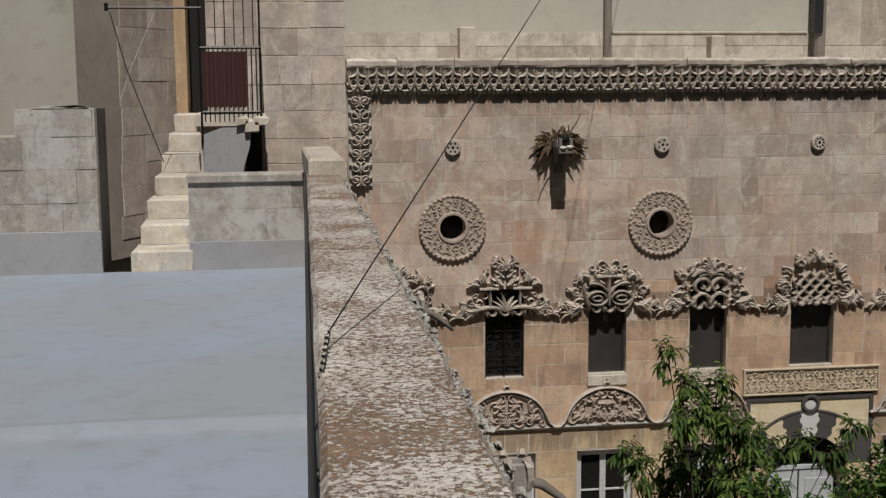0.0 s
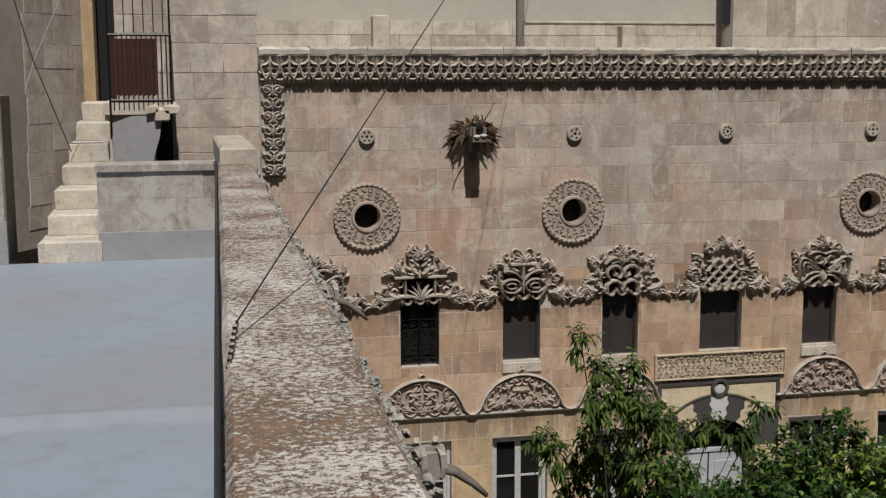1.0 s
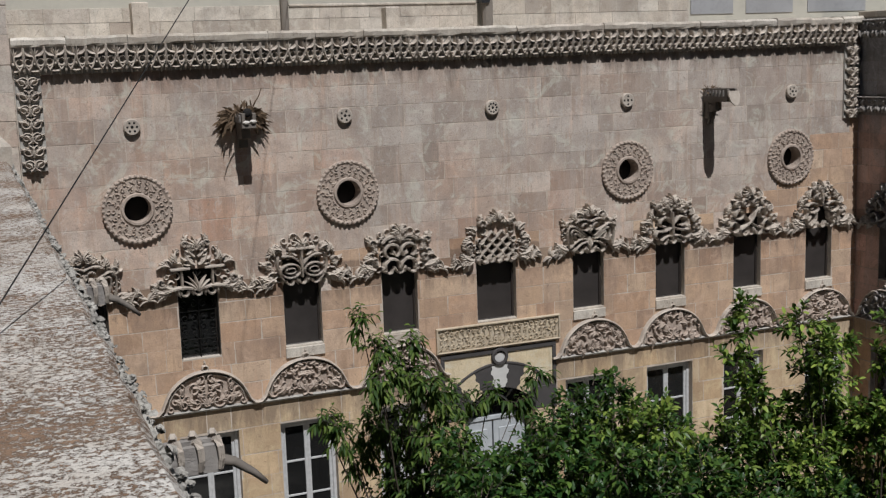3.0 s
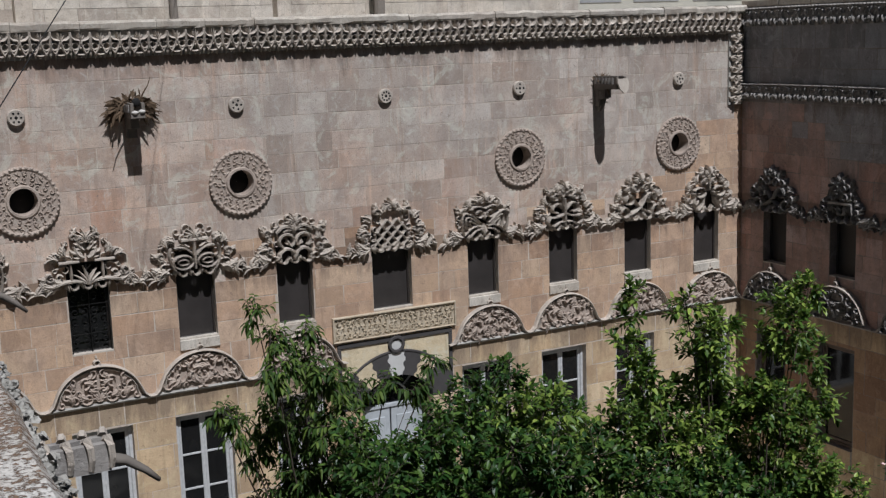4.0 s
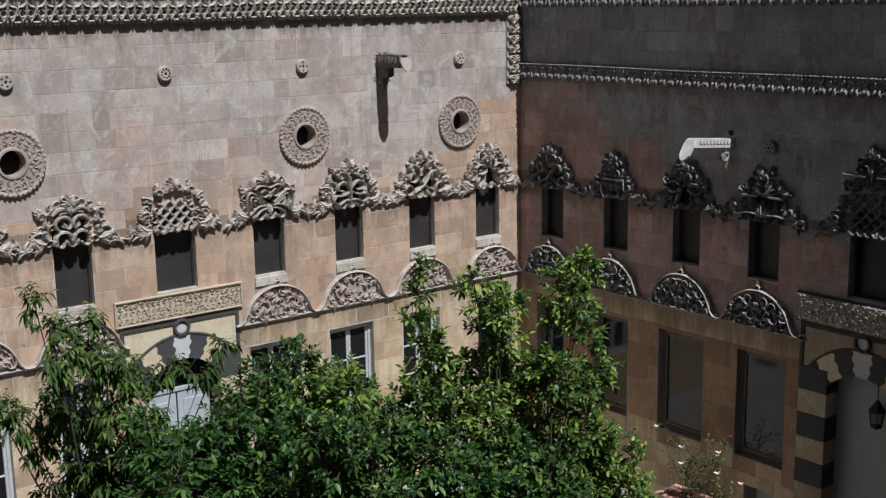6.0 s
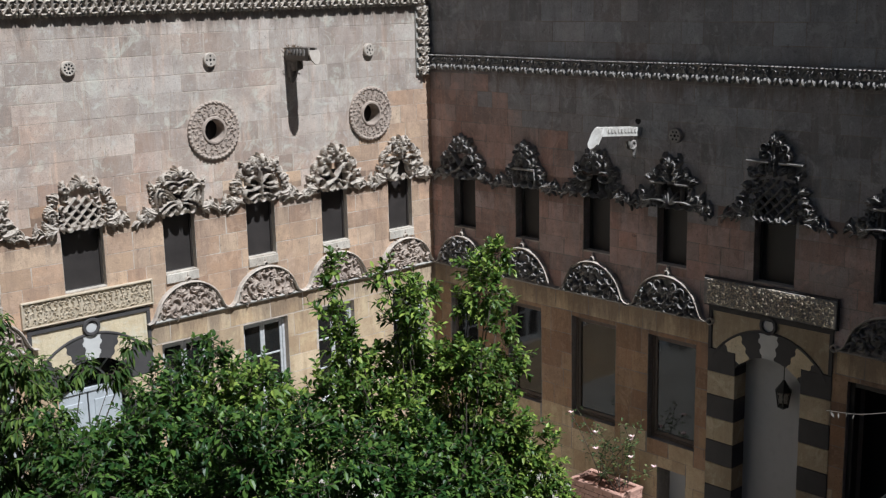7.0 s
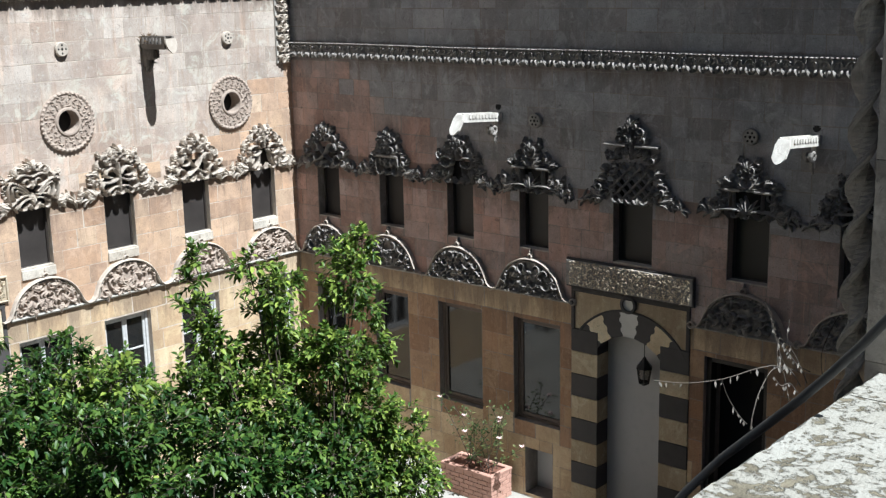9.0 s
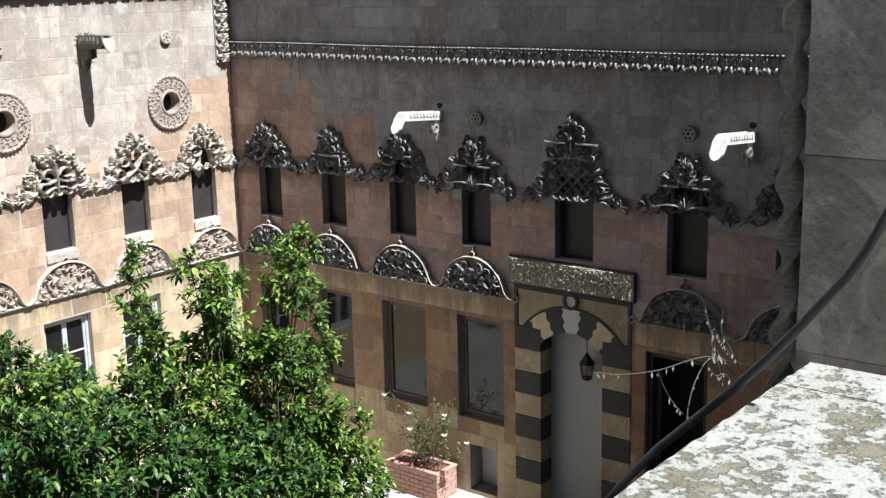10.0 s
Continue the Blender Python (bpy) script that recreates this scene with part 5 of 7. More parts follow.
while u < 12.2:
    L = min(rnd.uniform(0.5, 0.9), 12.2 - u + 0.01)
    part("ledge_slab", Geo().bbox(0.003, L - 0.003, 7.662, 7.76, -0.9, 0.05, 0.012), M_PALE, led2, "", on(FB, u, 0))
    u += L
    if L < 0.05:
        break


# ---- rain spouts ----
def spout_a(u, weeds):
    ob = thing("rain_spout", None, None, on(FA, u, 6.60), "carved stone rain spout choked with withered weeds" if weeds else "long carved stone rain spout on a scrolled bracket", "rain spout", "rain spouts")
    L = 0.45 if weeds else 0.58
    part("channel", Geo().bbox(-0.085, -0.045, 0.0, 0.13, 0.0, L).bbox(0.045, 0.085, 0.0, 0.13, 0.0, L).bbox(-0.085, 0.085, -0.05, 0.0, 0.0, L), M_SIDE, ob)
    for s in (-1, 1):
        for k in range(6):
            part("scallop", Geo().bbox(min(s * 0.085, s * 0.10), max(s * 0.085, s * 0.10), 0.02, 0.11, 0.06 + k * (L - 0.1) / 6, 0.11 + k * (L - 0.1) / 6, 0.012), M_CARVE_E, ob)
    part("bracket", Geo().bbox(-0.06, 0.06, -0.30, -0.05, 0.0, 0.10).bbox(-0.055, 0.055, -0.18, -0.05, 0.10, 0.26), M_SIDE, ob)
    if not weeds:
        V = []
        for t, hw in ((0.0, 0.085), (0.3, 0.095), (0.7, 0.075), (1.0, 0.02)):
            V += [(-hw, 0.10 - 0.20 * t, L + 0.06 * t), (hw, 0.10 - 0.20 * t, L + 0.06 * t), (hw, 0.10 - 0.20 * t, L + 0.03 + 0.06 * t), (-hw, 0.10 - 0.20 * t, L + 0.03 + 0.06 * t)]
        F = [(3, 2, 1, 0), (12, 13, 14, 15)] + [(i * 4 + j, i * 4 + (j + 1) % 4, i * 4 + 4 + (j + 1) % 4, i * 4 + 4 + j) for i in range(3) for j in range(4)]
        part("mouth", Geo().add(V, F), M_CARVE, ob, "pale drooping mouth")
        for e in (-1, 1):
            g = Geo()
            g.tube([(0.045 * e, y, w + 0.09) for y, w in spiral(-0.12, 0.05, 0.085, 60, 1.3, 16)], 0.026, 0.014, 6)
            g.tube([(0.045 * e, -0.20, 0.10), (0.035 * e, -0.30, 0.08), (0.02 * e, -0.38, 0.03)], 0.032, 0.014, 6)
            part("bracket_scroll", g, M_SIDE, ob)
    r = random.Random(int(u * 7))
    g = Geo()
    for k in range(300 if weeds else 60):
        a = r.uniform(-0.35, math.pi + 0.35) if weeds else r.uniform(0, 2 * math.pi)
        rad = math.sqrt(r.random()) * (0.19 if weeds else 0.05)
        p = Vector((math.cos(a) * rad * 1.15, 0.03 + math.sin(a) * rad * 0.75, r.uniform(0.03, 0.17 if weeds else 0.2)))
        d = Vector((math.cos(a) * 1.0 + r.gauss(0, 0.4), math.sin(a) * 0.6 - (0.45 if weeds else -0.8) + r.gauss(0, 0.4), r.uniform(-0.3, 0.4))).normalized() * r.uniform(0.08, 0.19)
        s = Vector((d.y, -d.x, r.uniform(-0.1, 0.1))).normalized() * (r.uniform(0.010, 0.020) if weeds else 0.009)
        hang = Vector((0, -0.35 * d.length * r.random(), 0))
        g.add([p, p + d * 0.4 + s, p + d * 0.75 + hang * 0.5 + s * 0.8, p + d + hang, p + d * 0.75 + hang * 0.5 - s * 0.8, p + d * 0.4 - s], [(0, 1, 5), (1, 2, 4, 5), (2, 3, 4)])
    part("weed_tuft", g, M_WEED, ob, "tuft of withered weeds", kind="stuff")
    if weeds:
        g = Geo()
        g.tube([(0.05, 0.10, 0.25), (0.12, 0.25, 0.3), (0.17, 0.33, 0.32), (0.20, 0.42, 0.33)], 0.012, 0.004, 5)
        g.tube([(-0.05, 0.10, 0.25), (-0.14, 0.16, 0.36), (-0.21, 0.10, 0.40), (-0.26, -0.02, 0.42)], 0.010, 0.004, 5)
        part("dry_stem", g, M_WEED, ob)
        for x, y in ((-0.035, 0.02), (0.05, 0.03)):
            part("white_lump", Geo().dome(0, 0, 0.036, 0.04, 8, 2), M_SPOUT, ob, "white bird-fouled lump", Matrix.Translation((x, y, L - 0.01)) @ Matrix.Diagonal((1.3, 0.7, 1, 1)))
        part("dark_mouth", Geo().dome(0, 0, 0.055, 0.03, 9, 2), M_VOID, ob, "", Matrix.Translation((0.0, 0.135, L - 0.06)))
    return ob


spout_a(4.735, True)
spout_a(11.56, False)


def spout_b(u):
    ob = thing("rain_spout", None, None, on(FB, u, 5.52) @ pose(0, 0, 0, -4.5, 0, 0), "sun-bleached carved stone rain spout on a dark bracket", "rain spout", "rain spouts")
    L = 0.84
    part("channel", Geo().bbox(-0.06, -0.04, 0.0, 0.085, 0.0, L).bbox(0.04, 0.06, 0.0, 0.085, 0.0, L).bbox(-0.06, 0.06, -0.035, 0.0, 0.0, L), M_SPOUT, ob)
    for s in (-1, 1):
        for k in range(9):
            part("scallop", Geo().bbox(min(s * 0.06, s * 0.072), max(s * 0.06, s * 0.072), 0.015, 0.07, 0.12 + k * 0.07, 0.165 + k * 0.07, 0.012), M_SPOUT, ob)
    # drooping shield-shaped mouth
    V = []
    for t, hw in ((0.0, 0.065), (0.25, 0.085), (0.75, 0.08), (0.93, 0.045), (1.0, 0.012)):
        y, w = 0.06 - 0.27 * t, L - 0.03 + 0.15 * t
        V += [(-hw, y, w), (hw, y, w), (hw, y + 0.01, w + 0.035), (-hw, y + 0.01, w + 0.035)]
    F = [(3, 2, 1, 0), (16, 17, 18, 19)]
    for i in range(4):
        for j in range(4):
            k = (j + 1) % 4
            F.append((i * 4 + j, i * 4 + k, i * 4 + 4 + k, i * 4 + 4 + j))
    part("mouth", Geo().add(V, F), M_SPOUT, ob, "bleached drooping mouth")
    part("bracket_strip", Geo().tube([(0, -0.02, 0.05), (0, -0.12, 0.06), (0, -0.22, 0.05), (0, -0.29, 0.02)], 0.034, 0.02, 7), M_SPOUT, ob, "bleached bracket strip")
    g = Geo()
    for s in (-1, 1):
        g.tube([(0.03 * s, y, w + 0.10) for y, w in spiral(-0.15, 0.03, 0.075, 60, 1.4, 16)], 0.026, 0.014, 6)
    g.tube([(0, -0.20, 0.10), (0, -0.30, 0.08), (0, -0.36, 0.03)], 0.04, 0.015, 6)
    part("bracket", g, M_CARVE_E, ob, "dark scrolled bracket")
    part("wall_hole", Geo().lathe([(0.05, 0.004), (0.001, 0.006)], 12), M_VOID, ob, "", Matrix.Translation((0, 0.165, 0.012)))
    return ob


spout_b(4.24)
spout_b(8.86)


# ---- lantern in the east doorway ----
lan = thing("lantern", None, None, on(FB, 6.58, 2.09, -0.10), "black iron lantern hanging on a chain in the doorway", "lantern")
hexa = lambda r, y: [(r * math.cos(math.pi * k / 3), y, r * math.sin(math.pi * k / 3)) for k in range(6)]
g = Geo()
for k in range(6):
    a, b = hexa(0.07, 0.03)[k], hexa(0.105, 0.24)[k]
    part("glazing_bar", Geo().tube([a, b], 0.009, None, 5), M_IRON, lan)
for r, y in ((0.07, 0.03), (0.105, 0.24)):
    part("band", Geo().tube(hexa(r, y) + hexa(r, y)[:1], 0.010, None, 5), M_IRON, lan)
P = hexa(0.12, 0.24) + hexa(0.05, 0.33) + hexa(0.02, 0.38)
part("roof", Geo().add(P, [tuple(range(6))] + [(i, (i + 1) % 6, 6 + (i + 1) % 6, 6 + i) for i in range(6)] + [(6 + i, 6 + (i + 1) % 6, 12 + (i + 1) % 6, 12 + i) for i in range(6)]), M_IRON, lan)
part("base", Geo().add(hexa(0.075, 0.03) + hexa(0.02, -0.01), [tuple(range(6)), tuple(range(11, 5, -1))] + [(i, 6 + i, 6 + (i + 1) % 6, (i + 1) % 6) for i in range(6)]), M_IRON, lan)
part("glass", Geo().add(hexa(0.064, 0.04) + hexa(0.098, 0.235), [(i, (i + 1) % 6, 6 + (i + 1) % 6, 6 + i) for i in range(6)]), M_CLEAR, lan)
part("chain", Geo().tube([(0, 0.38, 0), (0, 0.60, 0)], 0.007, None, 5), M_IRON, lan)
part("hook_arm", Geo().tube([(0, 0.60, 0.0), (0, 0.60, -0.15)], 0.01, None, 5), M_IRON, lan)


# ---- courtyard ground and the hidden sides ----
thing("ground", Geo().box(-60, 70, -60, 80, -0.3, 0.0), M_PAVE, None, "pale stone ground of the courtyard", "ground", "", "structure")
FLOOR, TOP = 5.72, 6.70            # terrace floor, parapet coping
WEST = pose(1.628 + 0.02 - 0.0205 * 1.1, 2.30, 0, 0, 0, -1.174)
thing("wall_west", Geo().box(-0.25, 0.0, 0.0, YA - 2.34, 0.0, 6.46), M_MORTAR, WEST, "stone wall under the western parapet", "wall", "", "structure")
thing("wall_south", Geo().box(1.90, 9.0, 1.45, 2.22, 0.0, 6.46), M_MORTAR, None, "stone wall under the southern parapet", "wall", "", "structure")
# added unseen block that keeps the sun off the pier and its column
thing("south_building", Geo().box(4.21, 16.0, -4.0, 2.20, 0.0, 13.2), M_GREYP, None, "unseen tall grey block added behind the pier to shade it", "house wall", "", "structure")
# added out of view: these boxes hold skylight off the east wall
thing("neighbour_house", Geo().box(-26.0, -3.2, -16.0, -2.6, 0.0, 18.0).box(-26.0, -10.0, -2.6, 9.0, 0.0, 15.0), M_CREAM, None, "unseen tall plastered blocks added to cut skylight on the east wall", "house", "", "structure")
thing("wall_north_far_left", Geo().box(-3.0, 2.16, YA + 0.02, YA + 0.6, 4.5, 10.5), M_MORTAR, None, "old limestone wall beside the stair", "wall", "", "structure")

# ---- western parapet: coping slabs that widen slightly with the wall ----
pw = thing("west_parapet", None, None, None, "lichened limestone parapet coping with a rough outer edge", "parapet", "", "structure")
yl = [2.30, 3.05, 4.0, 4.75, 5.6, 6.5, 7.3, 8.3, 9.2, 10.3, 11.3, 12.4]
edge_l = lambda y: 1.292 + 0.0295 * (y - 3.4)
edge_r = lambda y: 1.628 + 0.0205 * (y - 3.4)
rnd = random.Random(8)
for a, b in zip(yl[:-1], yl[1:]):
    g = Geo()
    n = 6
    dz = rnd.uniform(-0.002, 0.002)
    V = []
    for i in range(n + 1):
        y = a + 0.0006 + (b - a - 0.0012) * i / n
        l, r = edge_l(y) + 0.002 * math.sin(y * 5), edge_r(y) + rnd.uniform(-0.012, 0.006)
        V += [(l, y, 6.47), (l, y, TOP - 0.02 + dz), (l + 0.015, y, TOP + dz), (r - 0.02, y, TOP + dz + rnd.uniform(-0.001, 0.001)), (r, y, TOP - 0.025 + dz), (r, y, 6.47)]
    F = []
    for i in range(n):
        for j in range(5):
            F.append((i * 6 + j, i * 6 + j + 1, (i + 1) * 6 + j + 1, (i + 1) * 6 + j))
    F += [tuple(range(5, -1, -1)), tuple(range(n * 6, n * 6 + 6))]
    part("coping_slab", g.add(V, F), M_COPE, pw)
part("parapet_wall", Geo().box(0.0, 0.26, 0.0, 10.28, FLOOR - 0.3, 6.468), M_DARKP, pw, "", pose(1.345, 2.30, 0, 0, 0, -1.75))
part("end_block", Geo().bbox(1.525, 1.80, 10.75, 12.58, 6.66, 6.825, 0.02), M_PALE, pw, "pale limestone block closing the parapet")
# rough stones of the outer moulding below the coping
g = Geo()
for i in range(5000):
    y = rnd.uniform(2.9, 12.4)
    s = rnd.uniform(0.004, 0.012)
    q = Geo().dome(0, 0, s, s * rnd.uniform(0.8, 1.4), 6, 2)
    M = pose(edge_r(y) + rnd.uniform(-0.004, 0.022), y, 6.55 + rnd.uniform(-0.06, 0.115), 0, rnd.uniform(0, 70), rnd.uniform(-180, 180) * 0.2)
    g.add([M @ Vector((x + rnd.uniform(-0.004, 0.004), yy * 1.3 + rnd.uniform(-0.004, 0.004), z + rnd.uniform(-0.003, 0.003))) for x, yy, z in q.v], q.f)
part("rubble_edge", g, M_CARVE_D, pw, "rough crumbling stone edge", kind="stuff")
part("rubble_bed", Geo().box(edge_r(2.9) - 0.05, edge_r(2.9) + 0.012, 0, 9.6, 6.40, 6.60), M_CARVE, pw, "", Matrix.Translation((0, 2.9, 0)) @ Matrix(((1, 0.0205, 0, 0), (0, 1, 0, 0), (0, 0, 1, 0), (0, 0, 0, 1))))


def spout_c(x, y, z, L, s):
    ob = thing("rain_spout", None, None, pose(x, y, z, 0, 0, 0), "short carved stone spout with a dark drooping lip", "rain spout", "rain spouts")
    part("channel", Geo().bbox(-0.1, L, -0.085 * s, -0.05 * s, -0.06 * s, 0.07 * s).bbox(-0.1, L, 0.05 * s, 0.085 * s, -0.06 * s, 0.07 * s).bbox(-0.1, L, -0.085 * s, 0.085 * s, -0.11 * s, -0.055 * s), M_CARVE_E, ob)
    for k in range(7):
        x = 0.03 + (L - 0.04) * k / 6
        for e in (-1, 1):
            rib = [(x, e * 0.045 * s, 0.075 * s), (x + 0.005, e * 0.075 * s, 0.095 * s), (x + 0.012, e * 0.105 * s, 0.055 * s), (x + 0.015, e * 0.105 * s, -0.02 * s), (x + 0.01, e * 0.085 * s, -0.09 * s)]
            part("rib", Geo().tube(rib, 0.030 * s, 0.018 * s, 6), M_CARVE, ob)
    part("lip", Geo().tube([(L - 0.04, 0, -0.04 * s), (L + 0.10 * s, 0, -0.09 * s), (L + 0.22 * s, 0, -0.18 * s), (L + 0.30 * s, 0, -0.26 * s)], 0.058 * s, 0.022 * s, 8, 0.7), M_SIDE, ob, "dark drooping lip", smooth=True)
    return ob


spout_c(1.76, 6.75, 5.635, 0.58, 0.74)
spout_c(1.83, 10.4, 5.74, 0.50, 0.80)

# ---- southern parapet, in full sun ----
ps = thing("south_parapet", None, None, None, "broad sunlit white limestone parapet coping with lichen patches", "parapet", "", "structure")
for a, b in ((1.70, 2.62), (2.624, 3.34), (3.344, 3.90)):
    n = 24
    V, F = [], []
    g = Geo()
    for i in range(n + 1):
        x = a + (b - a) * i / n
        e = 2.283 + rnd.uniform(-0.004, 0.003)
        V += [(x, 1.45, 6.45), (x, 1.45, TOP), (x, e - 0.03, TOP + 0.0), (x, e, TOP - 0.03), (x, e - 0.01, 6.45)]
    for i in range(n):
        for j in range(4):
            F.append((i * 5 + j, (i + 1) * 5 + j, (i + 1) * 5 + j + 1, i * 5 + j + 1))
    F += [tuple(range(5)), tuple(range(n * 5 + 4, n * 5 - 1, -1))]
    part("coping_slab", g.add(V, F), M_COPE_S, ps)

# ---- pier with the twisted corner column ----
pier = thing("corner_pier", None, None, None, "shaded grey stone pier with a twisted rope column on its corner", "pier", "", "structure")
z = 6.10
k = 0
while z < 9.2:
    h = (0.62, 0.40, 0.52, 0.46)[k % 4]
    for y0, y1 in ((0.6, 1.83 + 0.12 * (k % 2)), (1.833 + 0.12 * (k % 2), 2.283)):
        part("stone", Geo().bbox(0, y1 - y0 - 0.001, 0, h - 0.001, 0, 0.62, 0.001), M_GREYST, pier, "", Matrix(((0, 0, -1, 4.115 + rnd.uniform(-0.003, 0.003)), (-1, 0, 0, y1), (0, 1, 0, z), (0, 0, 0, 1))))
    z += h
    k += 1
part("pier_core", Geo().box(3.53, 4.2, 0.6, 2.24, 0.0, 9.2), M_GREYP, pier)
# one broad stone ribbon twisted about its axis
V, F = [], []
n = 320
for i in range(n):
    zz = 5.6 + i * 0.0105
    a = zz * 2 * math.pi / 0.215
    ca, sa = math.cos(a), math.sin(a)
    j = 0.0015 * noise.noise((0, 0, zz * 30))
    for p, q in ((-0.031, -0.003), (-0.025, -0.009), (0.0, -0.012), (0.025, -0.009), (0.031, -0.003), (0.031, 0.003), (0.025, 0.009), (0.0, 0.012), (-0.025, 0.009), (-0.031, 0.003)):
        p *= 1 + 20 * j
        V.append((3.535 + p * ca - q * sa, 2.324 + p * sa + q * ca, zz))
for i in range(n - 1):
    for k in range(10):
        j = (k + 1) % 10
        F.append((i * 10 + k, i * 10 + j, i * 10 + 10 + j, i * 10 + 10 + k))
part("twisted_column", Geo().add(V, F), M_GREYST, pier, "twisted stone ribbon column")

# ---- blue-white roof terrace ----
g = Geo()
nx, ny = 30, 260
for j in range(ny + 1):
    for i in range(nx + 1):
        x, y = -9 + (1.80 + 9) * i / nx, -3 + (12.62 + 3) * j / ny
        zz = FLOOR + 0.010 * noise.noise((x * 0.7, y * 0.7, 0)) + 0.05 * math.exp(-((y - 7.42 - 0.01 * x) / 0.07) ** 2)
        g.v.append((x, y, zz))
for j in range(ny):
    for i in range(nx):
        a = j * (nx + 1) + i
        g.f.append((a, a + 1, a + nx + 2, a + nx + 1))
thing("terrace_floor", g, M_ROOF, None, "blue-white painted roof terrace with a low ridge", "terrace floor", "", "structure", True)
thing("terrace_slab", Geo().box(-9, 1.9, -3, 12.6, 5.2, FLOOR - 0.06).box(1.9, 9, -3, 1.6, 5.2, FLOOR - 0.06), M_GREYP, None, "roof slab under the terrace", "roof slab", "", "structure")

# ---- the stair at the far end ----
YS = 12.60
stair = thing("stone_stair", None, None, None, "steep worn limestone roof stair of seven steps", "stair", "", "structure")
rise, run = 0.195, 0.40
for k in range(7):
    z0 = FLOOR + rise * k
    g = Geo().bbox(0, 0.537 - 0.040 * k, 0, 0.48, 0, rise - 0.004, 0.018)
    g.v = [(x + rnd.uniform(-0.008, 0.008), y + rnd.uniform(-0.008, 0.008), zz) for x, y, zz in g.v]
    part("step", g, M_STEP, stair, "", Matrix.Translation((-0.012 + 0.040 * k, YS - 0.02 + run * k, z0)))
part("stair_core", Geo().box(-0.02, 0.5, YS + 0.1, YS + 3.4, FLOOR - 0.2, FLOOR + 0.02), M_GREYP, stair)
lw = thing("low_wall", None, None, None, "low stained stone wall with a grey cement skirting", "wall", "", "structure")
part("skirting", Geo().bbox(0.50, 1.60, YS - 0.012, YS + 0.05, FLOOR - 0.05, FLOOR + 0.26), M_GREYP, lw)
part("coping", Geo().bbox(0.49, 1.60, YS - 0.03, YS + 0.30, 6.515, 6.585, 0.012), M_OLD, lw)
z = FLOOR + 0.26
for h in (0.29, 0.245):
    x = 0.505
    while x < 1.59:
        L = min(rnd.uniform(0.4, 0.8), 1.595 - x)
        part("stone", Geo().bbox(0, L - 0.001, 0, h - 0.001, 0, 0.25, 0.0015), M_OLD, lw, "", Matrix(((1, 0, 0, x), (0, 0, -1, YS + 0.25 + rnd.uniform(-0.004, 0.004)), (0, 1, 0, z), (0, 0, 0, 1))))
        x += L
    z += h
# pier at the left of the stair
pl = thing("stair_pier", None, None, None, "old masonry pier with a broken mortar top and cement skirting", "pier", "", "structure")
part("skirting", Geo().bbox(-3.2, -0.27, YS - 0.02, YS + 0.6, FLOOR - 0.05, 6.10), M_GREYP, pl)
z = 6.10
for h in (0.25, 0.30, 0.29, 0.24):
    x = -3.2
    top_edge = -0.28
    while x < top_edge - 0.02:
        L = min(rnd.uniform(0.3, 0.55), top_edge - x)
        if not (z > 6.9 and x + L < -0.95):
            part("stone", Geo().bbox(0, L - 0.001, 0, h - 0.001, 0, 0.55, 0.002), M_OLD, pl, "", Matrix(((1, 0, 0, x), (0, 0, -1, YS + 0.55 + rnd.uniform(-0.008, 0.008)), (0, 1, 0, z), (0, 0, 0, 1))))
        x += L
    z += h
g = Geo()
for i in range(9):
    for j in range(4):
        x, y = -0.93 + i * 0.081, YS + 0.0 + j * 0.17
        g.v.append((x, y, 7.20 + 0.035 * noise.noise((x * 6, y * 6, 1)) - 0.05 * ((i - 4) / 4) ** 4))
for i in range(8):
    for j in range(3):
        a = i * 4 + j
        g.f.append((a, a + 4, a + 5, a + 1))
part("mortar_top", g, M_GREYP, pl)
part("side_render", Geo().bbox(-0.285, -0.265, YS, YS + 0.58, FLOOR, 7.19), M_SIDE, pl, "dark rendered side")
# dark gap and stone wall beside the stair
SLANT = pose(-0.69, 14.4, 0, 0, 0, -30)
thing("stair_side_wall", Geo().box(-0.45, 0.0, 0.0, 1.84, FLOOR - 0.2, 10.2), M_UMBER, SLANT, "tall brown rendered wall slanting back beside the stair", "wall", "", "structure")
sw = thing("stair_wall_facing", None, None, None, "weathered limestone facing of the stair wall", "wall facing", "", "structure")
z = FLOOR
while z < 9.9:
    h = rnd.uniform(0.25, 0.33)
    y = 0.64 + rnd.uniform(0.0, 0.1)
    while y < 1.80:
        L = min(rnd.uniform(0.3, 0.6), 1.835 - y)
        part("stone", Geo().bbox(0, L - 0.003, 0, h - 0.003, -0.01, 0.006 + rnd.uniform(0, 0.005), 0.002), M_OLDW, sw, "", SLANT @ Matrix(((0, 0, 1, 0.0), (1, 0, 0, y), (0, 1, 0, z), (0, 0, 0, 1))))
        y += L
    z += h
thing("back_wall", Geo().box(-6.0, -0.69, 14.4, 14.8, FLOOR - 0.2, 10.2), M_CREAMD, None, "lit cream plastered wall", "wall", "", "structure")

# landing, doorway and railing at the stair head
thing("door_jamb", Geo().bbox(0.225, 0.35, YA - 0.55, YA + 0.03, 7.05, 10.2, 0.01), M_YEL, None, "orange-tinged limestone door jamb", "door jamb", "", "structure")
thing("dark_opening", Geo().box(0.35, 0.545, YA - 0.02, YA + 0.016, 7.07, 10.2), M_VOID, None, "dark doorway at the stair head", "doorway", "", "structure")
thing("landing_slab", Geo().bbox(0.46, 1.18, YA - 1.25, YA + 0.0, 6.95, 7.09, 0.02), M_PALE, None, "rough pale stone landing slab", "landing", "", "structure")
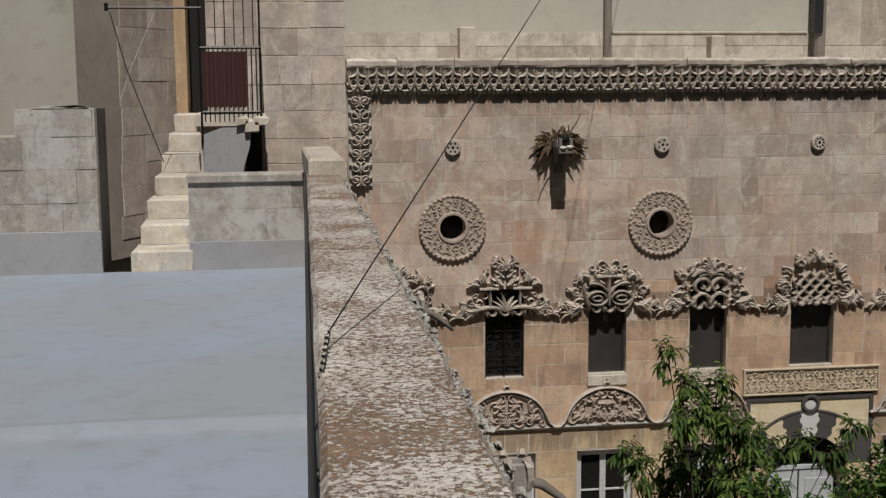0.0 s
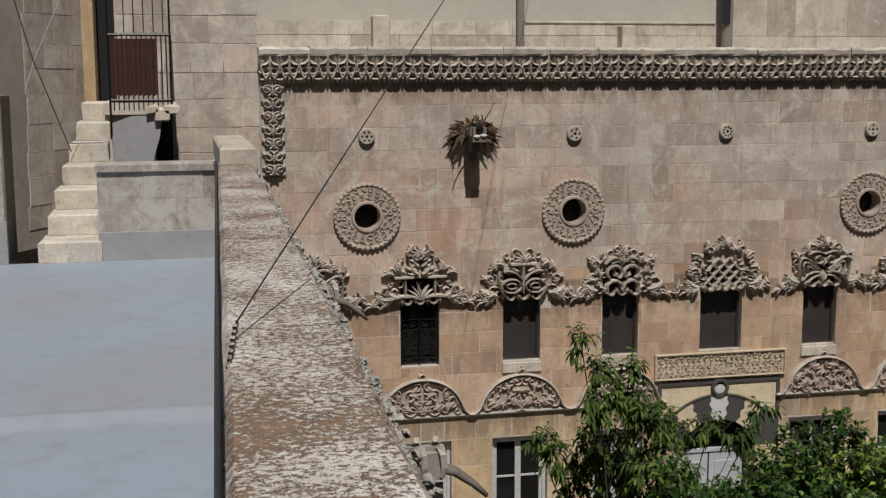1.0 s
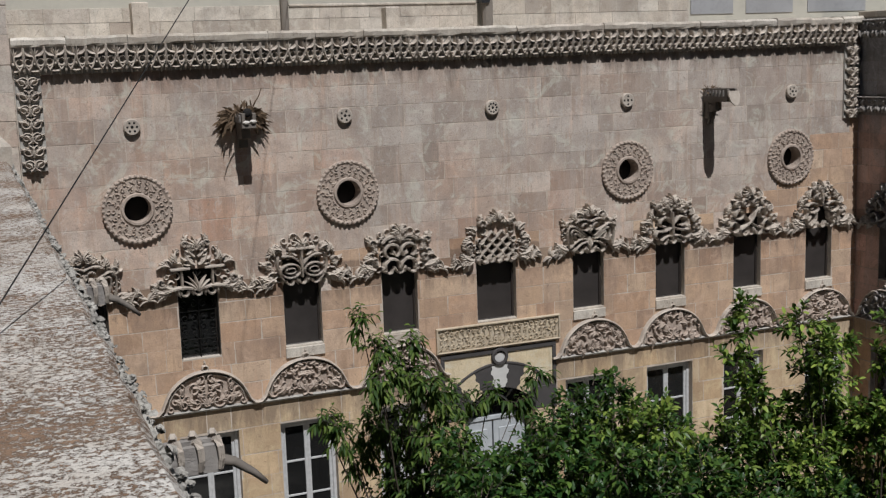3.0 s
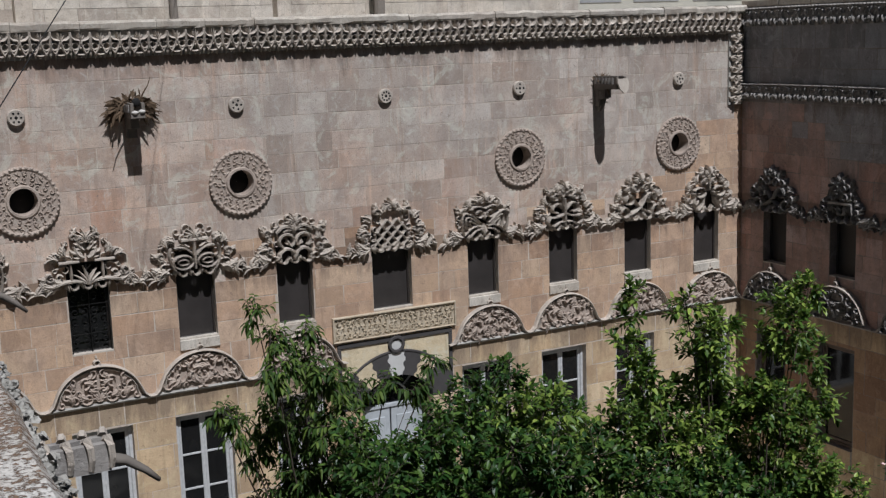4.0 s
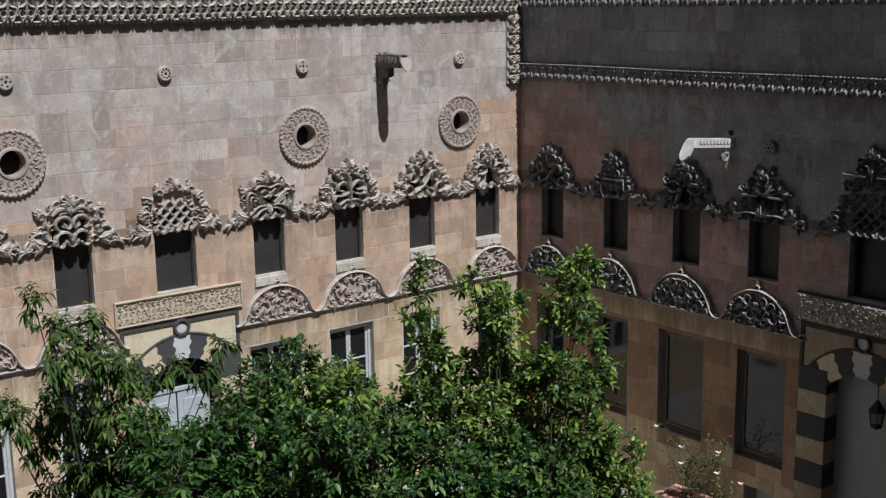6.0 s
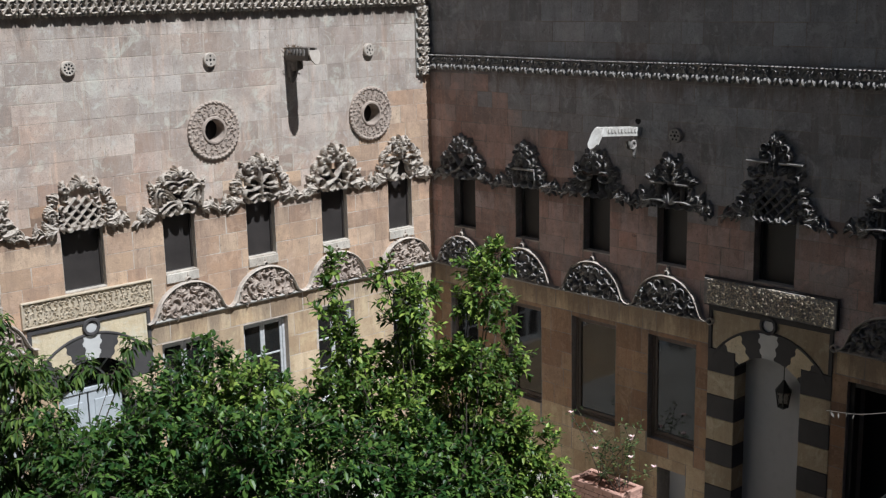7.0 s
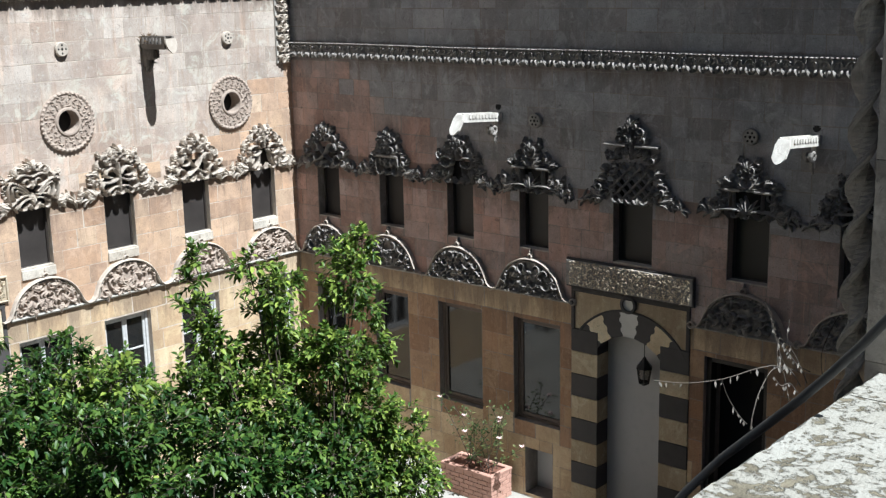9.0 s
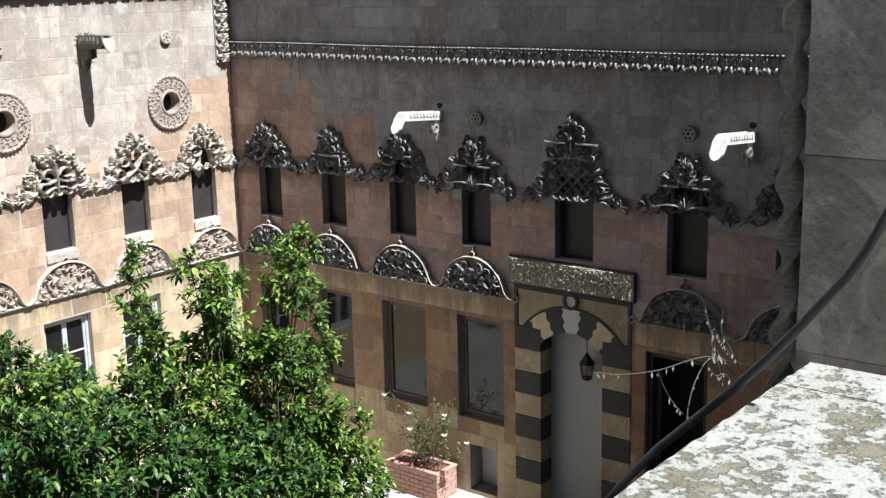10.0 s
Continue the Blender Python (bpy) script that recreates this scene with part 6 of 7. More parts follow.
q = [(0.54, 6.30), (0.93, 6.30), (0.97, 6.52), (1.03, 6.72), (1.06, 6.93), (0.84, 6.97), (0.54, 6.86)]
V = [(x, y, zz) for y in (YA - 1.24, YA - 1.16) for x, zz in q]
thing("landing_panel", Geo().add(V, [tuple(range(7)), tuple(range(13, 6, -1))] + [(i, 7 + i, 7 + (i + 1) % 7, (i + 1) % 7) for i in range(7)]), M_GREYP, None, "broken grey cement panel under the landing", "panel")
for x0, x1, z0, z1 in ((0.98, 1.14, 6.88, 7.02), (1.08, 1.23, 6.95, 7.06), (0.90, 1.03, 6.96, 7.05)):
    g = Geo().bbox(x0, x1, YA - 1.30, YA - 1.10, z0, z1, 0.03)
    g.v = [(x + rnd.uniform(-0.02, 0.02), y, zz + rnd.uniform(-0.02, 0.02)) for x, y, zz in g.v]
    thing("loose_stone", g, M_STEP, None, "rough white stone bedded at the landing edge", "stone", "landing stones")
# a solid black box stands in for the shade below the slab
thing("landing_void", Geo().box(0.98, 1.16, YA - 0.9, YA - 0.1, 6.3, 6.95), M_VOID, None, "black box standing for the shaded gap under the landing", "gap", "", "structure")
rail = thing("iron_railing", None, None, None, "black iron landing railing hung with maroon cloth", "railing")
yr = YA - 1.25
for x in (0.535, 1.165):
    part("post", Geo().tube([(x, yr, 6.75 if x < 1 else 7.05), (x, yr, 8.6)], 0.013, None, 6), M_IRON, rail)
part("rail", Geo().tube([(0.535, yr, 7.78), (1.165, yr, 7.78)], 0.016, None, 6), M_IRON, rail)
part("rail", Geo().tube([(0.535, yr, 7.10), (1.165, yr, 7.10)], 0.012, None, 6), M_IRON, rail)
part("rail", Geo().tube([(1.165, yr, 7.78), (1.165, YA, 7.78)], 0.014, None, 6), M_IRON, rail)
for k in range(12):
    x = 0.575 + k * 0.05
    part("baluster", Geo().tube([(x, yr, 7.0), (x, yr, 7.80)], 0.008, None, 5), M_IRON, rail)
for k in range(6):
    x = 0.6 + k * 0.10
    part("tall_bar", Geo().tube([(x, yr + 0.02, 7.8), (x, yr + 0.02, 9.4)], 0.006, None, 5), M_IRON, rail)
g = Geo()
n = 26
for i in range(n + 1):
    x = 0.56 + 0.47 * i / n
    y = yr - 0.02 + 0.014 * math.sin(i * 1.9)
    for zz in (7.15 + 0.012 * math.sin(i * 2.3), 7.74):
        g.v.append((x, y, zz))
for i in range(n):
    g.f.append((2 * i, 2 * i + 2, 2 * i + 3, 2 * i + 1))
part("cloth", g, M_CLOTH, rail, "maroon cloth hung inside the bars")
STAY0, STAY1, STAY2 = (-0.201, 13.312, 8.065), (-0.07, 13.312, 7.541), (0.242, 13.312, 6.654)
SL0, SL1, SL2 = (0.227, 13.312, 8.105), (-0.04, 13.312, 7.521), (-0.141, 13.312, 7.229)
bar = thing("bracket_arm", None, None, None, "black iron bracket arm with a wire stay", "bracket")
part("arm", Geo().tube([(-0.221, 13.312, 8.105), (0.635, 13.312, 8.105)], 0.013, None, 6), M_IRON, bar)
part("knob", Geo().tube([(-0.231, 13.312, 8.075), (-0.231, 13.312, 8.146)], 0.02, None, 8), M_IRON, bar)
part("stay", Geo().tube([STAY0, STAY1, STAY2], 0.005, None, 5), M_WIRE, bar)
thing("slack_wire", Geo().tube([SL0, SL1, SL2], 0.0035, None, 5), M_NICHE, None, "pale slack wire against the stair wall", "wire")

# ---- the set-back storey above the cornice ----
YU = YA + 1.0
up = thing("upper_wall", Geo().box(2.17, 24.0, YU, YU + 0.4, 7.5, 11.5), M_CREAM, None, "cream plastered upper wall set back over limestone courses", "wall", "", "structure")
for (a, b, z1) in ((2.17, 5.58, 8.04), (5.69, 8.40, 8.02), (8.62, 11.9, 8.5)):
    for z0, z2 in ((7.685, 7.86), (7.863, z1)):
        x = a
        while x < b - 0.02:
            L = min(rnd.uniform(0.3, 0.7), b - x)
            part("stone", Geo().bbox(0, L - 0.002, 0, z2 - z0 - 0.002, 0, 0.035, 0.0015), M_PALE, up, "", Matrix(((1, 0, 0, x), (0, 0, -1, YU), (0, 1, 0, z0), (0, 0, 0, 1))))
            x += L
part("plaster_edge", Geo().bbox(5.70, 8.38, YU - 0.05, YU, 8.02, 8.05, 0.01), M_PALE, up)
for x0, x1, z1 in ((3.66, 3.86, 8.10), (6.98, 7.17, 7.99)):
    thing("stone_stub", Geo().bbox(x0, x1, YU - 0.22, YU, 7.685, z1, 0.015), M_PALE, None, "short limestone stub against the upper wall", "stone stub", "stone stubs")
thing("drain_pipe", Geo().tube([(5.63, YU - 0.06, 7.69), (5.63, YU - 0.06, 10.5)], 0.05, None, 10), M_DARKP, None, "brown drain pipe down the upper wall", "pipe")
thing("drain_pipe", Geo().tube([(8.52, YU - 0.10, 7.69), (8.52, YU - 0.10, 10.5)], 0.08, None, 10), M_DARKP, None, "thick brown drain pipe down the upper wall", "pipe")
thing("black_duct", Geo().bbox(8.40, 8.52, YU - 0.20, YU - 0.08, 8.02, 10.5, 0.01), M_CABLE, None, "black duct beside the thick pipe", "duct")
for x0, x1 in ((11.95, 12.72), (12.96, 13.85), (14.14, 15.3)):
    thing("upper_opening", Geo().box(x0, x1, YU - 0.012, YU - 0.004, 7.80, 8.9), M_GREYP, None, "grey shuttered opening in the upper wall", "shutter", "grey shutters")
thing("far_roof", Geo().box(14.9, 40, 4.0, 26.0, 4.0, 7.50), M_CREAM, None, "roof behind the east wall", "roof", "", "structure")
fh = thing("far_house", Geo().box(19, 40, 6, 40, 4, 9.4), M_CREAM, None, "pale rooftop house beyond the east wall", "house")
for k in range(6):
    part("window", Geo().box(18.98, 18.997, 8 + k * 3.2, 9 + k * 3.2, 7.9, 8.9), M_VOID, fh)

# ---- wires, rope and hose ----
WIRE0, WIRE1 = (1.362, 4.612, 6.745), (6.197, 17.041, 10.641)
wire = thing("stay_wire", None, None, None, "thin twisted steel stay wire tied at the parapet edge", "wire")
p0, p1 = Vector(WIRE0), Vector(WIRE1)
pts = [p0.lerp(p1, t) + Vector((0, 0, 0)) for t in [i / 40 for i in range(41)]]
part("span", Geo().tube(pts, 0.0024, 0.0042, 6), M_WIRE, wire)
g = Geo()
kn = []
for i in range(40):
    t = i / 39
    kn.append((WIRE0[0] - 0.03 * t + 0.006 * math.sin(i * 1.1), WIRE0[1] - 0.26 * t, WIRE0[2] - 0.05 * t + 0.006 * math.cos(i * 1.1)))
part("knot", g.tube(kn, 0.0024, None, 5), M_WIRE, wire)
tl = [(1.36, 4.744, 6.68), (1.349, 4.574, 6.66), (1.333, 4.377, 6.64), (1.321, 4.252, 6.62), (1.309, 4.23, 6.6), (1.302, 4.15, 6.595), (1.301, 4.074, 6.59), (1.302, 4.025, 6.585), (1.306, 3.989, 6.58)]
part("tail", Geo().tube(tl, 0.003, None, 6), M_WIRE, wire, smooth=True)
part("washer", Geo().dome(0, 0, 0.016, 0.014, 10, 3).dome(0, 0, 0.016, -0.014, 10, 3), M_IRON, wire, "black iron ball", Matrix.Translation(tl[-1]), True)
thing("black_cable", Geo().tube([(1.296 + 0.0295 * (y - 3.4) - 0.018, y, 6.655 - 0.01 * math.sin(y * 2.3)) for y in np.linspace(2.3, 12.4, 60)], 0.009, None, 7), M_CABLE, None, "black cable along the inner edge of the parapet", "cable", smooth=True)
thing("garden_hose", Geo().tube([(3.16, 2.60, 6.34), (3.19, 2.50, 6.49), (3.20, 2.43, 6.575), (3.20, 2.38, 6.625), (3.20, 2.33, 6.675), (3.20, 2.279, 6.727), (3.20, 2.225, 6.787), (3.20, 2.177, 6.844), (3.20, 2.13, 6.905), (3.20, 2.083, 6.965), (3.20, 2.052, 7.02), (3.20, 2.025, 7.073), (3.19, 1.98, 7.18), (3.18, 1.90, 7.36)], 0.0088, None, 10), M_CABLE, None, "black rubber hose hanging over the parapet edge", "hose", smooth=True)

# ---- dry climber at the southern parapet ----
dv = thing("dry_climber", None, None, None, "withered climbing plant with bleached hanging leaves", "climbing plant")


def twig_path(a, b, bend, n=14):
    a, b, bend = Vector(a), Vector(b), Vector(bend)
    return [a.lerp(b, t) + bend * math.sin(math.pi * t) for t in [i / n for i in range(n + 1)]]


rv = random.Random(21)
TWIGS = (((3.46, 6.60), (3.42, 6.69), (3.374, 6.718), (3.28, 6.735), (3.171, 6.742), (3.05, 6.765), (2.935, 6.804)),
         ((3.54, 6.62), (3.50, 6.66), (3.44, 6.70), (3.403, 6.744), (3.36, 6.81), (3.321, 6.867)),
         ((3.30, 6.60), (3.304, 6.626), (3.33, 6.665), (3.39, 6.70), (3.46, 6.69), (3.53, 6.65)),
         ((3.30, 6.61), (3.25, 6.65), (3.20, 6.70), (3.171, 6.742)),
         ((3.53, 6.63), (3.47, 6.71), (3.43, 6.75), (3.44, 6.80)),
         ((3.62, 6.62), (3.60, 6.68), (3.66, 6.72), (3.72, 6.74)),
         ((3.50, 6.62), (3.45, 6.66), (3.40, 6.665), (3.36, 6.70)),
         ((3.42, 6.69), (3.39, 6.73), (3.40, 6.77), (3.44, 6.74), (3.47, 6.70)),
         ((3.44, 6.69), (3.42, 6.74), (3.385, 6.80), (3.37, 6.83)),
         ((3.56, 6.65), (3.50, 6.68), (3.46, 6.72), (3.41, 6.76)))
for n, line in enumerate(TWIGS):
    xs = np.linspace(0, len(line) - 1, 4 * len(line))
    fx, fz = np.interp(xs, range(len(line)), [q[0] for q in line]), np.interp(xs, range(len(line)), [q[1] for q in line])
    k = np.array([0.25, 0.5, 0.25])
    sm = lambda w: np.convolve(np.pad(w, 1, mode="edge"), k, "valid")
    fx, fz = sm(sm(fx)), sm(sm(fz))
    P = [Vector((x, 2.42 + 0.01 * math.sin(n + 9 * x), z)) for x, z in zip(fx, fz)]
    part("stem", Geo().tube(P, 0.0011 if n != 2 else 0.0015, 0.0006, 5), M_TWIG, dv)
    for k in range(14 if n < 2 else 6):
        q = P[rv.randrange(2, len(P))]
        L = rv.uniform(0.008, 0.016)
        d = Vector((rv.uniform(-0.5, 0.5), rv.uniform(-0.3, 0.3), -1)).normalized() * L
        s = Vector((0.8, -0.6, rv.uniform(-0.3, 0.3))).normalized() * L * rv.uniform(0.12, 0.22)
        part("dry_leaf", Geo().add([q, q + d * 0.5 + s, q + d, q + d * 0.5 - s], [(0, 1, 2, 3)]), M_DRYLEAF, dv)

# ---- planter with a rose bush ----
PX0, PX1, PY0, PY1, PH = 13.72, 14.19, 11.50, 12.45, 0.45
pt = thing("brick_planter", None, None, None, "small brick planter box with a terracotta rim", "planter")
part("core", Geo().box(PX0 + 0.012, PX1 - 0.012, PY0 + 0.012, PY1 - 0.012, 0, PH - 0.05), M_JOINT, pt)
row = 0
z = 0.01
bh = 0.068
while z < PH - 0.05:
    for face in range(4):
        length = (PY1 - PY0) if face % 2 == 0 else (PX1 - PX0)
        s = -0.09 * (row % 2)
        while s < length:
            a, b = max(0.0, s), min(length, s + 0.175)
            if b - a > 0.03:
                g = Geo().bbox(0, b - a - 0.009, 0, bh - 0.008, 0, 0.014, 0.003)
                if face == 0:
                    M = Matrix(((0, 0, -1, PX0 + 0.014), (-1, 0, 0, PY1 - a), (0, 1, 0, z), (0, 0, 0, 1)))
                elif face == 1:
                    M = Matrix(((1, 0, 0, PX0 + a), (0, 0, -1, PY0 + 0.014), (0, 1, 0, z), (0, 0, 0, 1)))
                elif face == 2:
                    M = Matrix(((0, 0, 1, PX1 - 0.014), (1, 0, 0, PY0 + a), (0, 1, 0, z), (0, 0, 0, 1)))
                else:
                    M = Matrix(((-1, 0, 0, PX1 - a), (0, 0, 1, PY1 - 0.014), (0, 1, 0, z), (0, 0, 0, 1)))
                part("brick", g, M_BRICK, pt, "", M)
            s += 0.175
    z += bh
    row += 1
for x0, x1, y0, y1 in ((PX0 - 0.01, PX1 + 0.01, PY0 - 0.01, PY0 + 0.06), (PX0 - 0.01, PX1 + 0.01, PY1 - 0.06, PY1 + 0.01), (PX0 - 0.01, PX0 + 0.06, PY0 + 0.06, PY1 - 0.06), (PX1 - 0.06, PX1 + 0.01, PY0 + 0.06, PY1 - 0.06)):
    part("rim", Geo().bbox(x0, x1, y0, y1, PH - 0.035, PH, 0.01), M_BRICK, pt)
part("soil", Geo().bbox(PX0 + 0.06, PX1 - 0.06, PY0 + 0.06, PY1 - 0.06, PH - 0.06, PH - 0.035), M_SOIL, pt)


# ---- plants ----
def leaf_quads(g, p, d, L, W, rnd, droop=0.0):
    """One rounded leaf, lightly folded along the midrib and bent towards its tip."""
    d = d.normalized()
    side = d.cross(Vector((rnd.uniform(-0.4, 0.4), rnd.uniform(-0.4, 0.4), 1))).normalized() * W * 0.5
    up = side.cross(d).normalized() * W * 0.12
    dz = Vector((0, 0, -droop * L))
    m1, m2, tip = p + d * L * 0.32 + dz * 0.1, p + d * L * 0.70 + dz * 0.5, p + d * L + dz
    g.add([p, m1, m2, tip, m1 + side * 0.92 + up, m2 + side * 0.80 + up, m1 - side * 0.92 + up, m2 - side * 0.80 + up],
          [(0, 4, 1), (1, 4, 5, 2), (2, 5, 3), (0, 1, 6), (1, 2, 7, 6), (2, 3, 7)])


def spray(g, tw, rnd, p, d, length, leaf, count, droop):
    """A twig with leaves set spirally along it."""
    d = d.normalized()
    side = d.cross(Vector((0.3, 0.2, 1.0))).normalized()
    other = d.cross(side)
    end = p + d * length
    tw.tube([p, end], 0.005, 0.0025, 3)
    a0 = rnd.uniform(0, 6.28)
    for k in range(count):
        t = 0.15 + 0.85 * (k + 0.5) / count
        a = a0 + 2.4 * k
        out = side * math.cos(a) + other * math.sin(a)
        v = d * (0.35 + 0.75 * t) + out * rnd.uniform(0.75, 1.1) + Vector((0, 0, rnd.uniform(-0.1, 0.35) - droop))
        leaf_quads(g, p + d * length * t, v, leaf[0] * rnd.uniform(0.7, 1.2), leaf[1] * rnd.uniform(0.8, 1.2), rnd, 0.15 + droop * 0.6)


def tree(name, base, fork, lumps, leaf, mat, label, seed, droop=0.0, density=1.0, trunk=0.08, skirt=None):
    """A trunk, a limb to every clump, and clumps of leafy sprays with gaps between them."""
    rnd = random.Random(seed)
    ob = thing(name, None, None, None, label, "tree")
    b, f = Vector(base), Vector(fork)
    wood = Geo().tube([b, b.lerp(f, 0.5) + Vector((0.05, -0.04, 0)), f], trunk, trunk * 0.7, 9)
    tw, g = Geo(), Geo()
    lumps = list(lumps)
    if skirt:
        (cx, cy, cz), (rx, ry, rz), n = skirt
        for k in range(n):
            q = 2 * math.pi * k / n + rnd.uniform(-0.3, 0.3)
            t = rnd.uniform(0.35, 1.0)
            lumps.append((cx + rx * t * math.cos(q), cy + ry * t * math.sin(q), cz + rz * rnd.uniform(-1, 1), rnd.uniform(0.30, 0.42)))
    for x, y, z, r in lumps:
        c = Vector((x, y, z))
        foot = f + Vector(((x - f.x) * 0.25, (y - f.y) * 0.25, max(0.0, (z - f.z) * 0.15)))
        bend = foot.lerp(c, 0.5) + Vector((rnd.uniform(-0.08, 0.08), rnd.uniform(-0.08, 0.08), -0.10))
        tw.tube([f, foot, bend, c], 0.016, 0.005, 5)
        n = max(8, int(density * 350 * r ** 1.9))
        for k in range(n):
            v = Vector((rnd.gauss(0, 1), rnd.gauss(0, 1), rnd.gauss(0.1, 1))).normalized()
            edge = 1.0 + 0.45 * noise.noise(v * 1.7 + c * 3.1)
            t = (rnd.uniform(0.35, 1.0) ** 0.6) * edge * 1.12 if k % 5 else rnd.uniform(0.1, 0.6)
            L = rnd.uniform(0.10, 0.20)
            p = c + v * max(0.0, r * t - L * 0.6)
            spray(g, tw, rnd, p, v + Vector((0, 0, 0.25 - min(droop, 0.3))), L, leaf, rnd.randrange(8, 13), droop)
    part("trunk", wood, M_BARK, ob, smooth=True)
    part("twig_mass", tw, M_BARK, ob, kind="stuff")
    part("crown", g, mat, ob, kind="stuff")
    return ob


PEACH = [(4.85, 12.1, 4.87, 0.12), (4.93, 11.93, 4.63, 0.16), (5.29, 11.98, 4.63, 0.12), (5.31, 12.09, 4.34, 0.17), (4.87, 11.63, 4.44, 0.19), (5.28, 11.58, 4.27, 0.22), (5.86, 12.3, 3.9, 0.21), (4.42, 12.08, 3.97, 0.11), (4.59, 11.98, 3.82, 0.15), (4.94, 12.2, 3.79, 0.19), (4.78, 12.13, 3.48, 0.16), (5.31, 12.36, 3.64, 0.29), (5.42, 11.58, 3.81, 0.27), (5.63, 11.57, 3.43, 0.28), (5.33, 12.04, 3.27, 0.34), (5.21, 12.4, 2.83, 0.35), (5.71, 11.89, 2.88, 0.34), (6.66, 11.98, 4.12, 0.1), (6.09, 11.92, 4.01, 0.1), (6.43, 12.0, 3.87, 0.12)]
tree("peach_tree", (5.4, 12.3, 0), (5.35, 12.1, 2.2), PEACH, (0.09, 0.031), M_LEAF_P, "young peach tree with long drooping leaves", 4, 0.62, 1.7, 0.07, ((5.35, 12.0, 2.3), (0.75, 0.6, 0.45), 7))
CITRUS_DARK = [(6.61, 11.51, 3.78, 0.2), (6.93, 11.5, 3.9, 0.24), (6.78, 10.7, 4.26, 0.17), (6.94, 10.73, 4.03, 0.21), (6.48, 11.4, 3.49, 0.34), (6.93, 11.31, 3.48, 0.4), (7.46, 11.25, 3.53, 0.28), (5.86, 10.93, 3.44, 0.29), (7.11, 11.2, 3.06, 0.46), (6.46, 11.2, 2.92, 0.45), (7.64, 11.17, 3.12, 0.32), (5.67, 10.79, 3.2, 0.31), (7.82, 11.07, 3.63, 0.15), (7.64, 11.25, 3.82, 0.15)]
tree("dark_citrus_tree", (7.0, 11.4, 0), (6.95, 11.2, 1.7), CITRUS_DARK, (0.08, 0.038), M_LEAF_D, "dense dark green citrus tree in the courtyard", 9, 0.1, 1.5, 0.09, ((6.9, 11.1, 2.2), (1.2, 0.9, 0.6), 12))
CITRUS_TALL = [(7.59, 9.91, 5.07, 0.08), (7.59, 9.93, 4.85, 0.11), (7.44, 9.77, 4.65, 0.15), (7.45, 9.56, 4.43, 0.21), (8.15, 9.83, 4.92, 0.13), (8.26, 9.71, 4.68, 0.22), (8.93, 10.25, 4.52, 0.19), (8.47, 9.88, 4.34, 0.26), (9.59, 10.14, 4.71, 0.2), (9.75, 9.94, 4.84, 0.17), (9.28, 9.65, 4.59, 0.24), (9.78, 9.99, 4.14, 0.21), (9.15, 9.91, 4.44, 0.15), (8.07, 10.07, 3.78, 0.3), (8.74, 10.02, 3.75, 0.34), (8.94, 9.6, 3.93, 0.26), (10.0, 10.08, 3.66, 0.22), (9.5, 9.96, 3.24, 0.41), (9.68, 9.76, 2.85, 0.36), (9.71, 9.57, 2.31, 0.36), (9.08, 10.16, 2.7, 0.53), (10.48, 9.88, 1.95, 0.26)]
CITRUS_BODY = [(8.03, 10.08, 3.99, 0.3), (8.69, 10.09, 3.74, 0.34), (9.07, 9.89, 3.82, 0.27), (8.03, 9.76, 3.61, 0.37), (7.24, 9.6, 3.99, 0.28), (9.64, 10.0, 3.56, 0.25), (7.09, 9.88, 3.66, 0.36), (7.87, 10.06, 3.2, 0.44), (6.59, 9.82, 4.14, 0.29), (6.53, 10.06, 3.6, 0.36), (6.73, 9.76, 3.29, 0.41), (6.38, 10.08, 4.05, 0.25)]
tree("lime_citrus_tree", (8.9, 9.9, 0), (8.85, 9.85, 1.8), CITRUS_TALL + CITRUS_BODY, (0.082, 0.039), M_LEAF_C, "sunlit glossy citrus tree with tall fresh shoots", 14, 0.08, 1.7, 0.09, ((8.95, 9.8, 2.3), (1.15, 0.8, 0.9), 14))
CITRUS_LOW = [(5.7, 8.84, 4.34, 0.24), (5.98, 8.76, 4.1, 0.26), (6.52, 8.94, 4.08, 0.23), (6.12, 8.79, 3.72, 0.36), (6.81, 8.74, 3.86, 0.28), (7.44, 8.94, 3.31, 0.4), (7.06, 9.25, 3.23, 0.35), (5.86, 9.18, 3.7, 0.32), (8.03, 9.16, 3.43, 0.31), (8.28, 8.83, 3.12, 0.36)]
tree("small_citrus_tree", (7.0, 8.9, 0), (6.95, 8.9, 1.9), CITRUS_LOW, (0.080, 0.038), M_LEAF_D, "low bushy citrus tree beside the taller one", 23, 0.1, 1.6, 0.08, ((7.0, 8.9, 2.5), (1.1, 0.7, 0.6), 9))
CITRUS_FRONT = [(4.98, 10.07, 4.05, 0.23), (5.34, 10.14, 3.92, 0.22), (5.7, 10.18, 3.95, 0.22), (6.14, 10.26, 4.06, 0.2), (6.15, 10.14, 3.78, 0.3), (5.71, 10.25, 3.53, 0.35), (4.97, 9.72, 3.83, 0.27), (6.07, 9.98, 3.39, 0.35)]
tree("front_citrus_tree", (5.75, 10.1, 0), (5.72, 10.1, 2.0), CITRUS_FRONT, (0.09, 0.042), M_LEAF_D, "low dark citrus tree in front of the peach", 27, 0.1, 1.5, 0.08, ((5.75, 10.0, 2.6), (0.8, 0.6, 0.6), 8))

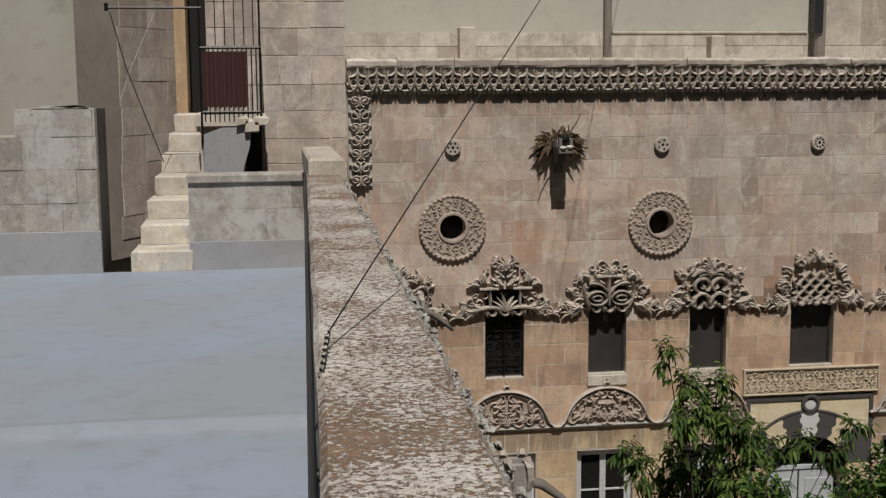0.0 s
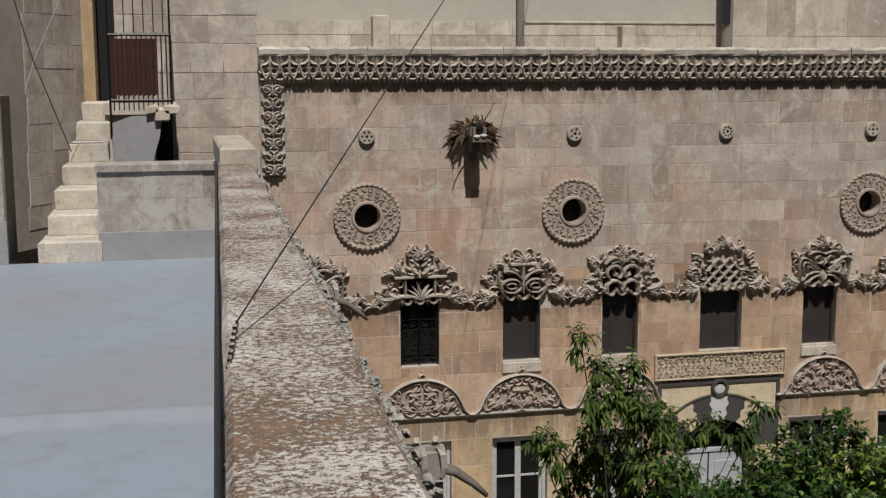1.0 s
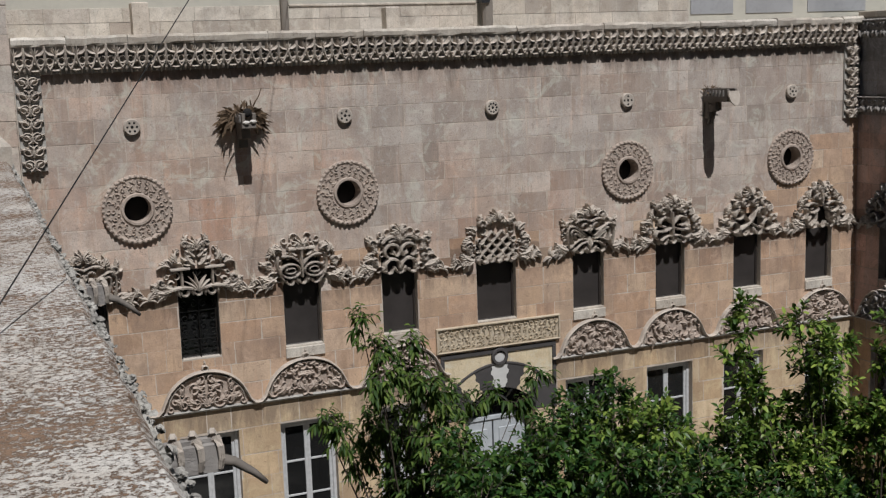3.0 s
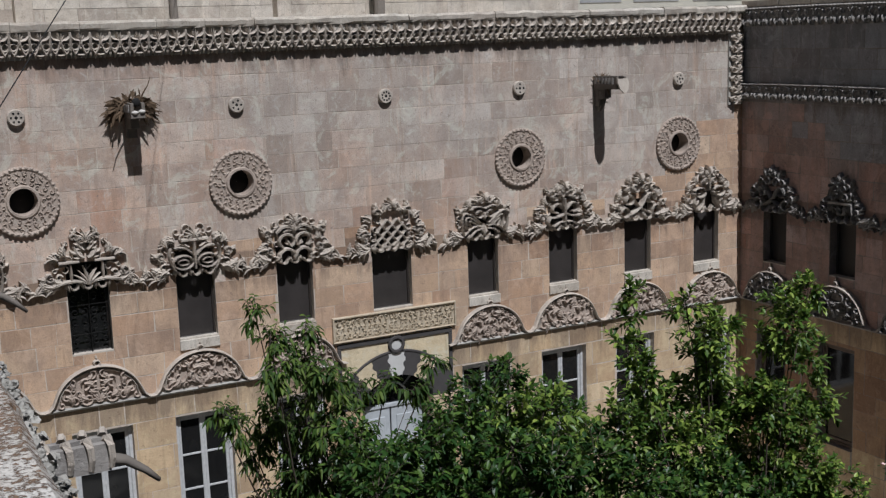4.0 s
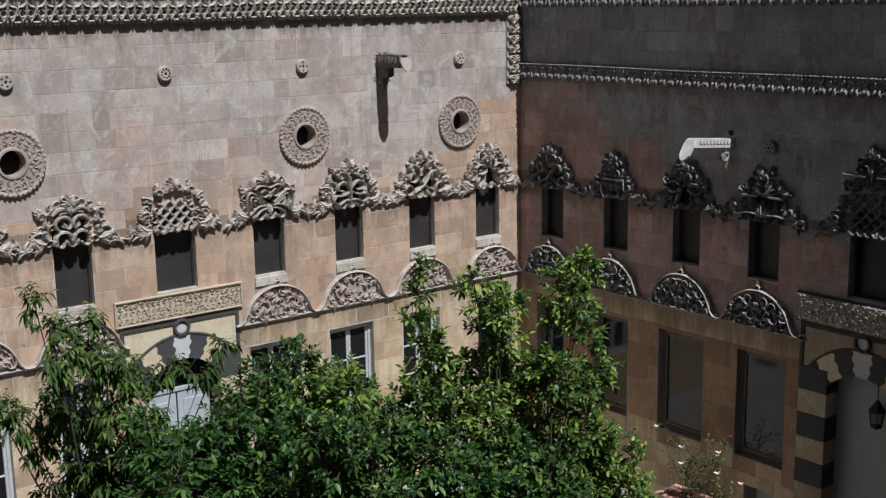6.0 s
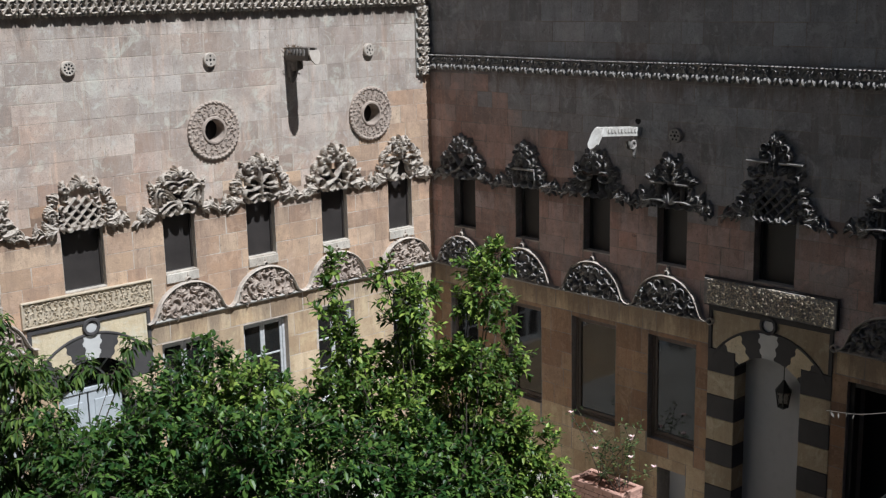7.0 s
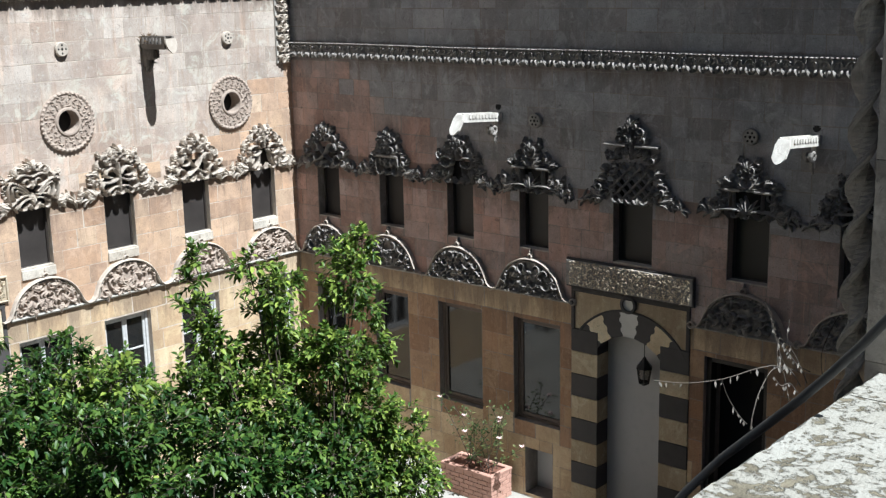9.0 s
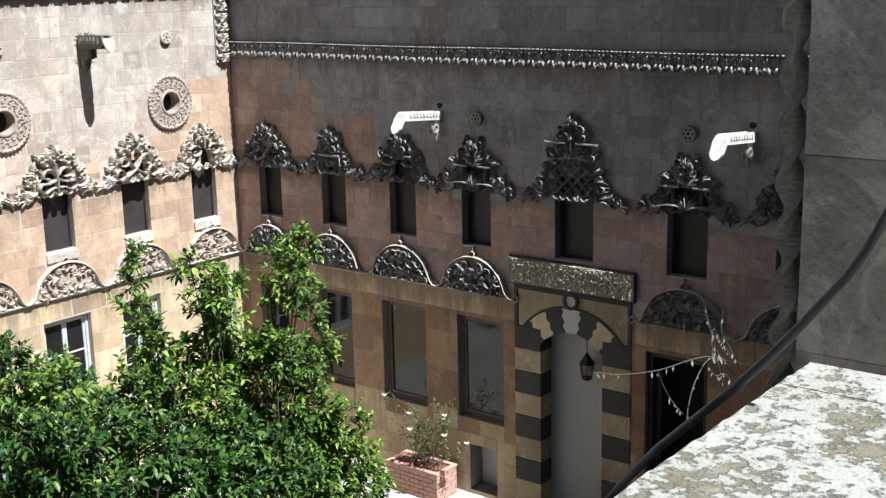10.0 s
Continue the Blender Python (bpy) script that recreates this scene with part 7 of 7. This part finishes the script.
rb = thing("rose_bush", None, None, None, "thin rose bush with pale pink flowers in the planter", "rose bush")
rr = random.Random(31)
crown = Geo()
for k in range(13):
    b = Vector((rr.uniform(PX0 + 0.12, PX1 - 0.12), rr.uniform(PY0 + 0.15, PY1 - 0.15), PH - 0.04))
    t = b + Vector((rr.uniform(-0.25, 0.12), rr.uniform(-0.75, 0.75), rr.uniform(0.5, 1.15)))
    P = twig_path(b, t, (rr.uniform(-0.1, 0.1), rr.uniform(-0.1, 0.1), 0.05))
    part("stem", Geo().tube(P, 0.008, 0.003, 5), M_BARK, rb)
    for q in P[4:]:
        for j in range(4):
            d = Vector((rr.gauss(0, 1), rr.gauss(0, 1), rr.gauss(0, 0.5)))
            leaf_quads(crown, q + d * 0.03, d, 0.055, 0.032, rr)
    if k % 2 == 0:
        fl = Geo()
        for j in range(9):
            a = 2 * math.pi * j / 9 * 1.7
            d = Vector((math.cos(a), math.sin(a), 0.5 + 0.2 * (j % 3)))
            s = Vector((-math.sin(a), math.cos(a), 0)) * 0.022
            o = P[-1]
            fl.add([o, o + d * 0.025 + s, o + d * 0.048, o + d * 0.025 - s], [(0, 1, 2, 3)])
        part("flower", fl, M_PETAL, rb, "pale pink rose")
part("leaves", crown, M_LEAF_R, rb, kind="stuff")


# ---- facing stones of the two facades ----
def mats_n(v, u):
    if v < MOULD:
        return M_YEL, M_YEL_I
    return (M_ASH, M_ASH_I) if v + rn.uniform(-0.25, 0.25) > 4.75 + 0.65 * max(0.0, u - 12.0) else (M_ASHW, M_ASHW_I)


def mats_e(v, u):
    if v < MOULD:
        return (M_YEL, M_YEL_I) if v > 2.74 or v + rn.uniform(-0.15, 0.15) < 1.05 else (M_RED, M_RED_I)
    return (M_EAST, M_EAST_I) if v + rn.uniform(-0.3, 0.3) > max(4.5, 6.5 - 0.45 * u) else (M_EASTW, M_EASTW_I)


block_holes_a = holes_a + [(c - 0.33, c + 0.33, 5.32, 5.97) for c in A_ROUND]
lay(wall_n, 2.17, XB, upper + lower, block_holes_a, mats_n, rn, lambda u, v: v > 3.7 and u < 11.8)
upper_e = courses(MOULD, 7.37, 0.235, 0.285, rn)
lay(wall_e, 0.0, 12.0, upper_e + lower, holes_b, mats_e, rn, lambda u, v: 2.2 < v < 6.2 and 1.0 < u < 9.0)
lay_l = Matrix(((1, 0, 0, 0), (0, 0, -1, YA + 0.02), (0, 1, 0, 0), (0, 0, 0, 1)))
holder = thing("stair_head_facing", None, None, lay_l, "pale old limestone facing behind the stair head", "wall facing", "", "structure")
lay(holder, 0.55, 2.165, courses(5.6, 9.4, 0.26, 0.34, rn), [], lambda v, u: (M_OLDW, M_OLDW_I), rn, lambda u, v: True, 200, 0.002, 0.006)
wc = thing("west_wall_facing", None, None, WEST @ Matrix(((0, 0, 1, 0.002), (1, 0, 0, 0), (0, 1, 0, 0), (0, 0, 0, 1))), "stone facing of the courtyard wall under the parapet", "wall facing", "", "structure")
lay(wc, 0.05, YA - 2.35, courses(3.0, 6.44, 0.26, 0.32, rn), [], lambda v, u: (M_PALE, M_PALE_I), rn, lambda u, v: v > 5.4, 60)
